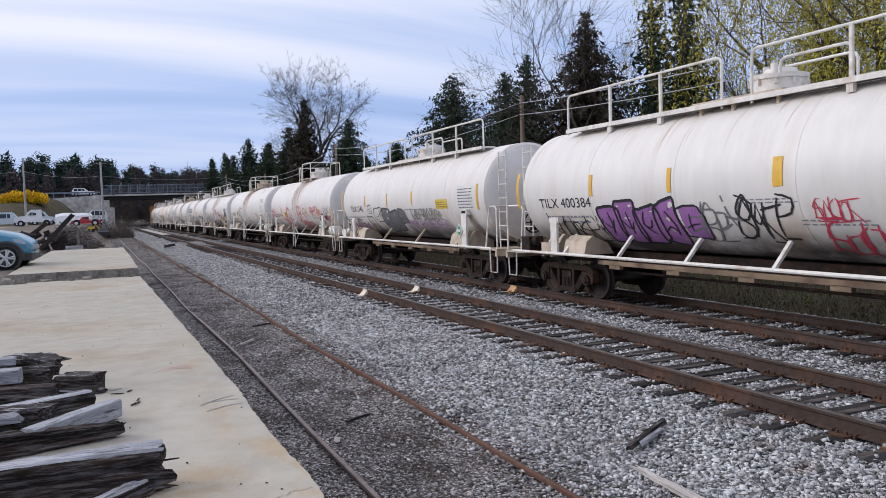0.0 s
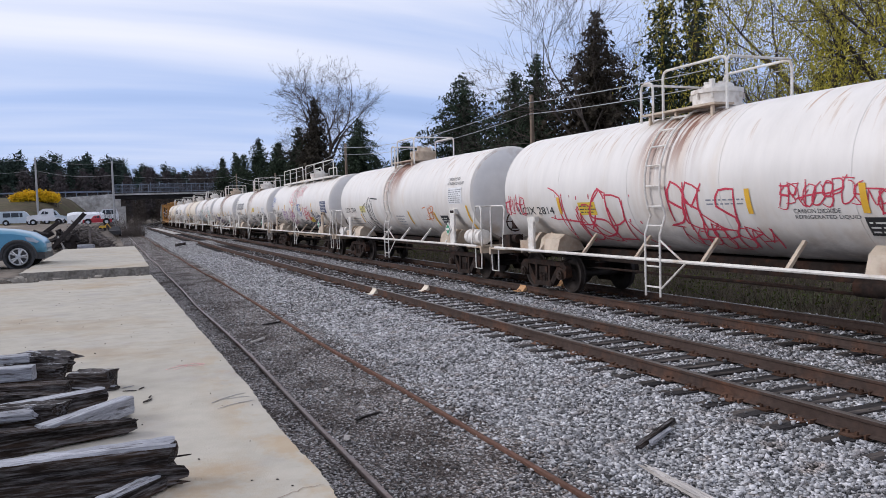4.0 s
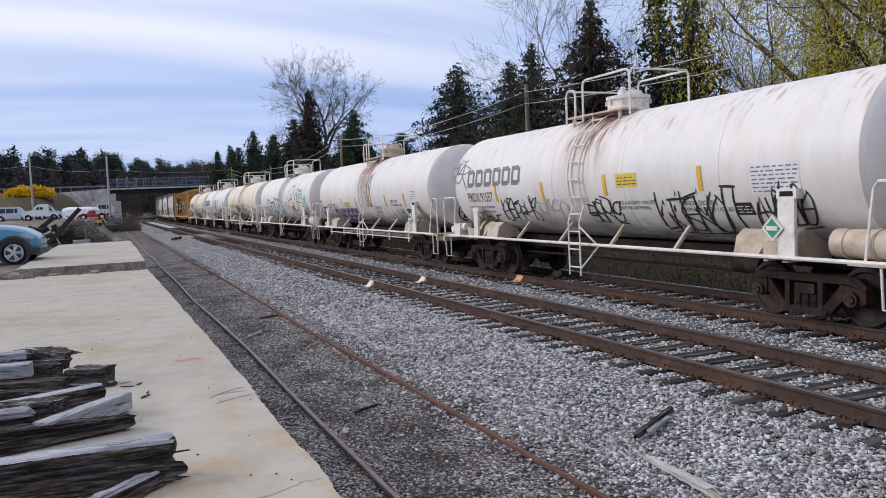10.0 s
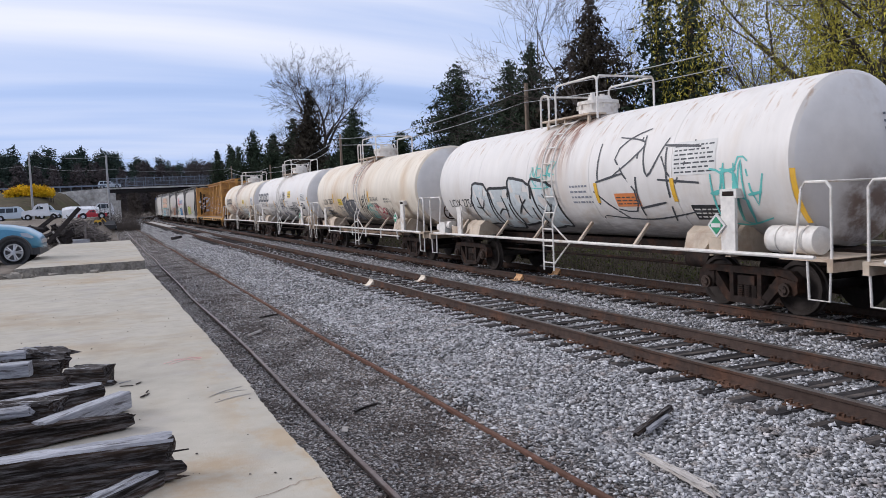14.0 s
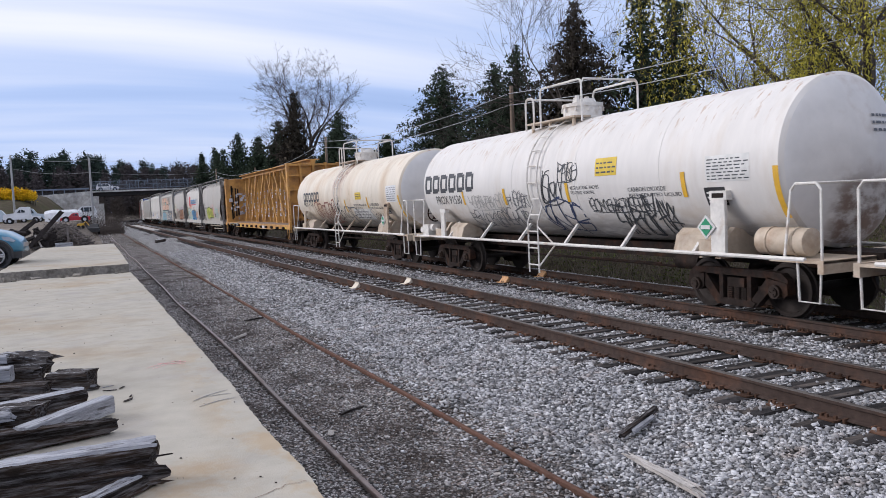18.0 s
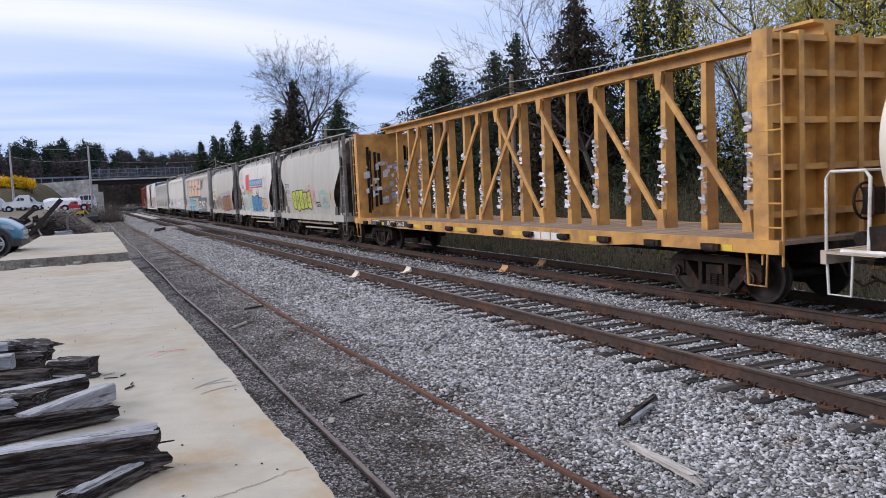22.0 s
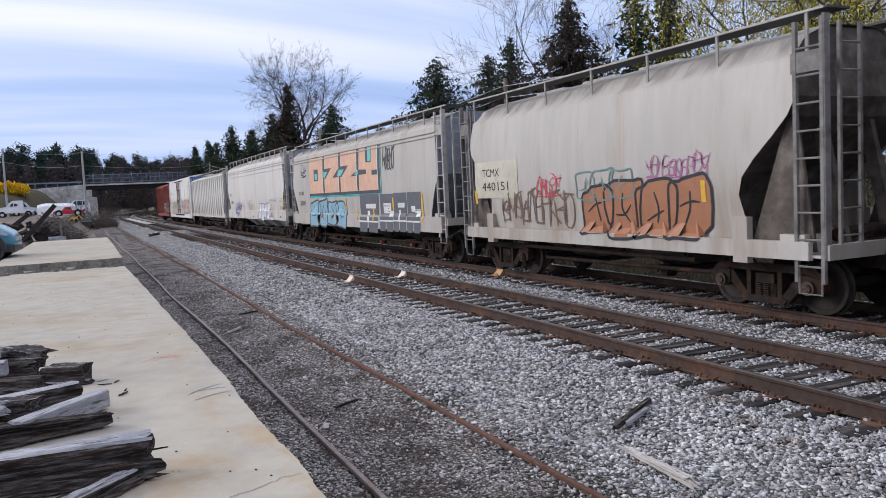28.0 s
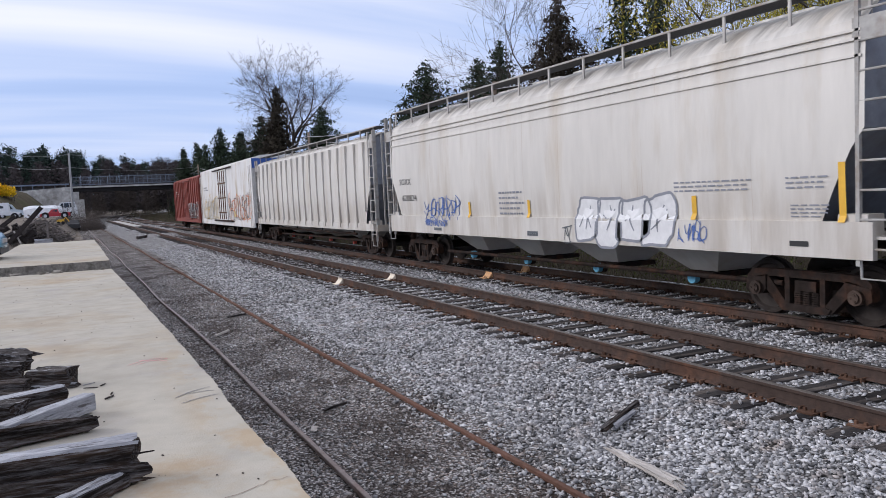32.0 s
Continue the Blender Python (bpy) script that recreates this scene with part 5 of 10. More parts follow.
def conifer_parts(seed, h, w, crown=0.06, ragged=0.3, pointed=0.85, mat=None, fine=1.0, dense=1.0):
    """Whorls of drooping boughs on a straight trunk: each bough carries flat sprays that point outwards, round a dark inner mass."""
    rng = np.random.default_rng(seed)
    core, size_in, roots, ways, lengths = [], [], [], [], []
    z = h * crown
    while z < h * 0.985:
        t = (z - h * crown) / (h * (1 - crown))
        r = w / 2 * (1 - t) ** pointed * (1 + ragged * rng.uniform(-0.45, 0.45)) + 0.10
        k = max(5, int((6 + 6 * (1 - t)) * (0.6 + 0.4 * dense)))
        a0 = rng.uniform(0, 6.28)
        for j in range(k):
            a = a0 + j * 6.283 / k + rng.uniform(-0.3, 0.3)
            rr = r * rng.uniform(0.62, 1.14) * (1.15 if rng.random() < 0.12 else 1.0)
            out, side = np.array((math.cos(a), math.sin(a), 0)), np.array((-math.sin(a), math.cos(a), 0))
            lift = 0.10 + 0.45 * t + rng.uniform(-0.1, 0.1)
            n = max(4, int(rr / (0.0105 * h * fine) * dense))
            f = (np.arange(n) + rng.uniform(0.2, 1.0, n)) / n
            p = out * (rr * f)[:, None]
            p[:, 2] = z + rr * (lift * f - (0.30 + lift) * f ** 2 + 0.10 * f ** 5)
            slope = lift - 2 * (0.30 + lift) * f
            spray = h * 0.030 * fine * (1.15 - 0.55 * f) * rng.uniform(0.7, 1.3, n) * (0.55 + 0.45 * (1 - t))
            for e in (-1, 0, 1):
                d = out * rng.uniform(0.5, 1.0, (n, 1)) + side * e * rng.uniform(0.5, 1.1, (n, 1))
                d[:, 2] += slope * 0.5 + rng.uniform(-0.45, 0.08, n)
                roots.append(p + rng.normal(0, 0.002 * h, (n, 3)))
                ways.append(d / np.linalg.norm(d, axis=1)[:, None])
                lengths.append(spray)
            inner = p[(f < 0.72) & (rng.random(n) < 0.8)]
            core.append(inner)
            size_in.append(np.full(len(inner), h * 0.017 * fine ** 0.5 * (0.7 + 0.3 * (1 - t))))
        z += h * 0.026 * rng.uniform(0.8, 1.25)
    v1, f1 = leaf_cloud(rng, np.concatenate(core), np.concatenate(size_in), 3, (0, 0, -0.25), 2.2, 0.9)
    roots, ways, lengths = np.concatenate(roots), np.concatenate(ways), np.concatenate(lengths)
    n = len(roots)
    across = np.cross(ways, rng.normal(0, 1, (n, 3)) * (0.5, 0.5, 1.0))
    across /= np.linalg.norm(across, axis=1)[:, None] + 1e-9
    wide = (lengths * rng.uniform(0.08, 0.15, n))[:, None]
    v2 = np.stack([roots - across * wide, roots + across * wide, roots + ways * lengths[:, None]], 1).reshape(-1, 3)
    f2 = np.arange(n * 3).reshape(-1, 3)
    crown_me = mesh_of_arrays("crown", np.concatenate([v1, v2]), np.concatenate([f1, f2 + len(v1)]), mat or NEEDLES)
    bm = bmesh.new()
    bm_tube(bm, [(0, 0, -0.3), (0.03 * h * 0.1, 0, h * 0.5), (0, 0, h * 0.97)], 0.2, 7, radii=[h * 0.013 + 0.05, h * 0.009 + 0.03, 0.02])
    return crown_me, to_mesh("trunk", bm, BARK, smooth=True)


def branch_net(rng, start, direction, length, radius, depth, verts, faces, tips, droop=0.0, spread=0.55, shrink=0.72, kids=(2, 4), least=0.004):
    """Grows a limb and its side limbs as slim three-sided tubes."""
    p = np.array(start, float)
    d = np.array(direction, float)
    d /= np.linalg.norm(d)
    n = 4 if depth > 2 else 3 if depth > 0 else 2
    last = None
    pts = []
    for i in range(n + 1):
        t = i / n
        r = max(least, radius * (1 - 0.45 * t))
        a = np.cross(d, (0.3, 0.2, 1.0))
        a /= np.linalg.norm(a) + 1e-9
        b = np.cross(d, a)
        base = len(verts)
        seg = 5 if depth > 3 else 3
        if depth == 0 and i == n:
            verts.append(tuple(p))
            for k in range(seg):
                faces.append((last[0] + k, last[0] + (k + 1) % seg, base))
            break
        for k in range(seg):
            w = k * math.tau / seg
            verts.append(tuple(p + r * (a * math.cos(w) + b * math.sin(w))))
        if last is not None and last[1] == seg:
            for k in range(seg):
                j = (k + 1) % seg
                faces.append((last[0] + k, last[0] + j, base + j))
                faces.append((last[0] + k, base + j, base + k))
        last = (base, seg)
        pts.append((p.copy(), d.copy(), r))
        d = d + rng.normal(0, 0.11, 3) + np.array((0, 0, 0.035 - droop))
        d /= np.linalg.norm(d)
        p = p + d * length / n
    tips.append((p.copy(), d.copy()))
    if depth <= 0:
        return
    for _ in range(rng.integers(kids[0], kids[1] + 1)):
        q, dd, r = pts[rng.integers(1, n + 1)]
        side = rng.normal(0, 1, 3)
        side -= dd * side.dot(dd)
        side /= np.linalg.norm(side) + 1e-9
        nd = dd * math.cos(spread) + side * math.sin(spread) * rng.uniform(0.7, 1.3)
        branch_net(rng, q, nd, length * shrink * rng.uniform(0.7, 1.1), r * 0.62, depth - 1, verts, faces, tips, droop, spread, shrink, kids, least)
    branch_net(rng, pts[-1][0], pts[-1][1], length * shrink, pts[-1][2] * 0.8, depth - 1, verts, faces, tips, droop, spread, shrink, kids, least)


def bare_tree(name, label, seed, at, h, depth=6, lean=(0, 0, 1), spread=0.5, trunk=0.3, droop=0.0, shrink=0.74, kids=(2, 3), thick=0.016, flare=0.55, reach=0.26, least=0.006, stems=4):
    rng = np.random.default_rng(seed)
    tree = thing(name, label, "tree", at)
    bm = bmesh.new()
    top = Vector(lean).normalized() * h * trunk
    bm_tube(bm, [(0, 0, -0.3), tuple(top * 0.5), tuple(top)], 0.2, 9, radii=[h * thick * 1.3, h * thick, h * thick * 0.85])
    part("trunk", bm, BARK, tree, "grey-brown trunk", smooth=True)
    verts, faces, tips = [], [], []
    for k in range(stems):
        a = k * math.tau / stems + rng.uniform(-0.5, 0.5)
        d = Vector(lean).normalized() + Vector((math.cos(a), math.sin(a), 0)) * flare * rng.uniform(0.6, 1.2)
        branch_net(rng, tuple(top), d, h * reach, h * thick * 0.62, depth - 1, verts, faces, tips, droop, spread, shrink, kids, least)
    ob = new("branch_crown", mesh_of_arrays("branch_crown", verts, faces, TWIG))
    ob.parent = tree
    tagged(ob, "bare branching crown of fine twigs")
    return tree, tips


def add_conifer(label, seed, x, y, h, w, mat=None, name="conifer", **more):
    crown, trunk = conifer_parts(seed, h, w, mat=mat, **more)
    tree = thing(name, label, "tree", pose(x, y, ground_z(x, y), 0, 0, seed * 37 % 360), group="conifers behind the track")
    for n, me in (("trunk", trunk), ("crown", crown)):
        ob = new(n, me)
        ob.parent = tree
    return tree


for label, seed, x, y, h, w, mat in (
    ("dark green spruce beyond the bridge", 1, 30, 200, 17.5, 6.5, None), ("dark spruce with a broad crown", 2, 30, 167, 17.8, 9.5, None), ("dark pointed spruce in the tree line", 3, 30.5, 148, 15.6, 6.5, None),
    ("tall dark spruce beside a bare tree", 4, 30, 129, 16.6, 7.5, None), ("narrow brownish spruce before a bare tree", 5, 30, 118, 19.3, 6.0, NEEDLES_BROWN), ("brownish spruce beside a taller one", 6, 31, 124, 16.5, 6.5, NEEDLES_BROWN),
    ("dark full spruce by the utility pole", 7, 29.5, 94, 13.6, 6.5, None), ("dark spruce close behind another", 8, 31, 101, 12.4, 5.5, None), ("tall open spruce standing alone", 9, 32, 68, 14.9, 7.5, None),
    ("dark dense conifer behind the pole", 10, 30, 54, 12.6, 5.6, None), ("dark conifer with brown flecks", 11, 30, 50.5, 13.2, 5.2, None), ("brown-green spruce with a sharp tip", 12, 29, 41.5, 14.2, 6.0, NEEDLES_BROWN),
    ("tall dark pine above the train", 13, 30, 36.2, 17.0, 4.8, None), ("tall dark pine with an open crown", 14, 30.5, 34, 18.0, 4.8, None), ("dark conifer in the gap of the tree line", 15, 33, 46, 11.0, 6.0, None),
    ("dark spruce low in the tree line", 16, 34, 60, 10.5, 6.0, None), ("dark spruce behind the open one", 17, 36, 76, 9.5, 6.5, None), ("dark conifer low behind the train", 18, 35, 39, 10.0, 6.5, None),
    ("small dark spruce past the bridge", 19, 31, 230, 17, 6.0, None), ("dark spruce filling the tree line", 20, 33, 158, 13, 7, None), ("dark spruce at the wood's edge", 21, 27.5, 186, 12, 5, None), ("slim dark spruce near the bridge", 22, 23.0, 172, 14.8, 4.6, None),
    ("dark spruce in the line by the bridge", 27, 28.5, 178, 15.2, 6.5, None), ("dark spruce close to the bridge", 28, 29.5, 192, 15.8, 6.5, None), ("broad dark spruce in the far line", 29, 31.5, 155, 16.0, 6.8, None), ("dark spruce before the bare tree", 30, 31.5, 136, 15.0, 6.2, None), ("dark spruce in the thick of the line", 31, 32, 142, 13.5, 6.5, None),
    ("dark spruce deep in the wood", 23, 40, 88, 9, 7, None), ("dark spruce deep behind the brush", 24, 37, 30, 11, 6.5, None), ("dark spruce behind the willow", 25, 38, 22, 10, 6.5, None), ("dark spruce behind the wires", 26, 36, 50, 10.5, 6.5, None),
):
    add_conifer(label, seed, x, y, h, w * (1.35 if seed in (13, 14) else 2.6 if seed in (7, 8, 9, 10, 11, 12) else 2.0), mat, pointed=0.80, ragged=0.6, fine=0.66 if 7 <= seed <= 14 else 1.0 if y < 100 else 1.3, dense=0.55 if seed in (13, 14) else 0.55 if seed in (15, 16, 17, 18, 23, 24, 25, 26) else 0.9)

# a broad pine with tufted boughs
crown, trunk = conifer_parts(41, 10.8, 8.5, crown=0.42, ragged=0.7, pointed=0.45, mat=PINE_NEEDLES)
pine = thing("pine_tree", "broad-topped green pine in the tree line", "tree", pose(38, 99.5, 0.8))
for n, me in (("trunk", trunk), ("crown", crown)):
    ob = new(n, me)
    ob.parent = pine

bare_tree("bare_tree", "large bare round-crowned tree behind the spruces", 61, pose(32.2, 121, 0.4), 27.0, depth=7, spread=0.78, trunk=0.30, shrink=0.70, thick=0.019, flare=0.38, reach=0.245, least=0.012, stems=5, droop=0.01)
bare_tree("bare_tree", "bare tree with fine twigs reaching over the track", 62, pose(27.5, 36.5, 0.3), 17.5, depth=6, lean=(-0.16, 0.34, 1), spread=0.7, trunk=0.24, shrink=0.77, thick=0.010, flare=0.9, least=0.007)
bare_tree("bare_tree", "bare slim tree among the conifers", 63, pose(30, 46, 0.3), 12, depth=5, spread=0.5, trunk=0.3, thick=0.009)
bare_tree("bare_tree", "far bare trees beside the bridge", 64, pose(24, 215, 0), 17, depth=5, spread=0.5, thick=0.012)
bare_tree("bare_tree", "bare tree behind the wires", 65, pose(29, 27.5, 0.3), 13, depth=5, spread=0.55, thick=0.010)
bare_tree("bare_tree", "bare young tree deep in the wood", 66, pose(36, 84, 0.6), 10, depth=5, spread=0.55, thick=0.010)
bare_tree("bare_tree", "bare tree behind the spruces by the bridge", 67, pose(27, 196, 0.2), 15, depth=5, spread=0.5, thick=0.010)


def willow(seed, x, y, h, lean, label):
    """A leaning trunk, crooked limbs, and hanging strands of small young leaves."""
    tree, tips = bare_tree("willow_tree", label, seed, pose(x, y, ground_z(x, y)), h, depth=5, lean=lean, spread=0.85, trunk=0.40, shrink=0.80, kids=(2, 3), thick=0.019, flare=0.95, stems=3)
    rng = np.random.default_rng(seed + 5)
    pts = []
    strand_v, strand_f = [], []
    for p, d in tips:
        if rng.random() < 0.8:
            q = p.copy()
            ln = rng.uniform(1.4, 4.6)
            n = int(ln / 0.2)
            sway = rng.normal(0, 0.05, 2)
            for k in range(n):
                q = q + np.array((sway[0], sway[1], -0.2)) + rng.normal(0, 0.02, 3)
                if q[2] < 0.6:
                    break
                pts.append(q.copy())
                b = len(strand_v)
                strand_v += [tuple(q + (-0.006, 0, 0)), tuple(q + (0.006, 0.004, 0)), tuple(q + (0, 0, 0.24))]
                strand_f.append((b, b + 1, b + 2))
    pts = np.array(pts)
    v, f = leaf_cloud(rng, pts, np.full(len(pts), 0.042), 3, (0, 0, -1.2), 3.0, 1.6)
    ob = new("leaves", mesh_of_arrays("leaves", v, f, WILLOW_LEAF))
    ob.parent = tree
    tagged(ob, "hanging strands of young yellow-green leaves")
    ob = new("twig_fringe", mesh_of_arrays("twig_fringe", strand_v, strand_f, TWIG))
    ob.parent = tree
    return tree


willow(71, 28.5, 22.3, 14.0, (-0.08, 0.2, 1), "budding willow with drooping yellow-green strands")
willow(74, 33, 30.5, 9.5, (0.1, 0.1, 1), "low budding willow behind the wires")
willow(72, 28.5, 18.5, 11.5, (0.1, -0.1, 1), "leaning willow with young yellow-green leaves")
willow(73, 25.5, 17.5, 13.0, (-0.1, 0.15, 1), "slim willow beside the tall pines")


def brush_strip(name, label, x0, x1, y0, y1, count, tall, mat, seed, leafy=0):
    """Thin crossing stems along the foot of the trees."""
    rng = np.random.default_rng(seed)
    x, y = rng.uniform(x0, x1, count), rng.uniform(y0, y1, count)
    z = np.array([ground_z(a, b) for a, b in zip(x, y)])
    h = tall * rng.uniform(0.3, 1.0, count) ** 1.2
    lx, ly = rng.normal(0, 0.35, count) * h, rng.normal(0, 0.35, count) * h
    r = rng.uniform(0.005, 0.016, count)
    base = np.stack([x, y, z - 0.05], 1)
    tip = base + np.stack([lx, ly, h], 1)
    off = np.array([(1, 0, 0), (-0.5, 0.8, 0), (-0.5, -0.8, 0)])
    v = np.concatenate([base[:, None] + off * r[:, None, None] * 1.2, tip[:, None]], 1)
    f = np.array([(0, 1, 3), (1, 2, 3), (2, 0, 3)])[None] + (np.arange(count) * 4)[:, None, None]
    ob = new(name, mesh_of_arrays(name, v.reshape(-1, 3), f.reshape(-1, 3), mat))
    tagged(ob, label, "undergrowth", kind="stuff")
    if leafy:
        pick = rng.integers(0, count, leafy)
        c = base[pick] + (tip[pick] - base[pick]) * rng.uniform(0.3, 1.0, (leafy, 1))
        v, f = leaf_cloud(rng, c, np.full(leafy, 0.05), 4, (0, 0, 0.2), 1.6, 3.0)
        ob = new(name, mesh_of_arrays(name, v, f, GREEN_BRUSH))
        tagged(ob, "sparse young leaves of spring undergrowth", "undergrowth", kind="stuff")


brush_strip("brush", "dead tangled brush along the far side of the track", 13.6, 17.5, -2, 60, 6500, 1.15, DEAD_BRUSH, 81, 2500)
brush_strip("brush", "taller bare thicket before the trees", 17, 27, -6, 70, 7000, 3.2, DEAD_BRUSH, 82, 9000)
brush_strip("brush", "thicket of saplings under the trees", 26, 42, 0, 230, 6500, 6.0, TWIG, 83, 7000)
brush_strip("brush", "dead weeds far along the track", 13.8, 24, 60, 235, 4500, 2.4, DEAD_BRUSH, 84, 2500)
brush_strip("brush", "bare reddish bushes beside the bridge abutment", -0.6, 4.2, 104, 119, 1600, 3.2, TWIG, 85)
brush_strip("brush", "dry weeds at the end of the siding", -2.0, 4.0, 60, 112, 1800, 0.35, DEAD_BRUSH, 86)


def far_woods(name, label, x0, x1, y0, y1, count, h0, h1, seed, mat):
    """A distant wood as one mass of many small crowns."""
    rng = np.random.default_rng(seed)
    vs, fs, base = [], [], 0
    protos = []
    for k in range(4):
        hh = 16
        c = []
        for z in np.arange(3.0, hh, 0.85):
            t = (z - 3) / (hh - 3)
            r = 3.4 * (1 - t) ** (0.35 + 0.15 * k) * rng.uniform(0.6, 1.15) + 0.2
            for j in range(9):
                a = rng.uniform(0, 6.28)
                c.append((r * math.cos(a) * rng.uniform(0.4, 1.1), r * math.sin(a), z + rng.uniform(-0.4, 0.4)))
        v, f = leaf_cloud(rng, c, np.full(len(c), 0.21), 8, (0, 0, 0.1), 1.7, 1.7)
        v2, f2 = leaf_cloud(rng, [(p[0] * 0.55, p[1] * 0.55, p[2] * 0.95) for p in c], np.full(len(c), 0.5), 3, (0, 0, 0.1), 1.6, 1.0)
        v, f = np.concatenate([v, v2]), np.concatenate([f, f2 + len(v)])
        protos.append((v, f, hh))
    for k in range(count):
        v, f, hh = protos[rng.integers(0, 4)]
        s = rng.uniform(h0, h1) / hh
        a = rng.uniform(0, 6.28)
        w = s * rng.uniform(0.75, 1.25)
        x, y = rng.uniform(x0, x1), rng.uniform(y0, y1)
        q = np.stack([(v[:, 0] * math.cos(a) - v[:, 1] * math.sin(a)) * w + x, (v[:, 0] * math.sin(a) + v[:, 1] * math.cos(a)) * w + y, v[:, 2] * s], 1)
        vs.append(q)
        fs.append(f + base)
        base += len(v)
    ob = new(name, mesh_of_arrays(name, np.concatenate(vs), np.concatenate(fs), mat))
    tagged(ob, label, "woods", kind="stuff")


far_woods("far_woods", "distant dark pine woods beyond the road", -62, 10, 240, 285, 95, 17.5, 21.5, 91, HAZY_PINE)
far_woods("far_woods", "lower dark pines past the bridge", 6, 40, 245, 300, 34, 14, 18.5, 95, HAZY_PINE)
far_woods("far_woods", "dark pines thinning out along the road", -190, -75, 240, 285, 18, 17, 21, 96, HAZY_PINE)
far_woods("far_woods", "distant bare brown woods under the pines", -40, 44, 216, 240, 70, 10, 16, 92, FAR_TWIG)
far_woods("far_woods", "far woods to the side of the line", 45, 90, 20, 330, 36, 9, 14, 93, HAZY_PINE)
far_woods("far_woods", "bare thicket behind the bridge", 0, 34, 194, 222, 30, 5, 9, 97, TWIG)
far_woods("far_woods", "bare woods seen under the bridge", -4, 60, 270, 330, 36, 9, 14, 94, FAR_TWIG)


def forsythia():
    rng = np.random.default_rng(101)
    c = []
    for k in range(900):
        x = rng.uniform(-15.2, -8.1)
        top = 6.0 + 1.35 * math.sin(math.pi * min(1, max(0, (x + 15.6) / 8.0))) ** 0.6 * rng.uniform(0.75, 1.05)
        c.append((x, 150 + rng.uniform(-1.3, 1.3), rng.uniform(5.75, top)))
    v, f = leaf_cloud(rng, c, np.full(len(c), 0.16), 9, (0, 0, 0.5), 1.8, 1.4)
    bush = thing("forsythia_bush", "bright yellow flowering bush on the bank", "bush", pose(0, 0, 0))
    ob = new("blossom", mesh_of_arrays("blossom", v, f, BUSH_YELLOW))
    ob.parent = bush
    bm = bmesh.new()
    for k in range(60):
        x = rng.uniform(-14.5, -8)
        bm_tube(bm, [(x, 150, 4.2), (x + rng.uniform(-0.6, 0.6), 150 + rng.uniform(-0.6, 0.6), 6.6)], 0.03, 4)
    part("stems", bm, TWIG, bush)


forsythia()

# utility poles on the far side, and the wires between them
POLES = [(24, 0.5, 9.3), (24, 41.2, 9.2), (24, 81.5, 9.8), (24, 120.5, 8.6), (24, 160, 10.5), (25, 195, 12.0)]


def utility_pole(x, y, top, label, wood=POLE_WOOD):
    base = ground_z(x, y) - 0.3
    pole = thing("utility_pole", label, "utility pole", pose(x, y, 0), group="utility poles")
    bm = bmesh.new()
    bm_tube(bm, [(0, 0, base), (0.02, 0, top)], 0.15, 10, radii=[0.17, 0.125])
    part("shaft", bm, wood, pole, "weathered wooden shaft", smooth=True)
    bm = bmesh.new()
    for d in (0.48, 1.18):
        bm_tube(bm, [(-0.05, -0.16, top - d), (-0.05, 0.16, top - d)], 0.035, 6)
        bm_disc(bm, (-0.20, 0, top - d), (1, 0, 0), 0.05, 0.12, 8)
    part("bracket", bm, DARK_STEEL, pole, "wire bracket")
    return pole


for x, y, top in POLES:
    utility_pole(x, y, top, "brown wooden utility pole beyond the track")


def wire(name, a, b, sag, r, label):
    bm = bmesh.new()
    a, b = Vector(a), Vector(b)
    bm_tube(bm, [a.lerp(b, k / 16) - Vector((0, 0, sag * 4 * (k / 16) * (1 - k / 16))) for k in range(17)], r, 5)
    tagged(part(name, bm, WIRE), label, "wire", group="overhead wires")


for (x0, y0, t0), (x1, y1, t1) in zip(POLES, POLES[1:]):
    for d in (0.48, 1.18):
        wire("wire", (x0 - 0.2, y0, t0 - d), (x1 - 0.2, y1, t1 - d), 0.75, 0.022, "pale overhead wire between utility poles")
wire("wire", (23.8, 0.5, 8.8), (23.8, -30, 9.3), 0.6, 0.022, "pale overhead wire between utility poles")
wire("wire", (23.8, 0.5, 8.1), (23.8, -30, 8.6), 0.6, 0.022, "pale overhead wire between utility poles")
YARD_POLES = [(-36, 140, 11.5), (-9.8, 130, 11.8), (0.65, 115, 10.2), (22.5, 150, 11.5)]
for x, y, top in YARD_POLES[1:3]:
    utility_pole(x, y, top, "slim grey pole standing in the yard", POLE_GREY)
for (x0, y0, t0), (x1, y1, t1) in zip(YARD_POLES, YARD_POLES[1:]):
    for d in (0.15, 1.9):
        wire("wire", (x0, y0, t0 - d), (x1, y1, t1 - d), 0.5, 0.013, "pale wire over the yard")

# ======== freight cars: shared pieces ========
# A car's own space: origin on the track's centre line at rail height, y away from the viewer, the viewed side at minus x.


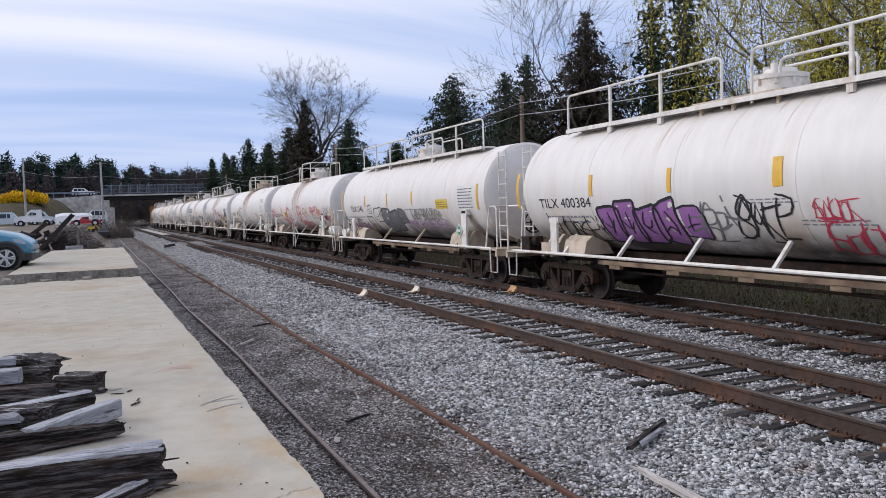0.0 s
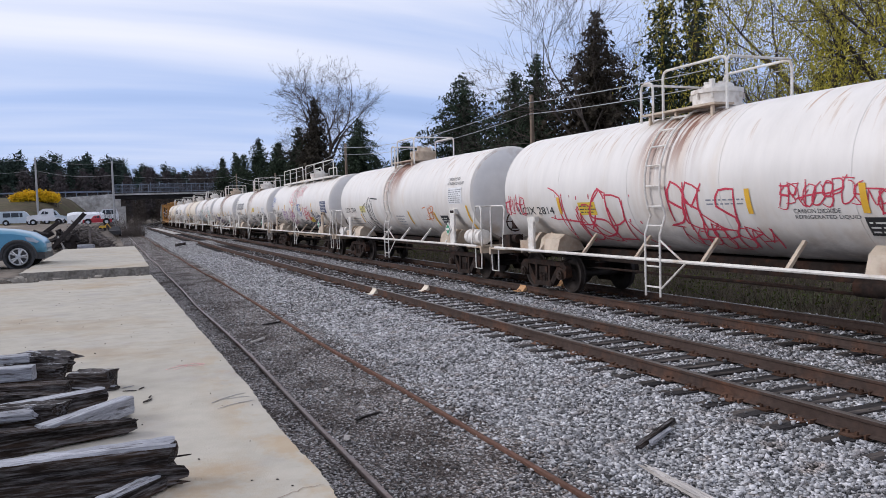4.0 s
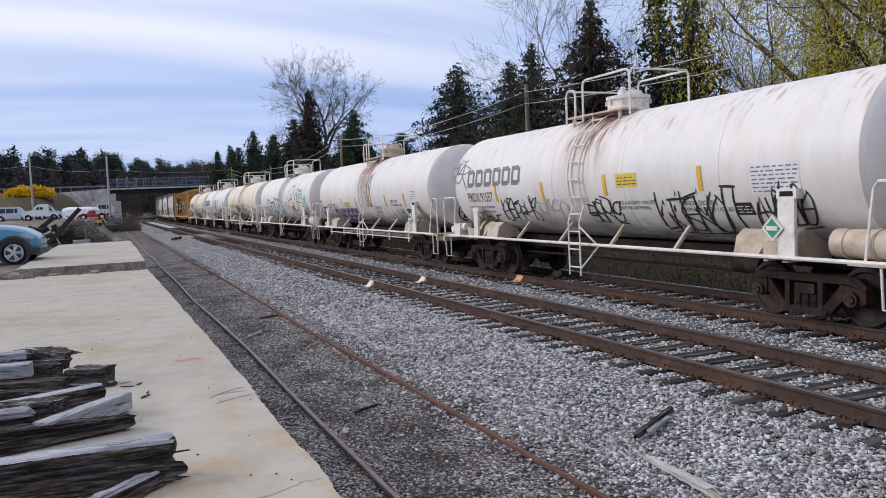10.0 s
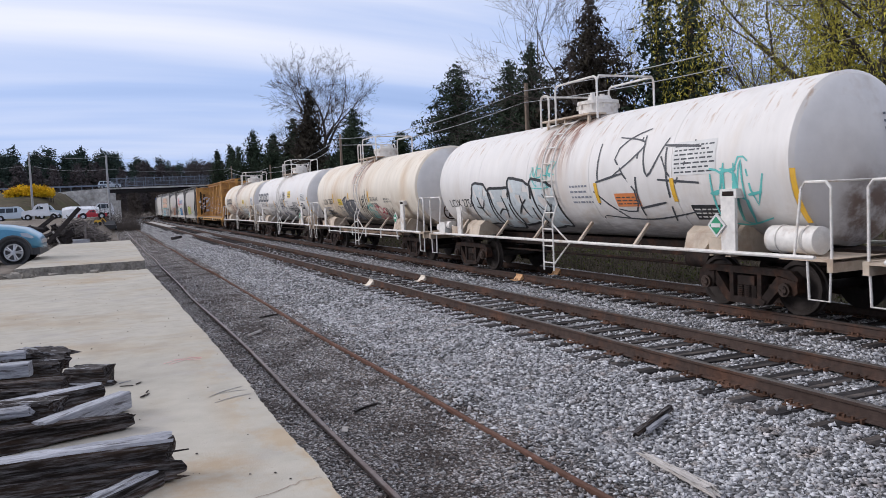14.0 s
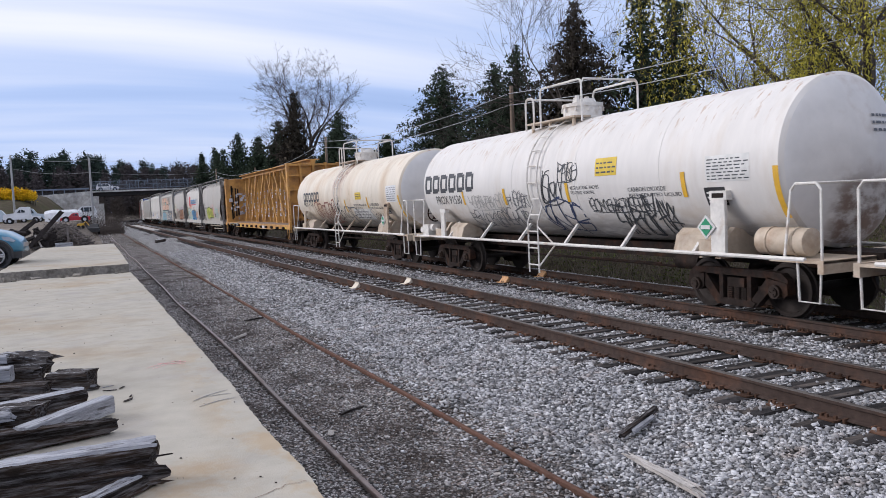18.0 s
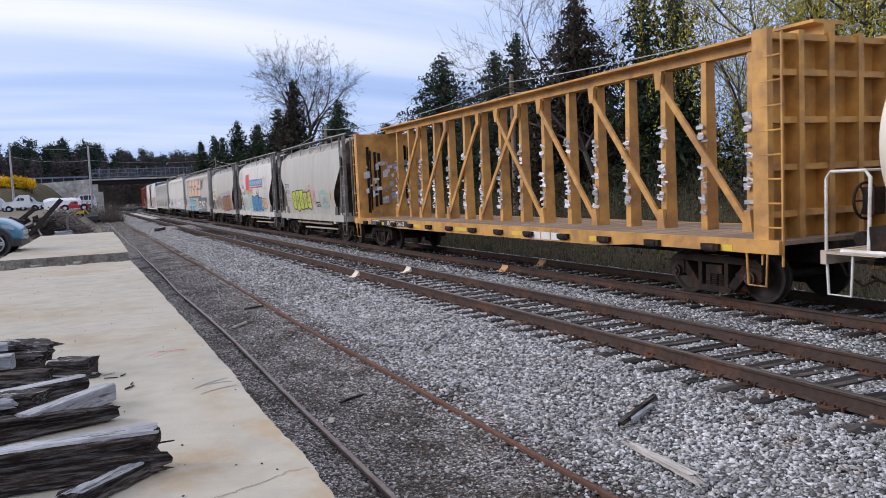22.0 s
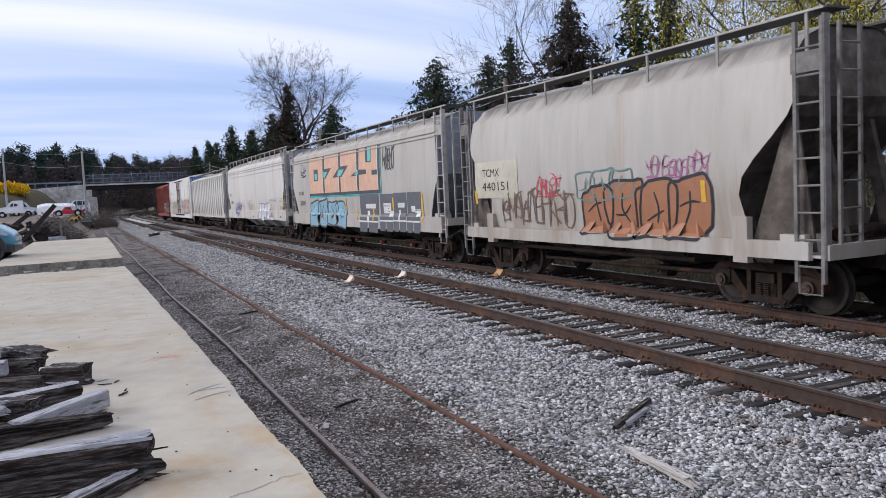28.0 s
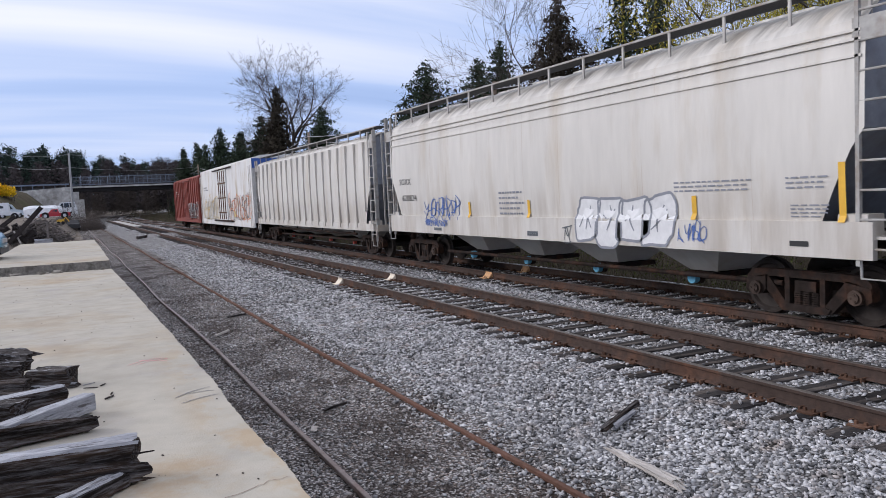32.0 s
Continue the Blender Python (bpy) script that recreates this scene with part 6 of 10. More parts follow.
def truck_side(x):
    """A cast side frame: pedestals, top chord, two diagonals, columns and bottom."""
    bm = bmesh.new()
    w = 0.07
    top = [(-1.12, 0.52), (-1.10, 0.66), (-0.98, 0.76), (-0.60, 0.78), (0.60, 0.78), (0.98, 0.76), (1.10, 0.66), (1.12, 0.52),
           (0.98, 0.52), (0.92, 0.62), (0.62, 0.66), (-0.62, 0.66), (-0.92, 0.62), (-0.98, 0.52)]
    bm_prism(bm, top, "x", x - w, x + w)
    for s in (-1, 1):
        bm_prism(bm, [(s * 0.92, 0.64), (s * 0.70, 0.68), (s * 0.30, 0.21), (s * 0.46, 0.16)], "x", x - w, x + w)
        bm_prism(bm, [(s * 0.36, 0.68), (s * 0.27, 0.68), (s * 0.27, 0.20), (s * 0.36, 0.20)], "x", x - w * 1.15, x + w * 1.15)
        bm_prism(bm, [(s * 1.10, 0.60), (s * 0.72, 0.66), (s * 0.72, 0.44), (s * 0.78, 0.36), (s * 0.84, 0.44), (s * 0.96, 0.44), (s * 1.04, 0.36), (s * 1.12, 0.42)], "x", x - w * 1.3, x + w * 1.3)
    bm_prism(bm, [(-0.46, 0.22), (-0.40, 0.14), (0.40, 0.14), (0.46, 0.22), (0.36, 0.25), (-0.36, 0.25)], "x", x - w * 1.4, x + w * 1.4)
    return bm


def make_truck_meshes():
    side = {s: to_mesh("side_frame", truck_side(s * 1.0), DARK_STEEL, bevel=0.018) for s in (-1, 1)}
    bm = bmesh.new()
    for dy in (-0.16, 0.0, 0.16):
        for k in range(6):
            bm_tube(bm, [(0.055 * math.cos(a * math.tau / 8), dy + 0.07 * math.sin(a * math.tau / 8), 0.26 + 0.035 * k) for a in range(8)], 0.015, 3, close=True)
    spring = to_mesh("spring_nest", bm, DARK_STEEL)
    bm = bmesh.new()
    bm_box(bm, -1.06, 1.06, -0.19, 0.19, 0.46, 0.62)
    bm_box(bm, -0.35, 0.35, -0.25, 0.25, 0.60, 0.72)
    bolster = to_mesh("bolster", bm, DARK_STEEL, bevel=0.02)
    bm = bmesh.new()
    bm_tube(bm, [(-1.0, 0, 0), (1.0, 0, 0)], 0.08, 12)
    for s in (-1, 1):
        form = [(0.655, 0.24), (0.66, 0.40), (0.675, 0.485), (0.705, 0.485), (0.715, 0.457), (0.80, 0.450), (0.805, 0.39), (0.765, 0.36), (0.755, 0.17), (0.82, 0.14), (0.82, 0.05)]
        ring = [[bm.verts.new((s * px, r * math.cos(k * math.tau / 28), r * math.sin(k * math.tau / 28))) for px, r in form] for k in range(28)]
        for k in range(28):
            a, b = ring[k], ring[(k + 1) % 28]
            for j in range(len(form) - 1):
                bm.faces.new((a[j], a[j + 1], b[j + 1], b[j]))
    wheels = to_mesh("wheelset", bm, WHEEL, smooth=True)
    bm = bmesh.new()
    bm_disc(bm, (0, 0, 0), (1, 0, 0), 0.115, 0.14, 16)
    bm_disc(bm, (-0.08, 0, 0), (1, 0, 0), 0.075, 0.04, 12)
    for k in range(3):
        a = k * math.tau / 3
        bm_disc(bm, (-0.10, 0.045 * math.cos(a), 0.045 * math.sin(a)), (1, 0, 0), 0.014, 0.03, 6)
    cap = to_mesh("bearing_cap", bm, CAP, smooth=True)
    return side, spring, bolster, wheels, cap


WHEEL = material("worn wheel steel", (0.036, 0.028, 0.024), 0.7, 0.3, vary=0.25, grain=6, bump=0.1, stain=(0.045, 0.038, 0.034), stain_scale=2)
CAP = material("bearing cap steel", (0.06, 0.04, 0.03), 0.5, 0.5, vary=0.3, grain=9, own=0.4, bump=0.1)
SPUN = []                 # every wheelset, to be turned in motions()
TRUCK = make_truck_meshes()


def add_truck(car, y):
    side, spring, bolster, wheels, cap = TRUCK
    truck = shared("truck", bolster, car, pose(0, y, 0))
    tagged(truck, "grimy cast steel truck")
    for s in (-1, 1):
        shared("side_frame", side[s], truck, pose(0, 0, 0))
        for e in (-1, 1):
            shared("bearing_cap", cap, truck, pose(s * 1.08, e * 0.889, 0.457, 0, 0, 0 if s < 0 else 180))
    for s in (-1, 1):
        tagged(shared("spring_nest", spring, truck, pose(s * 1.0, 0, 0)), kind="stuff")
    for e in (-1, 1):
        w = shared("wheelset", wheels, truck, pose(0, e * 0.889, 0.457))
        SPUN.append((w, e))
    return truck


def coupler_mesh():
    bm = bmesh.new()
    bm_box(bm, -0.13, 0.13, -0.75, 0.10, 0.76, 0.98)
    bm_box(bm, -0.22, 0.22, -0.30, -0.05, 0.70, 1.02)
    bm_prism(bm, [(-0.16, 0.08), (0.13, 0.08), (0.17, 0.22), (0.05, 0.40), (-0.02, 0.30), (-0.08, 0.24), (-0.20, 0.34), (-0.24, 0.2)], "z", 0.72, 1.00)
    bm_tube(bm, [(0.25, -0.1, 0.85), (0.32, 0.1, 0.55), (0.22, 0.32, 0.38), (0.1, 0.5, 0.5)], 0.022, 6)
    return to_mesh("coupler", bm, DARK_STEEL, bevel=0.012)


COUPLER = coupler_mesh()


def add_couplers(car, half):
    for s in (-1, 1):
        shared("coupler", COUPLER, car, pose(0, s * (half - 0.36), 0, 0, 0, 0 if s > 0 else 180))


def stirrup(bm, y, x=-1.5, z0=1.0, z1=0.42, w=0.42, r=0.02):
    bm_tube(bm, [(x, y - w / 2, z0), (x, y - w / 2 + 0.03, z1), (x, y + w / 2 - 0.03, z1), (x, y + w / 2, z0)], r, 6)


def ladder(bm, y, x, z0, z1, w=0.42, step=0.38, r=0.017, side=0.03):
    for e in (-1, 1):
        bm_box(bm, x - side / 2, x + side / 2, y + e * w / 2 - side / 2, y + e * w / 2 + side / 2, z0, z1)
    z = z0 + step * 0.6
    while z < z1 - 0.05:
        bm_tube(bm, [(x - 0.01, y - w / 2, z), (x - 0.01, y + w / 2, z)], r, 6)
        z += step


# ======== painted marks: letters, stripes, panels and graffiti ========
INK = {
    "black": (0.02, 0.02, 0.022), "charcoal": (0.055, 0.057, 0.062), "grey": (0.16, 0.16, 0.165), "palegrey": (0.40, 0.385, 0.36), "white": (0.62, 0.61, 0.58),
    "purple": (0.30, 0.13, 0.34), "magenta": (0.36, 0.11, 0.26), "red": (0.50, 0.04, 0.075), "pink": (0.62, 0.27, 0.27), "orange": (0.60, 0.20, 0.06),
    "blue": (0.06, 0.12, 0.34), "navy": (0.035, 0.05, 0.11), "teal": (0.12, 0.46, 0.42), "lime": (0.42, 0.46, 0.06), "rust": (0.34, 0.15, 0.075), "rusty": (0.27, 0.12, 0.09),
    "salmon": (0.60, 0.37, 0.25), "slate": (0.10, 0.105, 0.12), "skyblue": (0.22, 0.38, 0.46), "yellow": (0.62, 0.44, 0.04), "paleyellow": (0.58, 0.52, 0.20),
    "strip": (0.66, 0.38, 0.03), "brown": (0.16, 0.10, 0.07), "dark": (0.10, 0.11, 0.12), "tealgrey": (0.13, 0.22, 0.22), "palewhite": (0.52, 0.56, 0.56),
    "yellowstain": (0.55, 0.40, 0.14), "dirt": (0.32, 0.26, 0.19), "tealline": (0.05, 0.42, 0.42), "redlogo": (0.55, 0.05, 0.05), "purpleblack": (0.03, 0.018, 0.045),
    "lilac": (0.52, 0.42, 0.56), "blackp": (0.015, 0.015, 0.016), "outline": (0.64, 0.64, 0.64), "slateline": (0.22, 0.23, 0.26), "green": (0.02, 0.25, 0.12), "creampanel": (0.48, 0.45, 0.35), "azure": (0.07, 0.24, 0.44), "steelblue": (0.075, 0.14, 0.19),
}
PAINT = {}


def ink(key):
    if key not in PAINT:
        PAINT[key] = material("paint " + key, INK[key], 0.55, vary=0.10, grain=5, coarse=1.5, bump=0.0)
    return PAINT[key]


class Marks:
    """Flat shapes laid on a car's viewed side. u runs to the viewer's right, v up."""

    def __init__(self, surface):
        self.surface, self.rnd = surface, random.Random(7)

    def mesh(self, polys, lift):
        bm = bmesh.new()
        fine = []
        for poly in polys:
            du, dv = (max(p[k] for p in poly) - min(p[k] for p in poly) for k in (0, 1))
            n, m = math.ceil(du / 0.6), math.ceil(dv / 0.13)
            if len(poly) == 4 and n * m > 1:
                a, b, c, d = poly
                at = lambda s, t: tuple((a[k] * (1 - s) + b[k] * s) * (1 - t) + (d[k] * (1 - s) + c[k] * s) * t for k in (0, 1))
                n, m = (n, m) if abs(b[0] - a[0]) >= abs(d[0] - a[0]) else (m, n)
                fine += [[at(i / n, j / m), at((i + 1) / n, j / m), at((i + 1) / n, (j + 1) / m), at(i / n, (j + 1) / m)] for i in range(n) for j in range(m)]
            else:
                fine.append(poly)
        for poly in fine:
            try:
                bm.faces.new([bm.verts.new(self.surface(u, v, lift)) for u, v in poly])
            except ValueError:
                pass
        return bm

    def put(self, name, polys, key, parent, lift=0.006, label=""):
        bm = self.mesh(polys, lift)
        big = [f for f in bm.faces if len(f.verts) > 4]
        if big:
            bmesh.ops.triangulate(bm, faces=big)
        me = bpy.data.meshes.new(name)
        bm.to_mesh(me)
        bm.free()
        me.materials.append(ink(key))
        ob = new(name, me)
        ob.parent = parent
        return tagged(ob, label)

    def grid(self, u0, u1, v0, v1, step=0.35):
        n, m = max(1, math.ceil((u1 - u0) / 1.2)), max(1, math.ceil((v1 - v0) / step))
        return [[(u0 + (u1 - u0) * (i + a) / n, v0 + (v1 - v0) * (j + b) / m) for a, b in ((0, 0), (1, 0), (1, 1), (0, 1))] for i in range(n) for j in range(m)]

    def ribbon(self, pts, w, taper=True):
        polys, last = [], None
        n = len(pts)
        for i in range(n):
            a, b = pts[max(0, i - 1)], pts[min(n - 1, i + 1)]
            dx, dy = b[0] - a[0], b[1] - a[1]
            k = math.hypot(dx, dy) or 1
            ww = w * (0.55 + 0.45 * math.sin(math.pi * (i + 0.5) / n)) if taper else w
            nx, ny = -dy / k * ww / 2, dx / k * ww / 2
            now = ((pts[i][0] + nx, pts[i][1] + ny), (pts[i][0] - nx, pts[i][1] - ny))
            if last:
                polys.append([last[0], last[1], now[1], now[0]])
            last = now
        return polys

    def curve(self, ctrl, per=5):
        """A smooth line through control points."""
        c = [ctrl[0]] + ctrl + [ctrl[-1]]
        out = []
        for i in range(1, len(c) - 2):
            for k in range(per):
                t = k / per
                out.append(tuple(0.5 * (2 * c[i][d] + (c[i + 1][d] - c[i - 1][d]) * t + (2 * c[i - 1][d] - 5 * c[i][d] + 4 * c[i + 1][d] - c[i + 2][d]) * t * t
                                        + (3 * c[i][d] - c[i - 1][d] - 3 * c[i + 1][d] + c[i + 2][d]) * t ** 3) for d in (0, 1)))
        return out + [ctrl[-1]]

    def scrawl(self, u0, u1, v0, v1, letters, w=None):
        """A hand-sprayed tag: crowded angular signs of bars, slants, bows and hooks, leaning and overlapping."""
        polys, r = [], self.rnd
        h = v1 - v0
        letters = max(letters, round((u1 - u0) / (0.46 * h)))
        cell = (u1 - u0) / letters
        w = w or max(0.02, min(0.05, 0.066 * h))
        slant = r.uniform(0.02, 0.22)
        for i in range(letters):
            a, tall = u0 + cell * i - 0.15 * cell, r.uniform(0.8, 1.12)
            drop = r.uniform(-0.06, 0.1)
            at = lambda p: (a + cell * (p[0] * 1.05) + slant * h * (p[1] - 0.5), v0 + h * (drop + p[1] * tall))
            j = lambda x, y: at((x * 1.3 + r.uniform(-0.16, 0.16), y + r.uniform(-0.12, 0.12)))
            bar = [j(0.12, 0), j(0.14, 0.5), j(0.12, 1)]
            signs = [[j(0.1, 1), j(0.85, 0.85), j(0.75, 0.55), j(0.12, 0.48)], [j(0.12, 0.5), j(0.8, 0.05), j(1.05, -0.05)], [j(0.9, 0.95), j(0.4, 1.0), j(0.15, 0.6), j(0.8, 0.4), j(0.7, 0.02), j(0.05, 0.1)],
                     [j(0.1, 0.0), j(0.45, 1.0), j(0.85, 0.0)], [j(0.05, 0.5), j(0.95, 0.55)], [j(0.85, 1), j(0.85, 0.4), j(0.9, 0)], [j(0.0, 0.98), j(1.0, 1.02)], [j(0.1, 0.05), j(0.95, 0.0)],
                     [j(0.5, 1), j(0.05, 0.7), j(0.1, 0.15), j(0.6, 0.0), j(0.95, 0.35), j(0.85, 0.85), j(0.5, 1)], [j(0.05, 1), j(0.5, 0.45), j(0.95, 1.0)]]
            chosen = [bar] * (r.random() < 0.7) + r.sample(signs, r.choice((2, 2, 3)))
            for line in chosen:
                polys += self.ribbon(self.curve(line, 2 if r.random() < 0.5 else 5), w * r.uniform(0.8, 1.1))
        if r.random() < 0.5:
            polys += self.ribbon(self.curve([(u0, v0 - 0.02 * h), ((u0 + u1) / 2, v0 - 0.08 * h), (u1 + 0.05 * h, v0 + 0.06 * h)]), w * 0.8)
        return polys

    def blob(self, u0, u1, v0, v1, n=26, wob=0.10):
        r = self.rnd
        cu, cv, a, b = (u0 + u1) / 2, (v0 + v1) / 2, (u1 - u0) / 2, (v1 - v0) / 2
        ph, k = r.uniform(0, 6), r.choice((2, 3))
        out = []
        for i in range(n):
            t = i * math.tau / n
            c, s = math.cos(t), math.sin(t)
            m = 1 + wob * math.sin(k * t + ph) + wob * 0.6 * math.sin(5 * t + ph * 2)
            e = 0.46
            out.append((cu + a * m * math.copysign(abs(c) ** e, c) + 0.12 * b * s, cv + b * m * math.copysign(abs(s) ** e, s)))
        return out

    def fan(self, loop):
        cu, cv = sum(p[0] for p in loop) / len(loop), sum(p[1] for p in loop) / len(loop)
        n = len(loop)
        mid = [((p[0] + cu) / 2, (p[1] + cv) / 2) for p in loop]
        return [[loop[i], loop[(i + 1) % n], mid[(i + 1) % n], mid[i]] for i in range(n)] + [[mid[i], mid[(i + 1) % n], (cu, cv)] for i in range(n)]

    def bubbles(self, car, u0, u1, v0, v1, letters, fill, line, label):
        """Fat bubble letters: filled rounded forms, a dark outline and inner strokes."""
        cell = (u1 - u0) / letters
        solid, rim, shine = [], [], []
        r = self.rnd
        w = max(0.025, 0.05 * (v1 - v0))
        for i in range(letters):
            a, b = u0 + cell * (i - 0.10), u0 + cell * (i + 1.10)
            loop = self.blob(max(a, u0), min(b, u1), v0 + r.uniform(0, 0.1) * (v1 - v0), v1 - r.uniform(0, 0.14) * (v1 - v0))
            solid += self.fan(loop)
            rim += self.ribbon(loop + loop[:2], w, False)
            m = (a + b) / 2
            h = v1 - v0
            rim += self.ribbon(self.curve([(m + cell * r.uniform(-0.2, 0.2), v0 + h * 0.75), (m + cell * r.uniform(-0.25, 0.25), v0 + h * 0.5), (m + cell * r.uniform(-0.2, 0.2), v0 + h * 0.28)]), w * 0.8)
            rim += self.ribbon(self.curve([(m - cell * 0.3, v0 + h * r.uniform(0.3, 0.6)), (m, v0 + h * r.uniform(0.35, 0.6)), (m + cell * 0.25, v0 + h * r.uniform(0.3, 0.7))]), w * 0.7)
        if fill:
            self.put("graffiti", solid, fill, car, 0.005, label)
        self.put("graffiti", rim, line, car, 0.009, label if not fill else "")

    def blocks(self, car, u0, u1, v0, v1, letters, fill, line, label):
        """Angular block letters with notches cut out and a dark edge."""
        r = self.rnd
        cell, h = (u1 - u0) / letters, v1 - v0
        solid, rim = [], []
        for i in range(letters):
            a, b = u0 + cell * i + cell * 0.03, u0 + cell * (i + 1) - cell * 0.03
            lean = 0.05 * h
            q = lambda s, t: (a + (b - a) * s + lean * (t - 0.5), v0 + h * t)
            kind = r.randint(0, 3)
            if kind == 0:
                bars = [(0, 0.3, 0, 1), (0.7, 1, 0, 1), (0.3, 0.7, 0, 0.28), (0.3, 0.7, 0.72, 1)]
            elif kind == 1:
                bars = [(0, 0.32, 0, 1), (0.32, 1, 0, 0.26), (0.32, 0.85, 0.40, 0.60), (0.32, 1, 0.74, 1)]
            elif kind == 2:
                bars = [(0, 1, 0, 0.3), (0, 1, 0.7, 1), (0.30, 0.72, 0.3, 0.7)]
            else:
                bars = [(0.34, 0.66, 0, 0.55), (0, 0.34, 0.4, 1), (0.66, 1, 0.4, 1), (0.34, 0.66, 0.4, 0.62)]
            for s0, s1, t0, t1 in bars:
                n = max(1, round((t1 - t0) * h / 0.4))
                for k in range(n):
                    ta, tb = t0 + (t1 - t0) * k / n, t0 + (t1 - t0) * (k + 1) / n
                    solid.append([q(s0, ta), q(s1, ta), q(s1, tb), q(s0, tb)])
                rim += self.ribbon([q(s1, t0), q(s1, (t0 + t1) / 2), q(s1, t1)], 0.05 * min(1, h), False)
                rim += self.ribbon([q(s0, t0), q((s0 + s1) / 2, t0), q(s1, t0)], 0.05 * min(1, h), False)
        self.put("graffiti", solid, fill, car, 0.005, label)
        self.put("graffiti", rim, line, car, 0.009)

    def slabs(self, car, u0, u1, v0, v1, fill, label):
        """One heavy square letter with slim pale notches let into it, and a pale bottom line."""
        r, h, d = self.rnd, v1 - v0, u1 - u0
        lean = 0.04 * d
        q = lambda x, y: (u0 + d * x + lean * (y - 0.5) * 2, v0 + h * y)
        box = lambda x0, x1, y0, y1: [q(x0, y0), q(x1, y0), q(x1 + 0.02, y1), q(x0 - 0.02, y1)]
        self.put("graffiti", [box(0.0, 1.0, 0.30, 1.0), box(0.02, 0.42, 0.0, 0.26), box(0.52, 1.0, 0.0, 0.26)], fill, car, 0.005, label)
        side = r.random() < 0.5
        notch = [box(0.34, 0.86, 0.62, 0.74), box(0.42, 0.52, 0.30, 0.56)] if side else [box(0.30, 0.58, 0.52, 0.66), box(0.72, 1.0, 0.40, 0.55)]
        self.put("graffiti", notch + [box(-0.03, 1.03, 0.26, 0.30)], "white", car, 0.008, "white notches of a letter")

    def panels(self, car, u0, u1, v0, v1, letters, fill, label):
        """Wide square letters that fill their cells: thin dark joints edged with white, small notches of teal and black."""
        cell, h = (u1 - u0) / letters, v1 - v0
        solid, dark, light, teal = [], [], [], []
        for i in range(letters):
            a, b = u0 + cell * i, u0 + cell * (i + 1)
            solid += self.grid(a, b, v0, v1)
            dark += [[(b - 0.05 * cell, v0), (b + 0.03 * cell, v0), (b + 0.06 * cell, v1), (b - 0.06 * cell, v1)]]
            light += [[(b - 0.08 * cell, v0 + 0.03 * h), (b - 0.05 * cell, v0 + 0.03 * h), (b - 0.06 * cell, v1), (b - 0.09 * cell, v1)]]
            m = a + cell * 0.45
            if i == 0:
                dark += [[(m - 0.13 * cell, v0 + h * 0.36), (m + 0.16 * cell, v0 + h * 0.36), (m + 0.17 * cell, v0 + h * 0.68), (m - 0.13 * cell, v0 + h * 0.68)]]
                teal += [[(m - 0.06 * cell, v0 + h * 0.40), (m + 0.11 * cell, v0 + h * 0.40), (m + 0.11 * cell, v0 + h * 0.56), (m - 0.06 * cell, v0 + h * 0.56)]]
            elif i < letters - 1:
                dark += [[(a - 0.42 * cell * (i > 1), v0 + h * 0.40), (a + 0.12 * cell, v0 + h * 0.40), (a + 0.5 * cell, v0 + h * 0.66), (a - 0.02 * cell, v0 + h * 0.66)]]
                teal += [[(a - 0.16 * cell * (i > 1), v0 + h * 0.43), (a + 0.09 * cell, v0 + h * 0.43), (a + 0.26 * cell, v0 + h * 0.58), (a + 0.0 * cell, v0 + h * 0.58)]]
            else:
                dark += [[(a - 0.40 * cell, v0 + h * 0.38), (m - 0.04 * cell, v0 + h * 0.40), (m - 0.04 * cell, v0 + h * 0.50), (a, v0 + h * 0.52)], [(m + 0.22 * cell, v0 + h * 0.36), (b, v0 + h * 0.36), (b, v0 + h * 0.47), (m + 0.22 * cell, v0 + h * 0.47)],
                         [(m - 0.06 * cell, v0 + h * 0.66), (m + 0.2 * cell, v0 + h * 0.66), (m + 0.2 * cell, v1), (m - 0.08 * cell, v1)]]
                teal += [[(m + 0.04 * cell, v0 + h * 0.68), (m + 0.19 * cell, v0 + h * 0.68), (m + 0.19 * cell, v1), (m + 0.03 * cell, v1)], [(a - 0.2 * cell, v0 + h * 0.41), (a + 0.0 * cell, v0 + h * 0.41), (a, v0 + h * 0.52), (a - 0.05 * cell, v0 + h * 0.5)],
                         [(b + 0.04 * cell, v0 - 0.06 * h), (b + 0.07 * cell, v0 - 0.06 * h), (b + 0.08 * cell, v1), (b + 0.06 * cell, v1)]]
        dark += self.grid(u0, u1 + 0.05 * cell, v0 - 0.05 * h, v0 + 0.02 * h)
        self.put("graffiti", solid, fill, car, 0.005, label)
        self.put("graffiti", dark, "charcoal", car, 0.008)
        self.put("graffiti", light, "palewhite", car, 0.010)
        self.put("graffiti", teal, "teal", car, 0.010)

    def text(self, name, body, u0, u1, v0, v1, key, parent, label=""):
        data = bpy.data.curves.new("lettering", "FONT")
        data.body, data.resolution_u = body, 2
        tmp = bpy.data.objects.new("lettering", data)
        me = bpy.data.meshes.new_from_object(tmp)
        bpy.data.objects.remove(tmp)
        bpy.data.curves.remove(data)
        xs, ys = [v.co.x for v in me.vertices], [v.co.y for v in me.vertices]
        x0, x1, y0, y1 = min(xs), max(xs), min(ys), max(ys)
        for v in me.vertices:
            v.co = self.surface(u0 + (v.co.x - x0) / (x1 - x0) * (u1 - u0), v0 + (v.co.y - y0) / (y1 - y0) * (v1 - v0), 0.007)
        me.materials.clear()
        me.materials.append(ink(key))
        me.name = name
        ob = new(name, me)
        ob.parent = parent
        return tagged(ob, label)

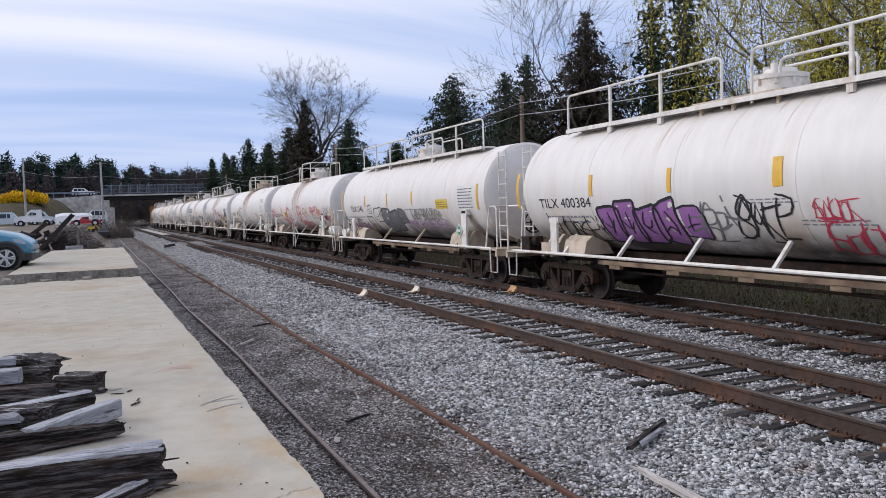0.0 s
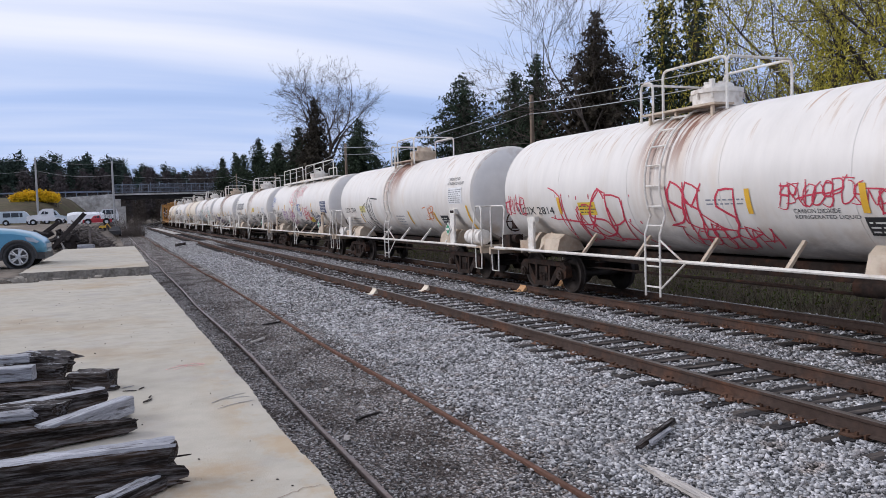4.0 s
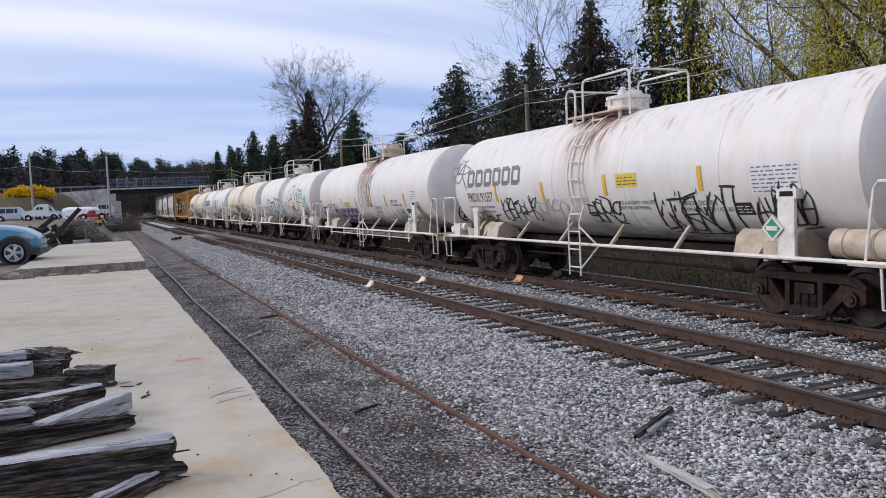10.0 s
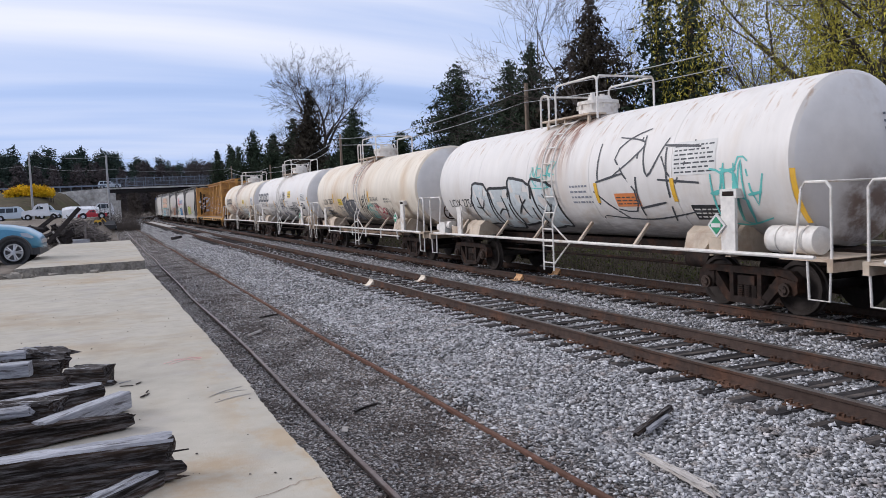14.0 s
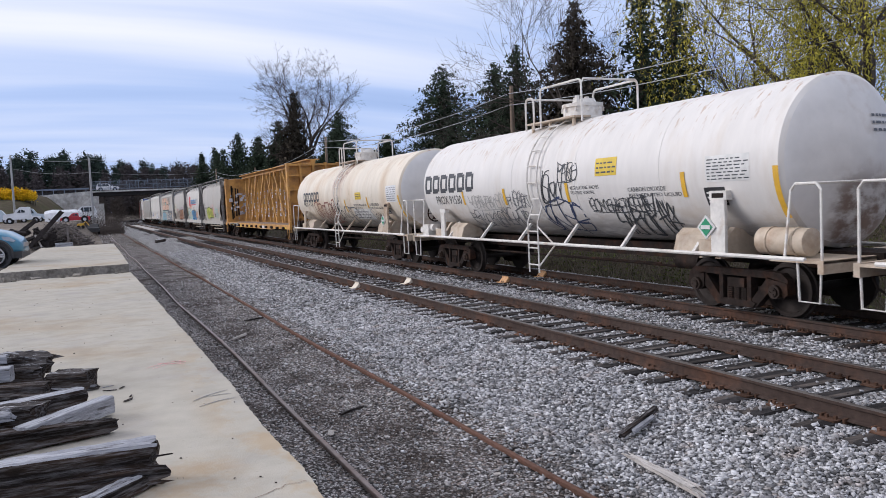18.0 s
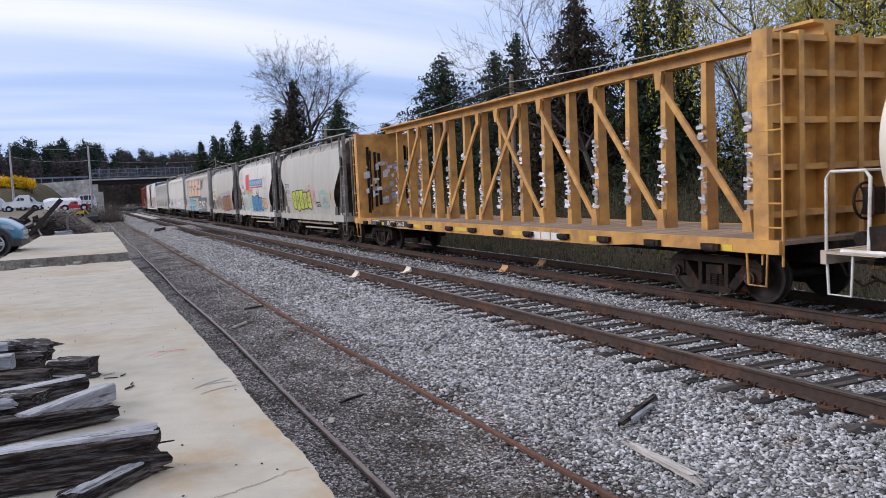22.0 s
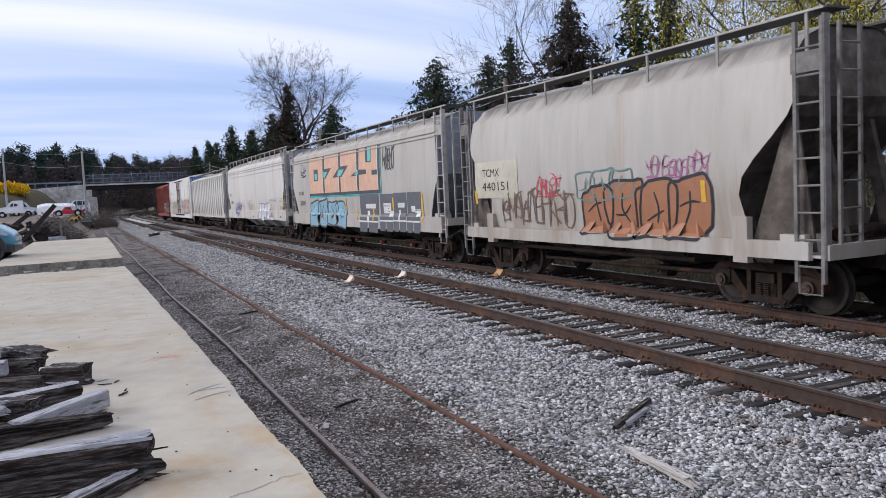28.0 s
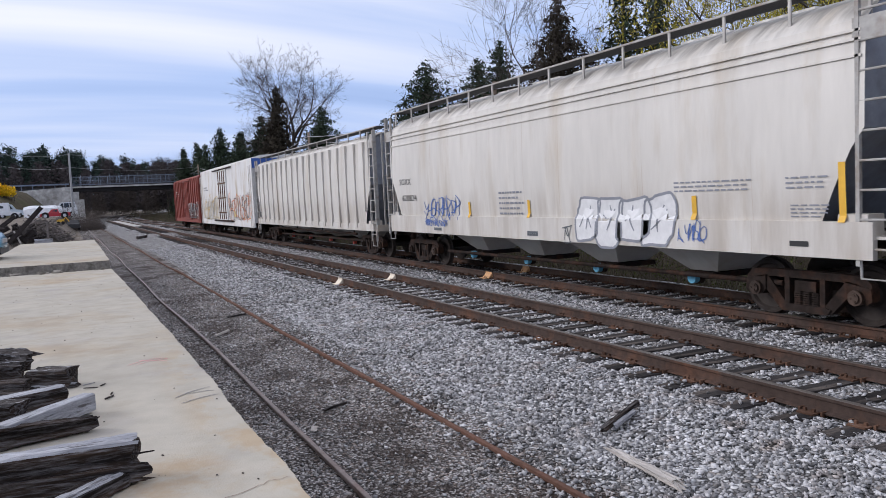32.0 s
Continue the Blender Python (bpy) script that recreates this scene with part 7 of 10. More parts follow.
    def bars(self, name, u0, u1, v0, v1, lines, key, parent, words=3):
        """Writing too small to read."""
        polys, r = [], self.rnd
        h = (v1 - v0) / max(1, lines)
        for j in range(lines):
            vb = v1 - h * (j + 0.85)
            u = u0
            end = u1 - (u1 - u0) * r.uniform(0, 0.25)
            while u < end:
                wd = r.uniform(0.05, 0.17)
                polys += [[(u, vb), (min(u + wd, u1), vb), (min(u + wd, u1), vb + h * 0.36), (u, vb + h * 0.36)]]
                u += wd + 0.04
        tagged(self.put(name, polys, key, parent), kind="stuff")


def decorate(car, rows, marks, flip=False):
    for row in rows.strip().split("\n"):
        head, *rest = [s.strip() for s in row.split("|")]
        kind, *nums = head.split()
        u0, u1, v0, v1 = (float(s) for s in nums)
        if kind == "T":
            marks.text("lettering", rest[0], u0, u1, v0, v1, "black", car, "black stencilled reporting mark")
        elif kind == "Y":
            c = (u0 + u1) / 2
            marks.put("reflector_strip", marks.grid(c - 0.055, c + 0.055, v0, v1), "strip", car, 0.012, "yellow reflective strip")
        elif kind == "G":
            marks.put("graffiti", marks.scrawl(u0, u1, v0, v1, int(rest[1])), rest[0], car, 0.008, rest[0] + " sprayed graffiti tag")
        elif kind == "B":
            marks.bubbles(car, u0, u1, v0, v1, int(rest[1]), rest[0], "steelblue" if rest[0] == "skyblue" else "black", rest[0] + " bubble letter graffiti with dark outline")
        elif kind == "F":
            marks.bubbles(car, u0, u1, v0, v1, int(rest[1]), rest[0], "charcoal", rest[0] + " filled graffiti shape")
        elif kind == "O":
            marks.bubbles(car, u0, u1, v0, v1, int(rest[1]), None, "black" if rest[0] == "white" else rest[0], rest[0] + " outlined graffiti letters")
        elif kind == "K" and rest[0] == "salmon":
            marks.panels(car, u0, u1, v0, v1, int(rest[1]), rest[0], "huge salmon block letter graffiti with black joints")
        elif kind == "K" and rest[0] == "outline":
            marks.bubbles(car, u0, u1, v0, v1, int(rest[1]), rest[0], "slateline", "white letter graffiti with a slate outline")
        elif kind == "K" and rest[0] == "slate":
            marks.slabs(car, u0, u1, v0, v1, rest[0], "dark slate block letter graffiti")
        elif kind == "K":
            marks.blocks(car, u0, u1, v0, v1, int(rest[1]), rest[0], {"purpleblack": "lilac", "outline": "slateline", "slate": "white"}.get(rest[0], "charcoal"), rest[0] + " block letter graffiti")
        elif kind == "S":
            marks.put("stain", marks.grid(u0, u1, v0, v1), rest[0] if rest[0] in INK else "rust", car, 0.004)
        elif kind == "X":
            n = 6
            polys = []
            for i in range(n):
                a, b = u0 + (u1 - u0) * (i + 0.08) / n, u0 + (u1 - u0) * (i + 0.92) / n
                t = (b - a) * 0.24
                h = (v1 - v0)
                polys += [[(a, v0), (a + t, v0), (a + t, v1), (a, v1)], [(b - t, v0 + h * 0.1), (b, v0 + h * 0.1), (b, v1 - h * 0.1), (b - t, v1 - h * 0.1)],
                          [(a + t, v1 - h * 0.24), (b - t, v1 - h * 0.24), (b - t, v1), (a + t, v1)], [(a + t, v0), (b - t, v0), (b - t, v0 + h * 0.24), (a + t, v0 + h * 0.24)]]
            marks.put("brand_bars", polys, rest[0], car, 0.007, "painted owner's mark as plain blocks")
        elif kind == "L":
            if len(rest) > 1:
                h = (v1 - v0) / (len(rest) - 1)
                for j, line in enumerate(rest[1:]):
                    marks.text("lettering", line, u0, u0 + (u1 - u0) * min(1, len(line) / max(len(s) for s in rest[1:])), v1 - h * (j + 0.8), v1 - h * (j + 0.1), "charcoal", car)
            else:
                marks.bars("lettering", u0, u1, v0, v1, int(rest[0]), "slateline", car)
        elif kind == "P":
            key = rest[0]
            if key in ("data", "lightdata", "darkdata"):
                ground = {"data": "white", "lightdata": "outline", "darkdata": "navy"}[key]
                marks.put("data_panel", marks.grid(u0, u1, v0, v1), ground, car, 0.005, "stencilled data panel")
                marks.bars("data_rows", u0 + 0.04, u1 - 0.02, v0 + 0.03, v1 - 0.03, 7, "white" if key == "darkdata" else "charcoal" if key == "data" else "grey", car)
            elif key == "redlogo":
                marks.put("brand_shape", marks.grid(u0, u1, v0, v1), key, car, 0.006, "red painted brand shape")
            else:
                marks.put("panel", marks.grid(u0, u1, v0, v1), key, car, 0.006, key + " panel")
                marks.bars("panel_rows", u0 + 0.04, u1 - 0.03, v0 + 0.04, v1 - 0.04, 3, "white" if key in ("black", "blackp", "dark") else "charcoal", car)


def placard(car, u, z, x=-1.42):
    """A diamond placard, white with a green middle, in a metal holder."""
    bm = bmesh.new()
    bm_box(bm, -0.012, 0.012, -0.15, 0.15, -0.15, 0.15, pose(x, -u, z, 45))
    d = part("placard", bm, ink("white"), car, "white and green diamond placard")
    bm = bmesh.new()
    bm_box(bm, -0.006, 0.006, -0.11, 0.11, -0.11, 0.11, pose(x - 0.014, -u, z, 45))
    part("placard_face", bm, ink("green"), d)
    bm = bmesh.new()
    bm_box(bm, -0.004, 0.004, -0.11, 0.11, -0.035, 0.035, pose(x - 0.024, -u, z))
    part("placard_band", bm, ink("white"), d)

platform_paint()

# ======== tank cars ========


CREAM = material("dirty cream paint", (0.48, 0.395, 0.30), 0.6, vary=0.14, grain=5, coarse=0.8, bump=0.06, stain=(0.28, 0.17, 0.10), stain_scale=2.2, stain_at=0.6)
OLD_CREAM = material("rust-eaten cream paint", (0.30, 0.215, 0.14), 0.75, vary=0.25, grain=5, coarse=0.8, bump=0.15, stain=(0.09, 0.05, 0.035), stain_scale=2.5, stain_at=0.52)
RAILING = material("white railing paint", (0.66, 0.63, 0.58), 0.55, vary=0.12, grain=8, coarse=1.2, bump=0.05, stain=(0.36, 0.24, 0.15), stain_scale=3.0, stain_at=0.66)
# flank white again, darkened because the heads stand in shade
HEAD_SHADED = material("shaded tank head white", (0.62, 0.60, 0.58), 0.5, vary=0.06, grain=2.5, coarse=0.6, bump=0.03, stain=(0.32, 0.22, 0.15), stain_scale=0.8, stain_at=0.68)
TANK_CREAM = material("yellowed tank paint", (0.68, 0.61, 0.50), 0.5, vary=0.06, grain=2.5, coarse=0.5, bump=0.03, bump_scale=5, stain=(0.52, 0.38, 0.24), stain_scale=0.6, stain_at=0.60, stretch=(1, 1.3, 0.4))
TANK_R, TANK_Z = 1.43, 2.55


def tank_surface(u, v, lift):
    a = v / TANK_R
    return (-(TANK_R + lift) * math.cos(a), -u, TANK_Z + (TANK_R + lift) * math.sin(a))


def tank_paints(i, rust, cream):
    """The flank paint and shade-toned head paint of one car, with its own rust under the dome, runs from the top, tan
    road dirt, and a belly darkened for soot and shade.
    """
    flank = (TANK_CREAM if cream else TANK_WHITE).copy()
    flank.name = "weathered tank paint"
    shift = 0.37 * i
    weathered(flank, (0.40, 0.24, 0.13), [(1, -9, -8.9, 9, 9.1), (2, 2.9, 3.75, 5, 6)], (0.5 + shift, 10, 0.35), 0.56, 0.68, 0.75)
    if rust:
        weathered(flank, (0.52, 0.40, 0.30), [(1, -0.75, -0.2, 0.75, 1.35), (2, 1.2, 3.2, 5, 6)], (0.4 + shift, 5.0, 0.22), 0.36, 0.60, 0.4 + 0.15 * rust)
        weathered(flank, (0.20, 0.075, 0.04), [(1, -0.85, -0.35, 0.75, 1.15), (2, 2.3, 3.75, 5, 6)], (0.5 + shift, 9, 0.3), 0.52 - 0.08 * rust, 0.64 - 0.07 * rust, 1.0)
    weathered(flank, (0.44, 0.33, 0.22), [(1, -9, -8.9, 9, 9.1), (2, 0.9, 1.0, 1.5, 2.3 + 0.25 * (i % 3))], (1.3 + shift, 1.5, 0.5), 0.44, 0.68, 0.75 if i in (0, 1, 4, 6, 8, 10) else 0.4)
    # sooty belly; the shade of the underside is painted into this band too
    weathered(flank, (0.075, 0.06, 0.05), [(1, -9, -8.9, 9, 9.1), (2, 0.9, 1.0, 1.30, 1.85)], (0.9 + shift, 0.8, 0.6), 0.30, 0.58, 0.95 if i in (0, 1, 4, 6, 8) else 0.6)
    head = HEAD_SHADED.copy()
    head.name = "weathered tank head paint"
    if i in (2, 5, 7, 9):
        weathered(head, (0.13, 0.065, 0.035), [(0, -0.75, -0.25, 0.55, 1.1), (2, 0.9, 1.05, 1.9, 2.6)], (2.2, 0.7, 0.45 + shift), 0.36, 0.60, 0.85)
    else:
        weathered(head, (0.36, 0.26, 0.17), [(0, -1.5, -1.4, 1.4, 1.5), (2, 0.9, 1.0, 1.5, 2.2)], (1.6, 0.7, 0.7 + shift), 0.42, 0.68, 0.6)
    return [flank, head]


def shell_mesh(half, seg=64):
    """The jacket: a long drum with softly domed heads. Weld seams stand out a little."""
    form = [(-half + 0.02 - 0.30, 0.0), (-half - 0.25, 0.45), (-half - 0.17, 0.85), (-half - 0.06, 1.20), (-half + 0.02, 1.36), (-half + 0.08, TANK_R)]
    body = []
    n = 5
    for i in range(n + 1):
        y = -half + 0.1 + (2 * half - 0.2) * i / n
        if 0 < i < n:
            body += [(y - 0.035, TANK_R), (y - 0.03, TANK_R + 0.006), (y + 0.03, TANK_R + 0.006), (y + 0.035, TANK_R)]
        else:
            body.append((y, TANK_R))
    prof = form + body + [(-y, r) for y, r in form[::-1]]
    bm = bmesh.new()
    rings = []
    for y, r in prof:
        if r == 0:
            rings.append([bm.verts.new((0, y, TANK_Z))])
        else:
            rings.append([bm.verts.new((r * math.cos(k * math.tau / seg), y, TANK_Z + r * math.sin(k * math.tau / seg))) for k in range(seg)])
    for i, (a, b) in enumerate(zip(rings, rings[1:])):
        for k in range(seg):
            j = (k + 1) % seg
            if len(a) == 1:
                f = bm.faces.new((a[0], b[j], b[k]))
            elif len(b) == 1:
                f = bm.faces.new((a[k], a[j], b[0]))
            else:
                f = bm.faces.new((a[k], a[j], b[j], b[k]))
            head = i < 4 or i >= len(rings) - 5
            f.material_index = 1 if head else 0
    return bm


def top_platform(car, y, long_rail, half, rusty):
    """The crowded top: dome with its bolts, platform plates, and pipe rails."""
    z = TANK_Z + TANK_R
    bm = bmesh.new()
    bm_tube(bm, [(0, y - 0.35, z - 0.05), (0, y - 0.35, z + 0.36)], 0.47, 24)
    bm_tube(bm, [(0, y - 0.35, z + 0.30), (0, y - 0.35, z + 0.38)], 0.50, 24)
    bm_tube(bm, [(0, y - 0.35, z + 0.02), (0, y - 0.35, z + 0.07)], 0.52, 24)
    for k in range(10):
        a = k * math.tau / 10
        bm_box(bm, -0.03, 0.03, -0.02, 0.02, -0.05, 0.05, pose(0.49 * math.cos(a), y - 0.35 + 0.49 * math.sin(a), z + 0.24, 0, 0, math.degrees(a)))
    bm_tube(bm, [(0.05, y - 0.35, z + 0.38), (0.05, y - 0.35, z + 0.50)], 0.30, 20, radii=[0.32, 0.26])
    for dx, dy in ((0.2, 0.1), (-0.22, -0.1), (0.0, 0.28)):
        bm_tube(bm, [(dx, y - 0.35 + dy, z + 0.38), (dx, y - 0.35 + dy, z + 0.58)], 0.06, 8)
    part("dome", bm, CREAM if rusty else RAILING, car, "bolted dome housing on the tank top", smooth=True)
    bm = bmesh.new()
    for s in (-1, 1):
        bm_box(bm, s * 0.58 - 0.24, s * 0.58 + 0.24, y - 1.15, y + 0.95, z - 0.01, z + 0.03)
        for dy in (-1.0, 0.0, 0.8):
            bm_box(bm, s * 0.72 - 0.03, s * 0.72 + 0.03, y + dy - 0.03, y + dy + 0.03, z - 0.28, z)
    part("top_platform", bm, CREAM, car, "grating platform round the dome")
    h = z + 0.78
    hoops = [(-0.80, y + 1.0, y + 0.62, h - 0.12), (-0.80, y + 0.30, y - 1.45, h + 0.04), (0.80, y + 0.30, y - 1.45, h + 0.04), (0.80, y + 1.0, y + 0.62, h - 0.12)]
    if long_rail:
        gap = y - 0.15
        hoops = [(-0.80, half - 1.2, gap + 0.35, h), (-0.80, gap - 0.35, -half + 1.2, h), (0.80, y + 0.4, y - 1.3, h - 0.1), (-0.30, gap - 0.5, gap - 1.9, h - 0.16)]
    for x, a, b, top in hoops:
        bm = bmesh.new()
        bm_tube(bm, [(x, a, z - 0.14), (x, a, top - 0.12), (x, a - 0.04, top - 0.03), (x, a - 0.12, top), (x, b + 0.12, top), (x, b + 0.04, top - 0.03), (x, b, top - 0.12), (x, b, z - 0.14)], 0.026, 8)
        rail = part("hand_rail", bm, RAILING, car, "white pipe handrail on the tank top", smooth=True)
        n = round((a - b) / 1.9)
        for i in range(1, n):
            bm = bmesh.new()
            yy = a + (b - a) * i / n
            bm_box(bm, x - 0.022, x + 0.022, yy - 0.03, yy + 0.03, z - 0.2, top)
            bm_box(bm, x - 0.05, x + 0.03, yy - 0.06, yy + 0.06, z - 0.24, z - 0.10)
            part("rail_post", bm, RAILING, rail)
    if long_rail:
        bm = bmesh.new()
        bm_box(bm, -0.86, -0.42, -half + 1.2, half - 1.2, z - 0.06, z - 0.02)
        bm_box(bm, -0.88, -0.84, -half + 1.2, half - 1.2, z - 0.10, z - 0.01)
        part("running_board", bm, RAILING, car, "running board beside the tank top")
    else:
        bm = bmesh.new()
        for yy, zz in ((y + 1.0, h - 0.12), (y - 1.45, h + 0.04)):
            bm_tube(bm, [(-0.8, yy, zz - 0.10), (-0.74, yy, zz), (0.74, yy, zz), (0.8, yy, zz - 0.10)], 0.024, 8)
        part_each("cross_rail", bm, RAILING, car)


def side_ladder(car, y, low=0.35):
    """A ladder that follows the tank's flank, with a braced foot under the running pipe."""
    bm = bmesh.new()
    w = 0.22
    path = [tank_surface(0, v, 0.09) for v in [2.0 - 0.2 * i for i in range(18)]]
    path = [p for p in path if p[2] > 1.9]
    path = [(p[0], 0, p[2]) for p in path] + [(-1.53, 0, 1.55), (-1.53, 0, low)]
    for e in (-1, 1):
        bm_tube(bm, [(p[0], y + e * w, p[2]) for p in path], 0.022, 6)
    length, want = 0.0, 0.18
    for a, b in zip(path, path[1:]):
        d = math.dist(a, b)
        while want < length + d:
            t = (want - length) / d
            q = [a[i] + (b[i] - a[i]) * t for i in range(3)]
            bm_tube(bm, [(q[0], y - w, q[2]), (q[0], y + w, q[2])], 0.018, 6)
            want += 0.40
        length += d
    part("ladder", bm, RAILING, car, "white side ladder up to the dome")
    bm = bmesh.new()
    bm_tube(bm, [(-1.53, y - w, 0.5), (-1.50, y - 0.95, 1.08)], 0.02, 6)
    bm_tube(bm, [(-1.53, y - w, 1.45), (-1.50, y - 0.80, 1.08)], 0.02, 6)
    part("ladder_brace", bm, RAILING, car)


def tank_car(i, ln, spec):
    car = thing("tank_car", spec["label"], "tank car", group="tank cars of the train")
    half = ln / 2 - 1.02
    part("tank", shell_mesh(half), tank_paints(i, spec.get("rust", 0), i in (8, 10)), car, "white insulated tank streaked with rust and dirt, belly shade painted in", smooth=True)
    # side pipe, struts and stub sills
    for s in (-1, 1):
        bm = bmesh.new()
        bm_tube(bm, [(s * 1.50, -half - 0.45, 1.06), (s * 1.50, half + 0.45, 1.06)], 0.035, 8)
        if spec.get("second_pipe"):
            bm_tube(bm, [(s * 1.50, -half + 1.6, 0.86), (s * 1.50, half - 2.0, 0.86)], 0.022, 6)
            for k in range(6):
                yy = -half + 1.8 + (2 * half - 4) * k / 5
                bm_box(bm, s * 1.5 - 0.02, s * 1.5 + 0.02, yy - 0.03, yy + 0.03, 0.74, 1.06)
        part("side_pipe", bm, RAILING, car, "white pipe along the running edge")
        bm = bmesh.new()
        n = spec.get("struts", 6)
        for k in range(n):
            yy = -half + 1.9 + (2 * half - 3.8) * k / (n - 1)
            bm_box(bm, -0.028, 0.028, -0.035, 0.035, -0.30, 0.30, pose(s * 1.29, yy, 1.27, 0, -s * 42, 0))
        part_each("strut", bm, CREAM if i % 3 else RAILING, car)
    bm = bmesh.new()
    bm_box(bm, -0.36, 0.36, -half - 0.9, half + 0.9, 0.80, 1.10)
    part("sill", bm, DARK_STEEL, car, "rust-dark centre sill under the tank")
    if spec["long"] or spec.get("second_pipe"):
        bm = bmesh.new()
        for s in (-1, 1):
            bm_box(bm, s * 1.0 - 0.04, s * 1.0 + 0.04, -half + 2.6, half - 2.6, 0.84, 0.93)
            for k in range(5):
                yy = -half + 3.2 + (2 * half - 6.4) * k / 4
                bm_box(bm, s * 0.99 - 0.05, s * 0.99 + 0.05, yy - 0.18, yy + 0.18, 0.76, 0.85)
        part_each("side_sill", bm, OLD_CREAM, car, "cream side rail streaked with rust")
    truck_y = half - 1.35
    for s in (-1, 1):
        bm = bmesh.new()
        for q in (-1, 1):
            bm_prism(bm, [(q * 1.46, 0.98), (q * 0.5, 0.98), (q * 0.5, 1.35), (q * 0.95, 1.46), (q * 1.10, 1.50), (q * 1.20, 1.40)], "y", s * truck_y - 0.06, s * truck_y + 0.06)
            bm_prism(bm, [(q * 1.46, 0.98), (q * 0.5, 0.98), (q * 0.5, 1.35), (q * 0.95, 1.46), (q * 1.10, 1.50), (q * 1.20, 1.40)], "y", s * truck_y + 0.36, s * truck_y + 0.44)
            bm_box(bm, min(q * 1.40, q * 1.46), max(q * 1.40, q * 1.46), s * truck_y - 0.06, s * truck_y + 0.44, 1.02, 1.30)
        part_each("saddle", bm, CREAM, car, "welded saddle plate over the truck")
        add_truck(car, s * truck_y)
        # end platform
        e0, e1 = s * (half - 0.2), s * (half + 0.78)
        bm = bmesh.new()
        bm_box(bm, -1.52, 1.52, min(e0, e1), max(e0, e1), 1.01, 1.05)
        bm_box(bm, -1.52, 1.52, min(e1, e1 - s * 0.1), max(e1, e1 - s * 0.1), 0.86, 1.06)
        part("end_platform", bm, CREAM, car, "end platform of cream steel plate", bevel=0.006)
        for q in (-1, 1):
            bm = bmesh.new()
            xx = q * 1.47
            bm_tube(bm, [(xx, s * (half + 0.72), 1.05), (xx, s * (half + 0.72), 2.10), (xx, s * (half + 0.64), 2.2), (xx * 0.93, s * (half + 0.18), 2.2), (xx * 0.93, s * (half + 0.10), 2.1), (xx, s * (half + 0.05), 1.05)], 0.024, 6)
            part("grab_rail", bm, RAILING, car)
            bm = bmesh.new()
            stirrup(bm, s * (half + 0.50), xx, 1.02, 0.42)
            part("step", bm, RAILING, car, "stirrup step")
        bm = bmesh.new()
        bm_tube(bm, [(-1.36, s * (half + 0.36), 2.2), (1.36, s * (half + 0.36), 2.2)], 0.02, 6)
        part("end_rail", bm, RAILING, car)
    # brake wheel, pipes and air tank
    bm = bmesh.new()
    by = half + 0.62
    bm_tube(bm, [(-0.75 + 0.27 * math.cos(k * math.tau / 16), by, 1.75 + 0.27 * math.sin(k * math.tau / 16)) for k in range(16)], 0.022, 6, close=True)
    for k in range(3):
        a = k * math.pi / 3
        bm_tube(bm, [(-0.75 + 0.27 * math.cos(a), by, 1.75 + 0.27 * math.sin(a)), (-0.75 - 0.27 * math.cos(a), by, 1.75 - 0.27 * math.sin(a))], 0.014, 5)
    bm_box(bm, -0.87, -0.63, by - 0.22, by - 0.03, 1.55, 1.95)
    part("brake_wheel", bm, DARK_STEEL, car, "dark hand brake wheel")
    if i in (2, 3, 5, 7, 9):
        bm = bmesh.new()
        ty = -half + 0.15
        bm_tube(bm, [(-1.18, ty - 0.5, 1.30), (-1.18, ty - 0.46, 1.30), (-1.18, ty + 0.46, 1.30), (-1.18, ty + 0.5, 1.30)], 0.22, 20, radii=[0.12, 0.22, 0.22, 0.12])
        for e in (-0.25, 0.25):
            bm_tube(bm, [(-1.18, ty + e - 0.02, 1.30), (-1.18, ty + e + 0.02, 1.30)], 0.235, 20)
        part("air_reservoir", bm, RAILING if i in (2, 3, 7) else CREAM, car, "banded white air reservoir", smooth=True)
    bm = bmesh.new()
    bm_box(bm, -1.46, -1.06, half - 0.35, half + 0.05, 1.06, 1.42)
    bm_disc(bm, (-1.3, half - 0.45, 1.32), (0, 1, 0), 0.12, 0.22, 12)
    bm_tube(bm, [(-1.3, half - 0.6, 1.3), (-1.3, half - 1.0, 1.18), (-1.2, half - 1.4, 1.1)], 0.03, 6)
    bm_disc(bm, (-1.36, half + 0.2, 1.25), (1, 0, 0), 0.10, 0.18, 10)
    part("valve_gear", bm, RAILING if i % 2 else DARK_STEEL, car, "brake valve and piping on the end platform", bevel=0.01)
    bm = bmesh.new()
    bm_box(bm, -1.47, -1.28, -half + 1.12, -half + 1.50, 1.98, 2.14)
    bm_box(bm, -1.48, -1.42, -half + 1.15, -half + 1.47, 1.06, 2.0)
    bm_box(bm, -1.48, -1.42, half - 1.62, half - 1.36, 1.06, 1.86)
    bm_box(bm, -1.47, -1.34, half - 1.68, half - 1.30, 1.78, 1.90)
    box = part("valve_box", bm, spec.get("box", RAILING), car, "outlet housing on the flank", bevel=0.012)
    bm = bmesh.new()
    bm_box(bm, -1.475, -1.465, -half + 1.18, -half + 1.44, 2.02, 2.10)
    part("cover_plate", bm, DARK_STEEL, box)
    bm = bmesh.new()
    bm_prism(bm, [(-1.40, 1.06), (-0.60, 1.06), (-0.75, 1.30), (-1.16, 1.48), (-1.32, 1.36)], "y", -half + 1.6, -half + 2.5)
    bm_prism(bm, [(-1.40, 1.06), (-0.60, 1.06), (-0.75, 1.30), (-1.16, 1.48), (-1.32, 1.36)], "y", half - 2.6, half - 1.75)
    part_each("saddle_cover", bm, CREAM, car, "tan sloping cover over the saddle")
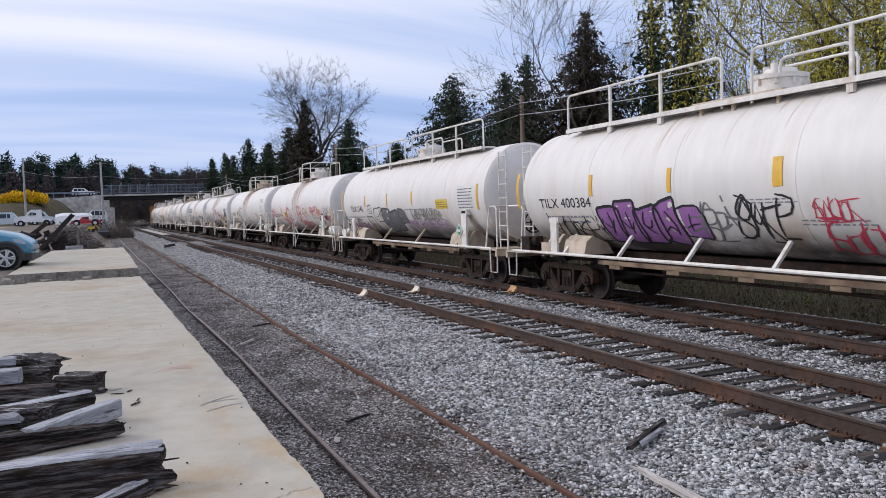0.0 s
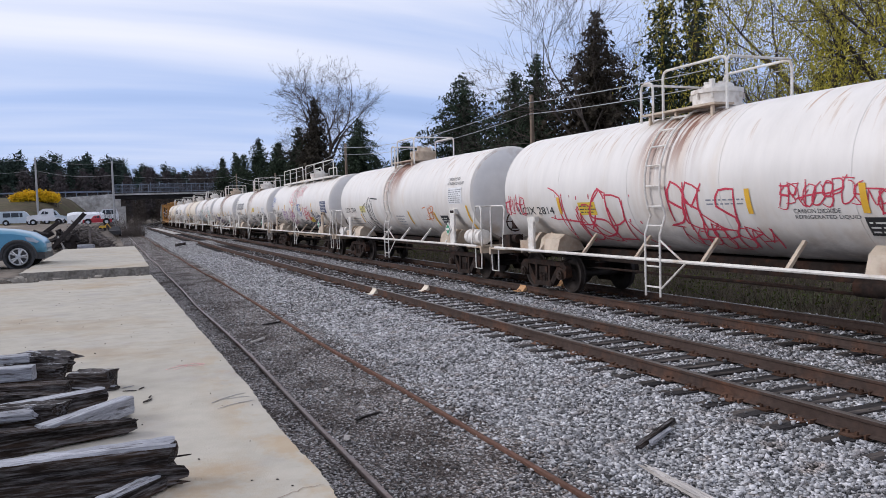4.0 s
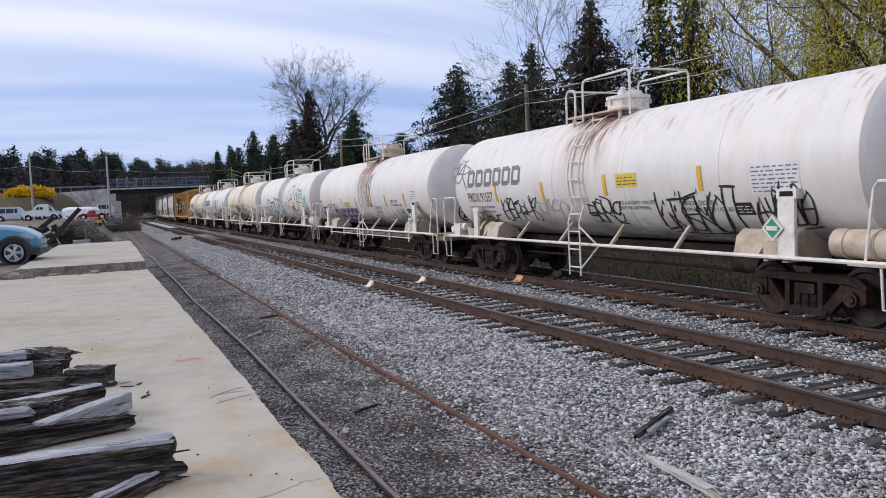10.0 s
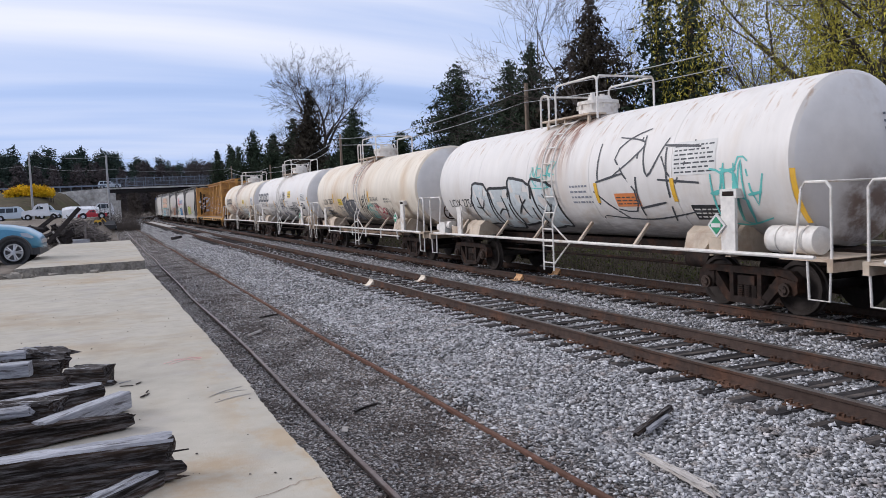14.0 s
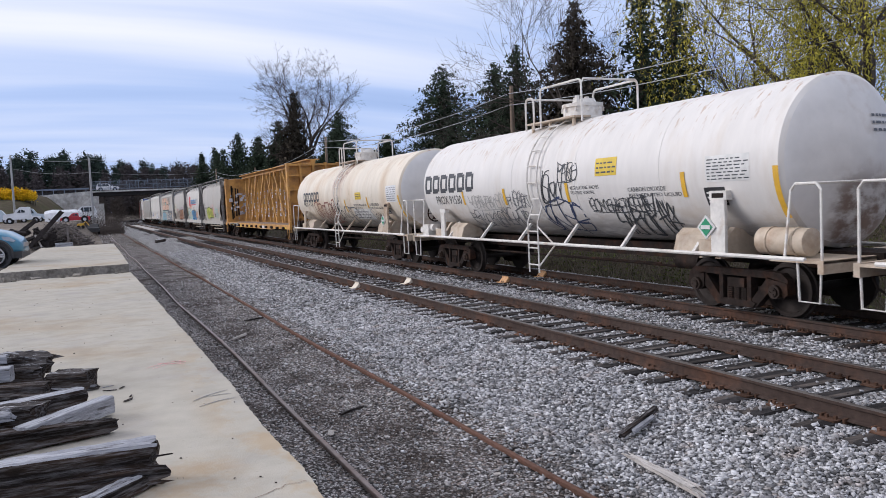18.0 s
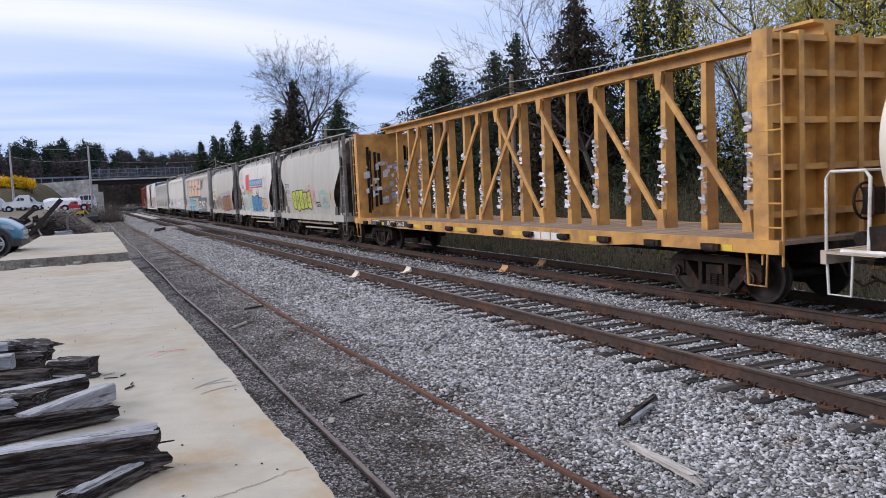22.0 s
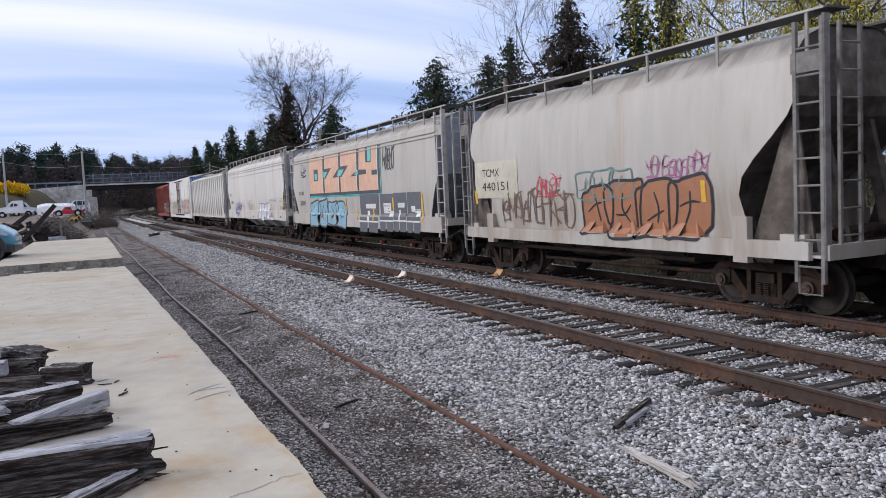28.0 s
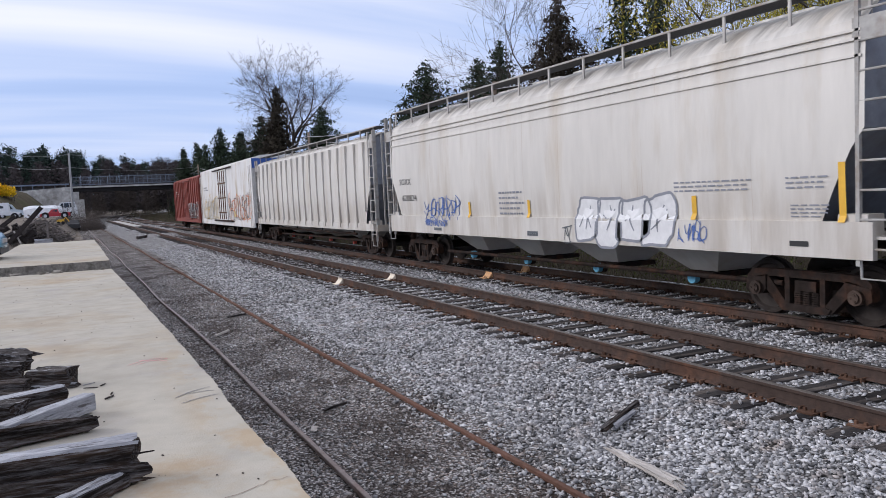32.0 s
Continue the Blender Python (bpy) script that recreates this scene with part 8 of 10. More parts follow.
    bm = bmesh.new()
    bm_disc(bm, (-0.62, -half + 2.9, 0.78), (0, 1, 0), 0.15, 0.62, 14)
    bm_tube(bm, [(-0.75, -half + 3.6, 0.72), (-0.75, half - 3.2, 0.68)], 0.022, 6)
    bm_tube(bm, [(-0.3, -half + 2, 0.62), (-0.3, half - 2, 0.62)], 0.03, 6)
    part("brake_cylinder", bm, DARK_STEEL, car, "brake cylinder and rods under the sill", smooth=True)
    placard(car, half - 1.55 if i % 4 else half - 1.9, 1.52, -1.50)
    top_platform(car, 0.55, spec["long"], half, spec.get("rust", 0) > 1)
    if spec["ladder"] is not None:
        side_ladder(car, -spec["ladder"])
    else:
        bm = bmesh.new()
        for s in (-1, 1):
            ladder(bm, s * (half + 0.34), -1.05, 1.05, 3.7)
        part("end_ladder", bm, RAILING, car, "ladder at the tank head")
    marks = Marks(tank_surface)
    marks.rnd = random.Random(40 + i)
    decorate(car, DECALS[i], marks)
    # marks on the domed head that faces down the line
    rise = ((0.0, 0.29), (0.45, 0.26), (0.85, 0.18), (1.20, 0.07), (1.36, -0.01), (1.43, -0.07))
    head = Marks(lambda u, v, lift: (u, -(half + float(np.interp(math.hypot(u, v), [p[0] for p in rise], [p[1] for p in rise])) + lift), TANK_Z + v))
    head.rnd = random.Random(140 + i)
    head.bars("head_lettering", 0.35, 0.92, 0.42, 0.78, 3, "slate", car)
    if i == 10:
        head.put("graffiti", head.scrawl(-0.15, 0.95, -0.95, 0.10, 3, 0.04), "charcoal", car, 0.016, "dark sprayed loops on the tank head")
        head.put("graffiti", head.scrawl(0.45, 1.05, 0.20, 0.62, 2, 0.05), "blue", car, 0.016, "blue sprayed tag on the tank head")
    add_couplers(car, ln / 2)
    return car


DECALS = {
    0: """
T -6.13 -4.03 -0.44 -0.21 | TILX 400384
Y -4.01 -3.93 -0.19 0.27
Y -1.51 -1.43 -0.18 0.27
Y 1.05 1.13 -0.16 0.3
Y -7.19 -7.05 -0.44 0.46
B -3.88 -1.41 -1.45 -0.25 | purple | 4
B -1.42 -0.72 -1.22 -0.4 | purple | 1
G -6 -3.86 -1.4 -0.72 | black | 5
G -1.11 0.1 -1.25 -0.45 | grey | 4
G 0.07 1.18 -1.19 -0.44 | black | 4
L 0.28 1.37 -0.44 -0.33 | 2
L -5.96 -3.98 -0.84 -0.57 | 2
G 1.63 2.38 -0.74 -0.38 | red | 3
G 1.69 2.56 -1.5 -0.84 | red | 3
Y 0.96 1.06 -0.17 0.3
L 1.34 2.66 -0.84 -0.69 | 2""",
    1: """
T -5.68 -4.16 -0.41 -0.18 | TILX 2740
Y -3.82 -3.71 -0.23 0.22
Y -1.27 -1.16 -0.23 0.23
Y 1.21 1.31 -0.2 0.24
Y -6.98 -6.82 -0.49 0.52
O -3.9 -3.17 -1.44 -0.58 | white | 1
O -2.87 -2.04 -0.89 -0.2 | white | 1
O -3.54 -3.12 -0.52 -0.17 | white | 1
F -2.12 -0.33 -1.43 -0.32 | grey | 2
F -0.4 0.43 -0.97 -0.3 | grey | 1
G 0.98 3.49 -0.75 -0.4 | black | 8
G 0.38 3.7 -1.14 -0.77 | purple | 12
G -6.11 -4.25 -1.48 -0.94 | purple | 4
P 3.25 4.14 -0.38 -0.08 | yellow
L 0.42 2.43 -0.41 -0.32 | 1
L -6.79 -4 -0.81 -0.56 | 2
P 4.9 5.93 -0.42 0.27 | data
Y 6.13 6.27 -0.43 0.29""",
    2: """
T -5.94 -4.23 -0.61 -0.41 | LCIX 2814
G -6.57 -5.6 -0.59 -0.17 | red | 2
G -4.47 -0.97 -1.5 -0.24 | red | 6
G -0.06 1.58 -0.91 -0.05 | red | 4
G 2.62 4.1 -0.5 -0.13 | red | 7
G 4.18 5.04 -0.62 -0.27 | red | 5
G 5.06 6.25 -0.84 -0.55 | red | 5
G -0.21 2.19 -1.45 -0.9 | red | 5
Y -4 -3.87 -0.6 -0.19
Y 1.91 2 -0.62 -0.18
Y 4.05 4.16 -0.62 -0.17
Y 6.33 6.45 -1.07 -0.13
P 5.16 6.18 -0.51 -0.08 | data
L 2.83 3.98 -0.75 -0.53 | 2 | CARBON DIOXIDE | REFRIGERATED LIQUID
P 4.03 4.77 -1.02 -0.69 | black
P -3.14 -2.48 -0.63 -0.33 | yellow
L 0.96 1.85 -0.46 -0.31 | 2""",
    3: """
T -6.23 -4.7 -0.47 -0.25 | LCIX 2769
G -3.71 -1.83 -1.5 -0.14 | black | 3
P -4.1 -3.4 -0.47 -0.2 | paleyellow
G 2.95 3.86 -0.81 -0.34 | orange | 3
Y -4.22 -4.07 -0.96 -0.53
Y 1.47 1.59 -1 -0.46
Y 3.84 3.95 -1.04 -0.51
Y 6.45 6.56 -1.29 -0.31
L 5.19 6.36 0.29 0.59 | 2 | CARBON DIOXIDE | REFRIGERATED LIQUID
P 5.27 6.27 -0.25 0.25 | lightdata
P 4.3 4.9 -1 -0.63 | black
L 0.12 0.96 -1.05 -0.57 | 4
L -6.62 -4.31 -1.07 -0.66 | 3""",
    4: """
T -5.85 -4.34 -0.52 -0.32 | CGTX 55779
Y -5.12 -5.01 -0.26 0.07
Y -3.26 -3.13 -0.36 0.08
Y -1.25 -1.14 -0.39 0.08
Y 0.85 0.96 -0.38 0.06
Y 3.33 3.44 -0.38 0.06
G -6.98 -6.06 -0.43 -0.15 | black | 3
G -6.88 -6.01 -0.05 0.61 | blue | 2
G -6.05 -4.39 -0.83 -0.51 | black | 5
G -4.07 -2.76 -0.85 -0.3 | purple | 3
G -2.37 -0.83 -1.12 -0.16 | magenta | 4
G -4.29 -2.84 -1.5 -0.87 | black | 3
G 0.02 0.89 -0.57 0.05 | blue | 3
G 1.38 2.81 -0.82 -0.2 | red | 4
G 2.87 3.59 -0.68 -0.31 | black | 3
G 1.61 3.14 -1.5 -1.02 | navy | 4
G 3.17 4.63 -1.36 -0.6 | navy | 5
G 0.11 1.66 -1.5 -0.88 | black | 4
G -1.74 0.01 0.09 1.02 | pink | 3
G -0.12 1.18 0.48 1.09 | pink | 3
P 2.30 3.15 -1 -0.68 | yellow
P 5.23 6.29 -0.46 0.13 | darkdata
L 3.82 4.83 -0.71 -0.4 | 2 | CARBON DIOXIDE | REFRIGERATED LIQUID
L -0.08 0.81 -1.14 -0.83 | 2""",
    5: """
X -5.98 -2.82 -0.07 0.43 | grey
T -6.02 -4.47 -0.5 -0.23 | PROX 91557
Y -4.33 -4.17 -0.51 -0.07
Y -1.88 -1.77 -0.51 -0.05
Y 0.70 0.81 -0.42 0.02
Y 3.57 3.67 -0.4 0.05
P 1.16 1.84 -0.27 0.01 | yellow
G -7.11 -5.99 -0.09 0.71 | grey | 2
G -4.10 -2.29 -1.12 -0.47 | black | 5
G -5.93 -4.58 -1.5 -0.92 | black | 3
G -0.13 1.04 -1.16 -0.53 | black | 3
G 2.25 4.33 -1.37 -0.5 | black | 6
G 4.75 5.86 -1.17 -0.5 | black | 6
G -2.23 -0.95 -1.21 -0.5 | palegrey | 3
L 1.01 2.28 -0.79 -0.55 | 2 | REGULATING VALVES | VENTING NORMAL
L 2.94 4.27 -0.86 -0.57 | 2 | CARBON DIOXIDE | REFRIGERATED LIQUID
P 4.78 5.78 -0.5 0.03 | lightdata
P 4.30 4.69 -0.89 -0.64 | black
L -6.09 -4.54 -0.87 -0.56 | 2""",
    6: """
T -5.89 -4.25 -0.63 -0.41 | LCIX 2815
K -4.97 -1.34 -1.5 -0.65 | purpleblack | 6
Y -5.15 -5.01 -0.44 -0.18
Y -3.39 -3.23 -0.58 -0.16
Y -1.30 -1.17 -0.63 -0.16
Y 0.54 0.68 -0.61 -0.09
Y 2.49 2.61 -0.61 -0.15
Y 4.53 4.62 -0.6 -0.11
P -2.97 -2.17 -0.61 -0.34 | paleyellow
G 0.25 0.91 -0.53 0.53 | grey | 3
G -7.28 -6.24 -1.41 -0.42 | black | 2
G 3.30 4.16 -1.06 -0.7 | grey | 5
G 3.89 4.46 -1.33 -1.08 | black | 3
L 3.07 4.20 -0.62 -0.32 | 2 | CARBON DIOXIDE | REFRIGERATED LIQUID
L 0.98 1.87 -0.93 -0.55 | 3 | REGULATING VALVES | VENTING NORMAL
P 5.22 5.77 -0.48 0.01 | lightdata
P 4.46 4.88 -0.98 -0.7 | black""",
    7: """
T -6.24 -4.65 -0.7 -0.44 | LCIX 2756
B -4.73 -0.12 -1.5 0 | palewhite | 4
G 1.56 4.55 -0.93 0.71 | charcoal | 4
Y 1.53 1.65 -0.63 -0.18
Y 4.00 4.10 -0.63 -0.17
Y 6.78 6.88 -1.09 -0.12
P 2.19 2.98 -0.73 -0.43 | orange
P 4.10 5.20 -0.13 0.49 | data
G 5.00 6.10 -1.06 0.17 | teal | 4
P 4.38 5.12 -1.05 -0.71 | black
G -1.14 -0.10 -0.2 0.32 | teal | 2
L 0.58 1.36 -0.65 -0.15 | 4""",
    8: """
T -5.52 -3.95 -0.48 -0.22 | LCIX 2807
F -2.41 -0.48 -1.42 -0.19 | grey | 3
O -3.49 -2.53 -1.22 -0.57 | grey | 2
Y -3.86 -3.76 -0.45 -0.01
Y -1.43 -1.33 -0.27 -0.01
Y 1.33 1.42 -0.43 0.02
P -3.13 -2.48 -0.53 -0.24 | yellow
G 0.14 1.14 -1.33 -0.04 | black | 4
G -5.46 -4.12 -1.21 -0.77 | black | 3
G 2.94 3.75 -1.16 -0.67 | charcoal | 4
G 0.97 1.76 -1.15 -0.55 | teal | 3
G 1.86 2.86 -1.24 -0.63 | red | 3
L 1.57 2.46 -0.68 -0.21 | 4 | REGULATING VALVES | VENTING NORMALLY
L 3.12 4.01 -0.5 -0.28 | 2 | CARBON DIOXIDE | REFRIGERATED LIQUID
L -5.78 -4.21 -1.05 -0.54 | 3""",
    9: """
X -6.81 -3.42 -0.17 0.38 | charcoal
T -6.05 -4.33 -0.52 -0.26 | PROX 91530
G -3.88 -1.94 -0.7 -0.29 | palegrey | 4
G -1.71 -0.7 -0.66 -0.28 | grey | 4
G -4.18 -1.03 -1.32 -0.77 | grey | 8
G 0.08 0.85 -0.57 0.05 | charcoal | 3
G 0.74 1.47 -0.07 0.35 | charcoal | 3
G -0.22 1.38 -1.5 -0.58 | navy | 4
G 1.82 3.84 -0.8 -0.48 | charcoal | 6
G 2.52 4.3 -1.49 -0.63 | charcoal | 7
P 2.17 2.89 -0.01 0.36 | yellow
Y -4.25 -4.1 -0.56 -0.17
Y -1.86 -1.74 -0.59 -0.15
Y 1.02 1.13 -0.55 -0.11
Y 4.74 4.84 -0.51 -0.05
Y 6.81 6.9 -0.94 -0.05
L 3.2 4.7 -0.52 -0.27 | 2 | CARBON DIOXIDE | REFRIGERATED LIQUID
L 1.21 2.27 -0.4 -0.18 | 2 | REGULATING VALVES | VENTING NORMAL
P 5.35 6.33 -0.26 0.19 | data
P 5.27 5.75 -0.69 -0.35 | black""",
    10: """
X -5.8 -3.05 -0.22 0.23 | charcoal
T -5.85 -4.24 -0.43 -0.23 | PROX 91516
O -4.03 -0.76 -1.5 -0.23 | rusty | 6
G -1.38 -0.03 -1.18 -0.33 | black | 3
Y 0.7 0.82 -0.77 -0.19
Y 3.53 3.64 -0.6 -0.13
Y 6.85 6.94 -1.1 -0.15
P 2.21 2.92 -0.22 0.06 | yellow
P 1.56 3.61 -1.12 -0.61 | white
L 1.84 3.38 -0.66 -0.39 | 2 | REGULATING VALVES | VENT NORMAL
L 3.83 5.1 -0.68 -0.38 | 2 | CARBON DIOXIDE | REFRIGERATED LIQUID
O 0.24 1.94 -1.5 -0.47 | grey | 2
G 1.81 3.87 -1.5 -0.74 | palegrey | 4
G 3.87 5.31 -1.33 -0.88 | charcoal | 6
P 5.73 6.72 -0.37 0.21 | lightdata
P 5.3 5.71 -0.84 -0.58 | black""",
    12: """
T -4.43 -3.56 2.53 2.75 | TCMX
T -4.46 -3.42 2.21 2.43 | 441216
B -3.02 0.57 1.38 2.39 | lime | 5
O 1.97 3.54 1.52 2.17 | teal | 1
O 2.43 3.14 1.59 2.03 | teal | 1
O 2.29 2.92 2.16 2.32 | teal | 1
G -0.44 1.25 1.7 2.46 | pink | 3
P 1.37 2.04 1.57 1.8 | black
Y 3.69 3.79 1.84 2.23
L -4.34 -3.21 1.83 2.07 | 2""",
    13: """
P -2.76 -1.67 2.61 3.59 | redlogo
X -1.52 2.53 2.81 3.23 | azure
S -1.57 2.5 2.69 2.77 | red
G -3.54 -0.39 2.35 2.68 | orange | 3
O -4.5 -0.94 1.36 2.36 | teal | 3
F -0.96 2.12 1.17 2.3 | azure | 3
F 1.85 3.41 1.35 2.05 | salmon | 2
G 0.65 1.44 2.14 2.51 | black | 1
G 2.6 3.63 2.11 3.14 | palegrey | 2
T -4.15 -3.37 2.7 2.98 | IARX
T -4.06 -3.21 2.27 2.5 | 30608
Y -4.63 -4.44 1.56 2.57
Y -2.35 -2.19 1.59 1.98
G -5.22 -3.68 2.9 3.8 | palegrey | 4
G -4.91 -4.21 1.96 2.42 | charcoal | 3
G -4.05 -3.47 1.51 1.91 | charcoal | 3""",
    14: """
T -4.52 -3.64 2.53 2.73 | TCMX
T -4.56 -3.21 2.17 2.39 | 440151
B -0.16 3.51 1.1 2.33 | rust | 4
O -0.35 1.52 1.87 2.53 | tealgrey | 3
G 1.95 3.52 2.3 2.64 | magenta | 6
G -1.9 -0.92 2.01 2.43 | red | 3
Y 3.32 3.46 1.82 2.2
Y -5.09 -4.81 1.84 2.19
G -3.58 -0.52 1.39 2.07 | brown | 5""",
    15: """
K -5.49 3.64 2.35 3.96 | salmon | 4
S -5.58 3.66 2.22 2.4 | charcoal
S -5.59 3.69 2.18 2.26 | tealline
F -5.6 -2.83 0.83 2.19 | skyblue | 2
F -2.83 -0.3 0.87 2.14 | skyblue | 2
K 1.38 3.34 0.83 2.25 | slate | 1
K 3.56 4.82 0.91 2.22 | slate | 1
K 4.88 5.97 0.93 2.24 | slate | 1
K 6.07 7.14 0.92 2.24 | slate | 1
P 3.89 4.6 1.54 1.9 | white
G 4.07 5.08 3.02 3.76 | black | 5
G -6.96 -6.03 3.22 3.71 | black | 2
T -7.49 -6.6 2.34 2.51 | CCBX
T -7.33 -6.44 1.85 2.07 | 58333
Y -0.38 -0.23 1.68 2.12
Y 0.93 1.1 1.27 1.69
Y 2.78 2.93 1.27 1.73
Y 4.76 4.91 1.65 2.09
Y 7.2 7.41 1.29 2.19
P 6.65 7.14 1.37 1.69 | data""",
    16: """
T -7.64 -6.76 2.54 2.73 | SOXX
T -7.49 -6.39 2.03 2.22 | 620824
G -5.88 -3.56 1.5 2.04 | blue | 5
G -5.77 -4.28 1.3 1.47 | blue | 5
K 1.83 4.75 1.05 2.10 | outline | 4
G 4.87 5.5 1.23 1.5 | blue | 3
Y -3.07 -2.87 1.55 1.96
Y -0.11 0.06 1.57 1.98
Y 5.15 5.32 1.58 1.99
Y 7.97 8.12 1.57 2.41
L 4.76 6.74 2.05 2.27 | 3
L -1.39 -0.25 1.62 2.26 | 5
L 7.11 7.84 2.05 2.27 | 3
L 7.18 7.84 1.63 1.85 | 4
P -5.17 -4.67 1.16 1.24 | dark
P -0.08 0.37 1.15 1.26 | dark
P 7.19 7.51 1.21 1.29 | blackp
G 1.4 1.64 1.06 1.44 | dark | 1""",
}
TANKS = [
    dict(label="white tank car with purple graffiti and long top handrails", long=True, ladder=None, rust=0),
    dict(label="white tank car with grey and black graffiti, long handrails", long=True, ladder=None, rust=0, struts=4),
    dict(label="white tank car covered in red sprayed tags", long=False, ladder=-0.35, rust=1),
    dict(label="white tank car with rust below its dome, orange tag", long=False, ladder=-0.42, rust=2),
    dict(label="white tank car crowded with coloured tags, long handrails", long=True, ladder=-0.2, rust=0, box=CREAM),
    dict(label="white tank car with black tags and yellow panel", long=False, ladder=-0.28, rust=1, box=RAILING),
    dict(label="cream-white tank car with purple graffiti, rusty dome streak", long=False, ladder=-0.18, rust=2, second_pipe=True),
    dict(label="white tank car with large grey sprayed letters", long=False, ladder=-0.23, rust=1),
    dict(label="cream tank car with grey bubble graffiti", long=False, ladder=0.0, rust=1, second_pipe=True),
    dict(label="white tank car with thin black tags", long=False, ladder=-0.23, rust=0),
    dict(label="yellow-stained white tank car with faded graffiti", long=False, ladder=-0.12, rust=1, box=CREAM),
]

# ======== hopper cars, centre-beam flat car and box cars ========
PALE_GREY = material("pale hopper paint", (0.58, 0.555, 0.51), 0.5, vary=0.06, grain=2.5, coarse=0.5, bump=0.03, bump_scale=5, stain=(0.44, 0.38, 0.30), stain_scale=0.9, stain_at=0.64, stretch=(1, 1.6, 0.3))
# cement hopper ends and most chutes, darker and browner than the bodies
DARK_BROWN = material("dark brown hopper steel", (0.085, 0.072, 0.062), 0.85, vary=0.3, grain=4, coarse=0.8, bump=0.08, stain=(0.19, 0.165, 0.14), stain_scale=1.4, stain_at=0.58)
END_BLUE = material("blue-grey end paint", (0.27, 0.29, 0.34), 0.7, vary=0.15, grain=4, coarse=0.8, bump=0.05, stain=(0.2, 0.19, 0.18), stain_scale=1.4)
IRON_GREY = material("grey ladder iron", (0.36, 0.35, 0.33), 0.6, vary=0.15, grain=8, bump=0.05, stain=(0.2, 0.15, 0.11), stain_scale=3)
GRIMY_IRON = material("grimy ladder iron", (0.19, 0.18, 0.17), 0.7, vary=0.2, grain=8, bump=0.05, stain=(0.09, 0.07, 0.055), stain_scale=3)
GRATE = material("dark roof grating", (0.06, 0.06, 0.062), 0.7, 0.2, vary=0.2, grain=20, bump=0.2)
WOOD_DECK = material("worn wooden deck", (0.24, 0.17, 0.12), 0.85, vary=0.25, grain=10, coarse=1.0, bump=0.3, stretch=(0.5, 4, 1), own=0.2, stain=(0.33, 0.27, 0.21), stain_scale=2)
PLASTIC = material("torn wrapping shreds", (0.44, 0.43, 0.45), 0.6, vary=0.2, grain=12, bump=0.2, island=0.6)
BLUE_PAINT = material("blue roof paint", (0.035, 0.10, 0.36), 0.5, vary=0.1, bump=0.02)


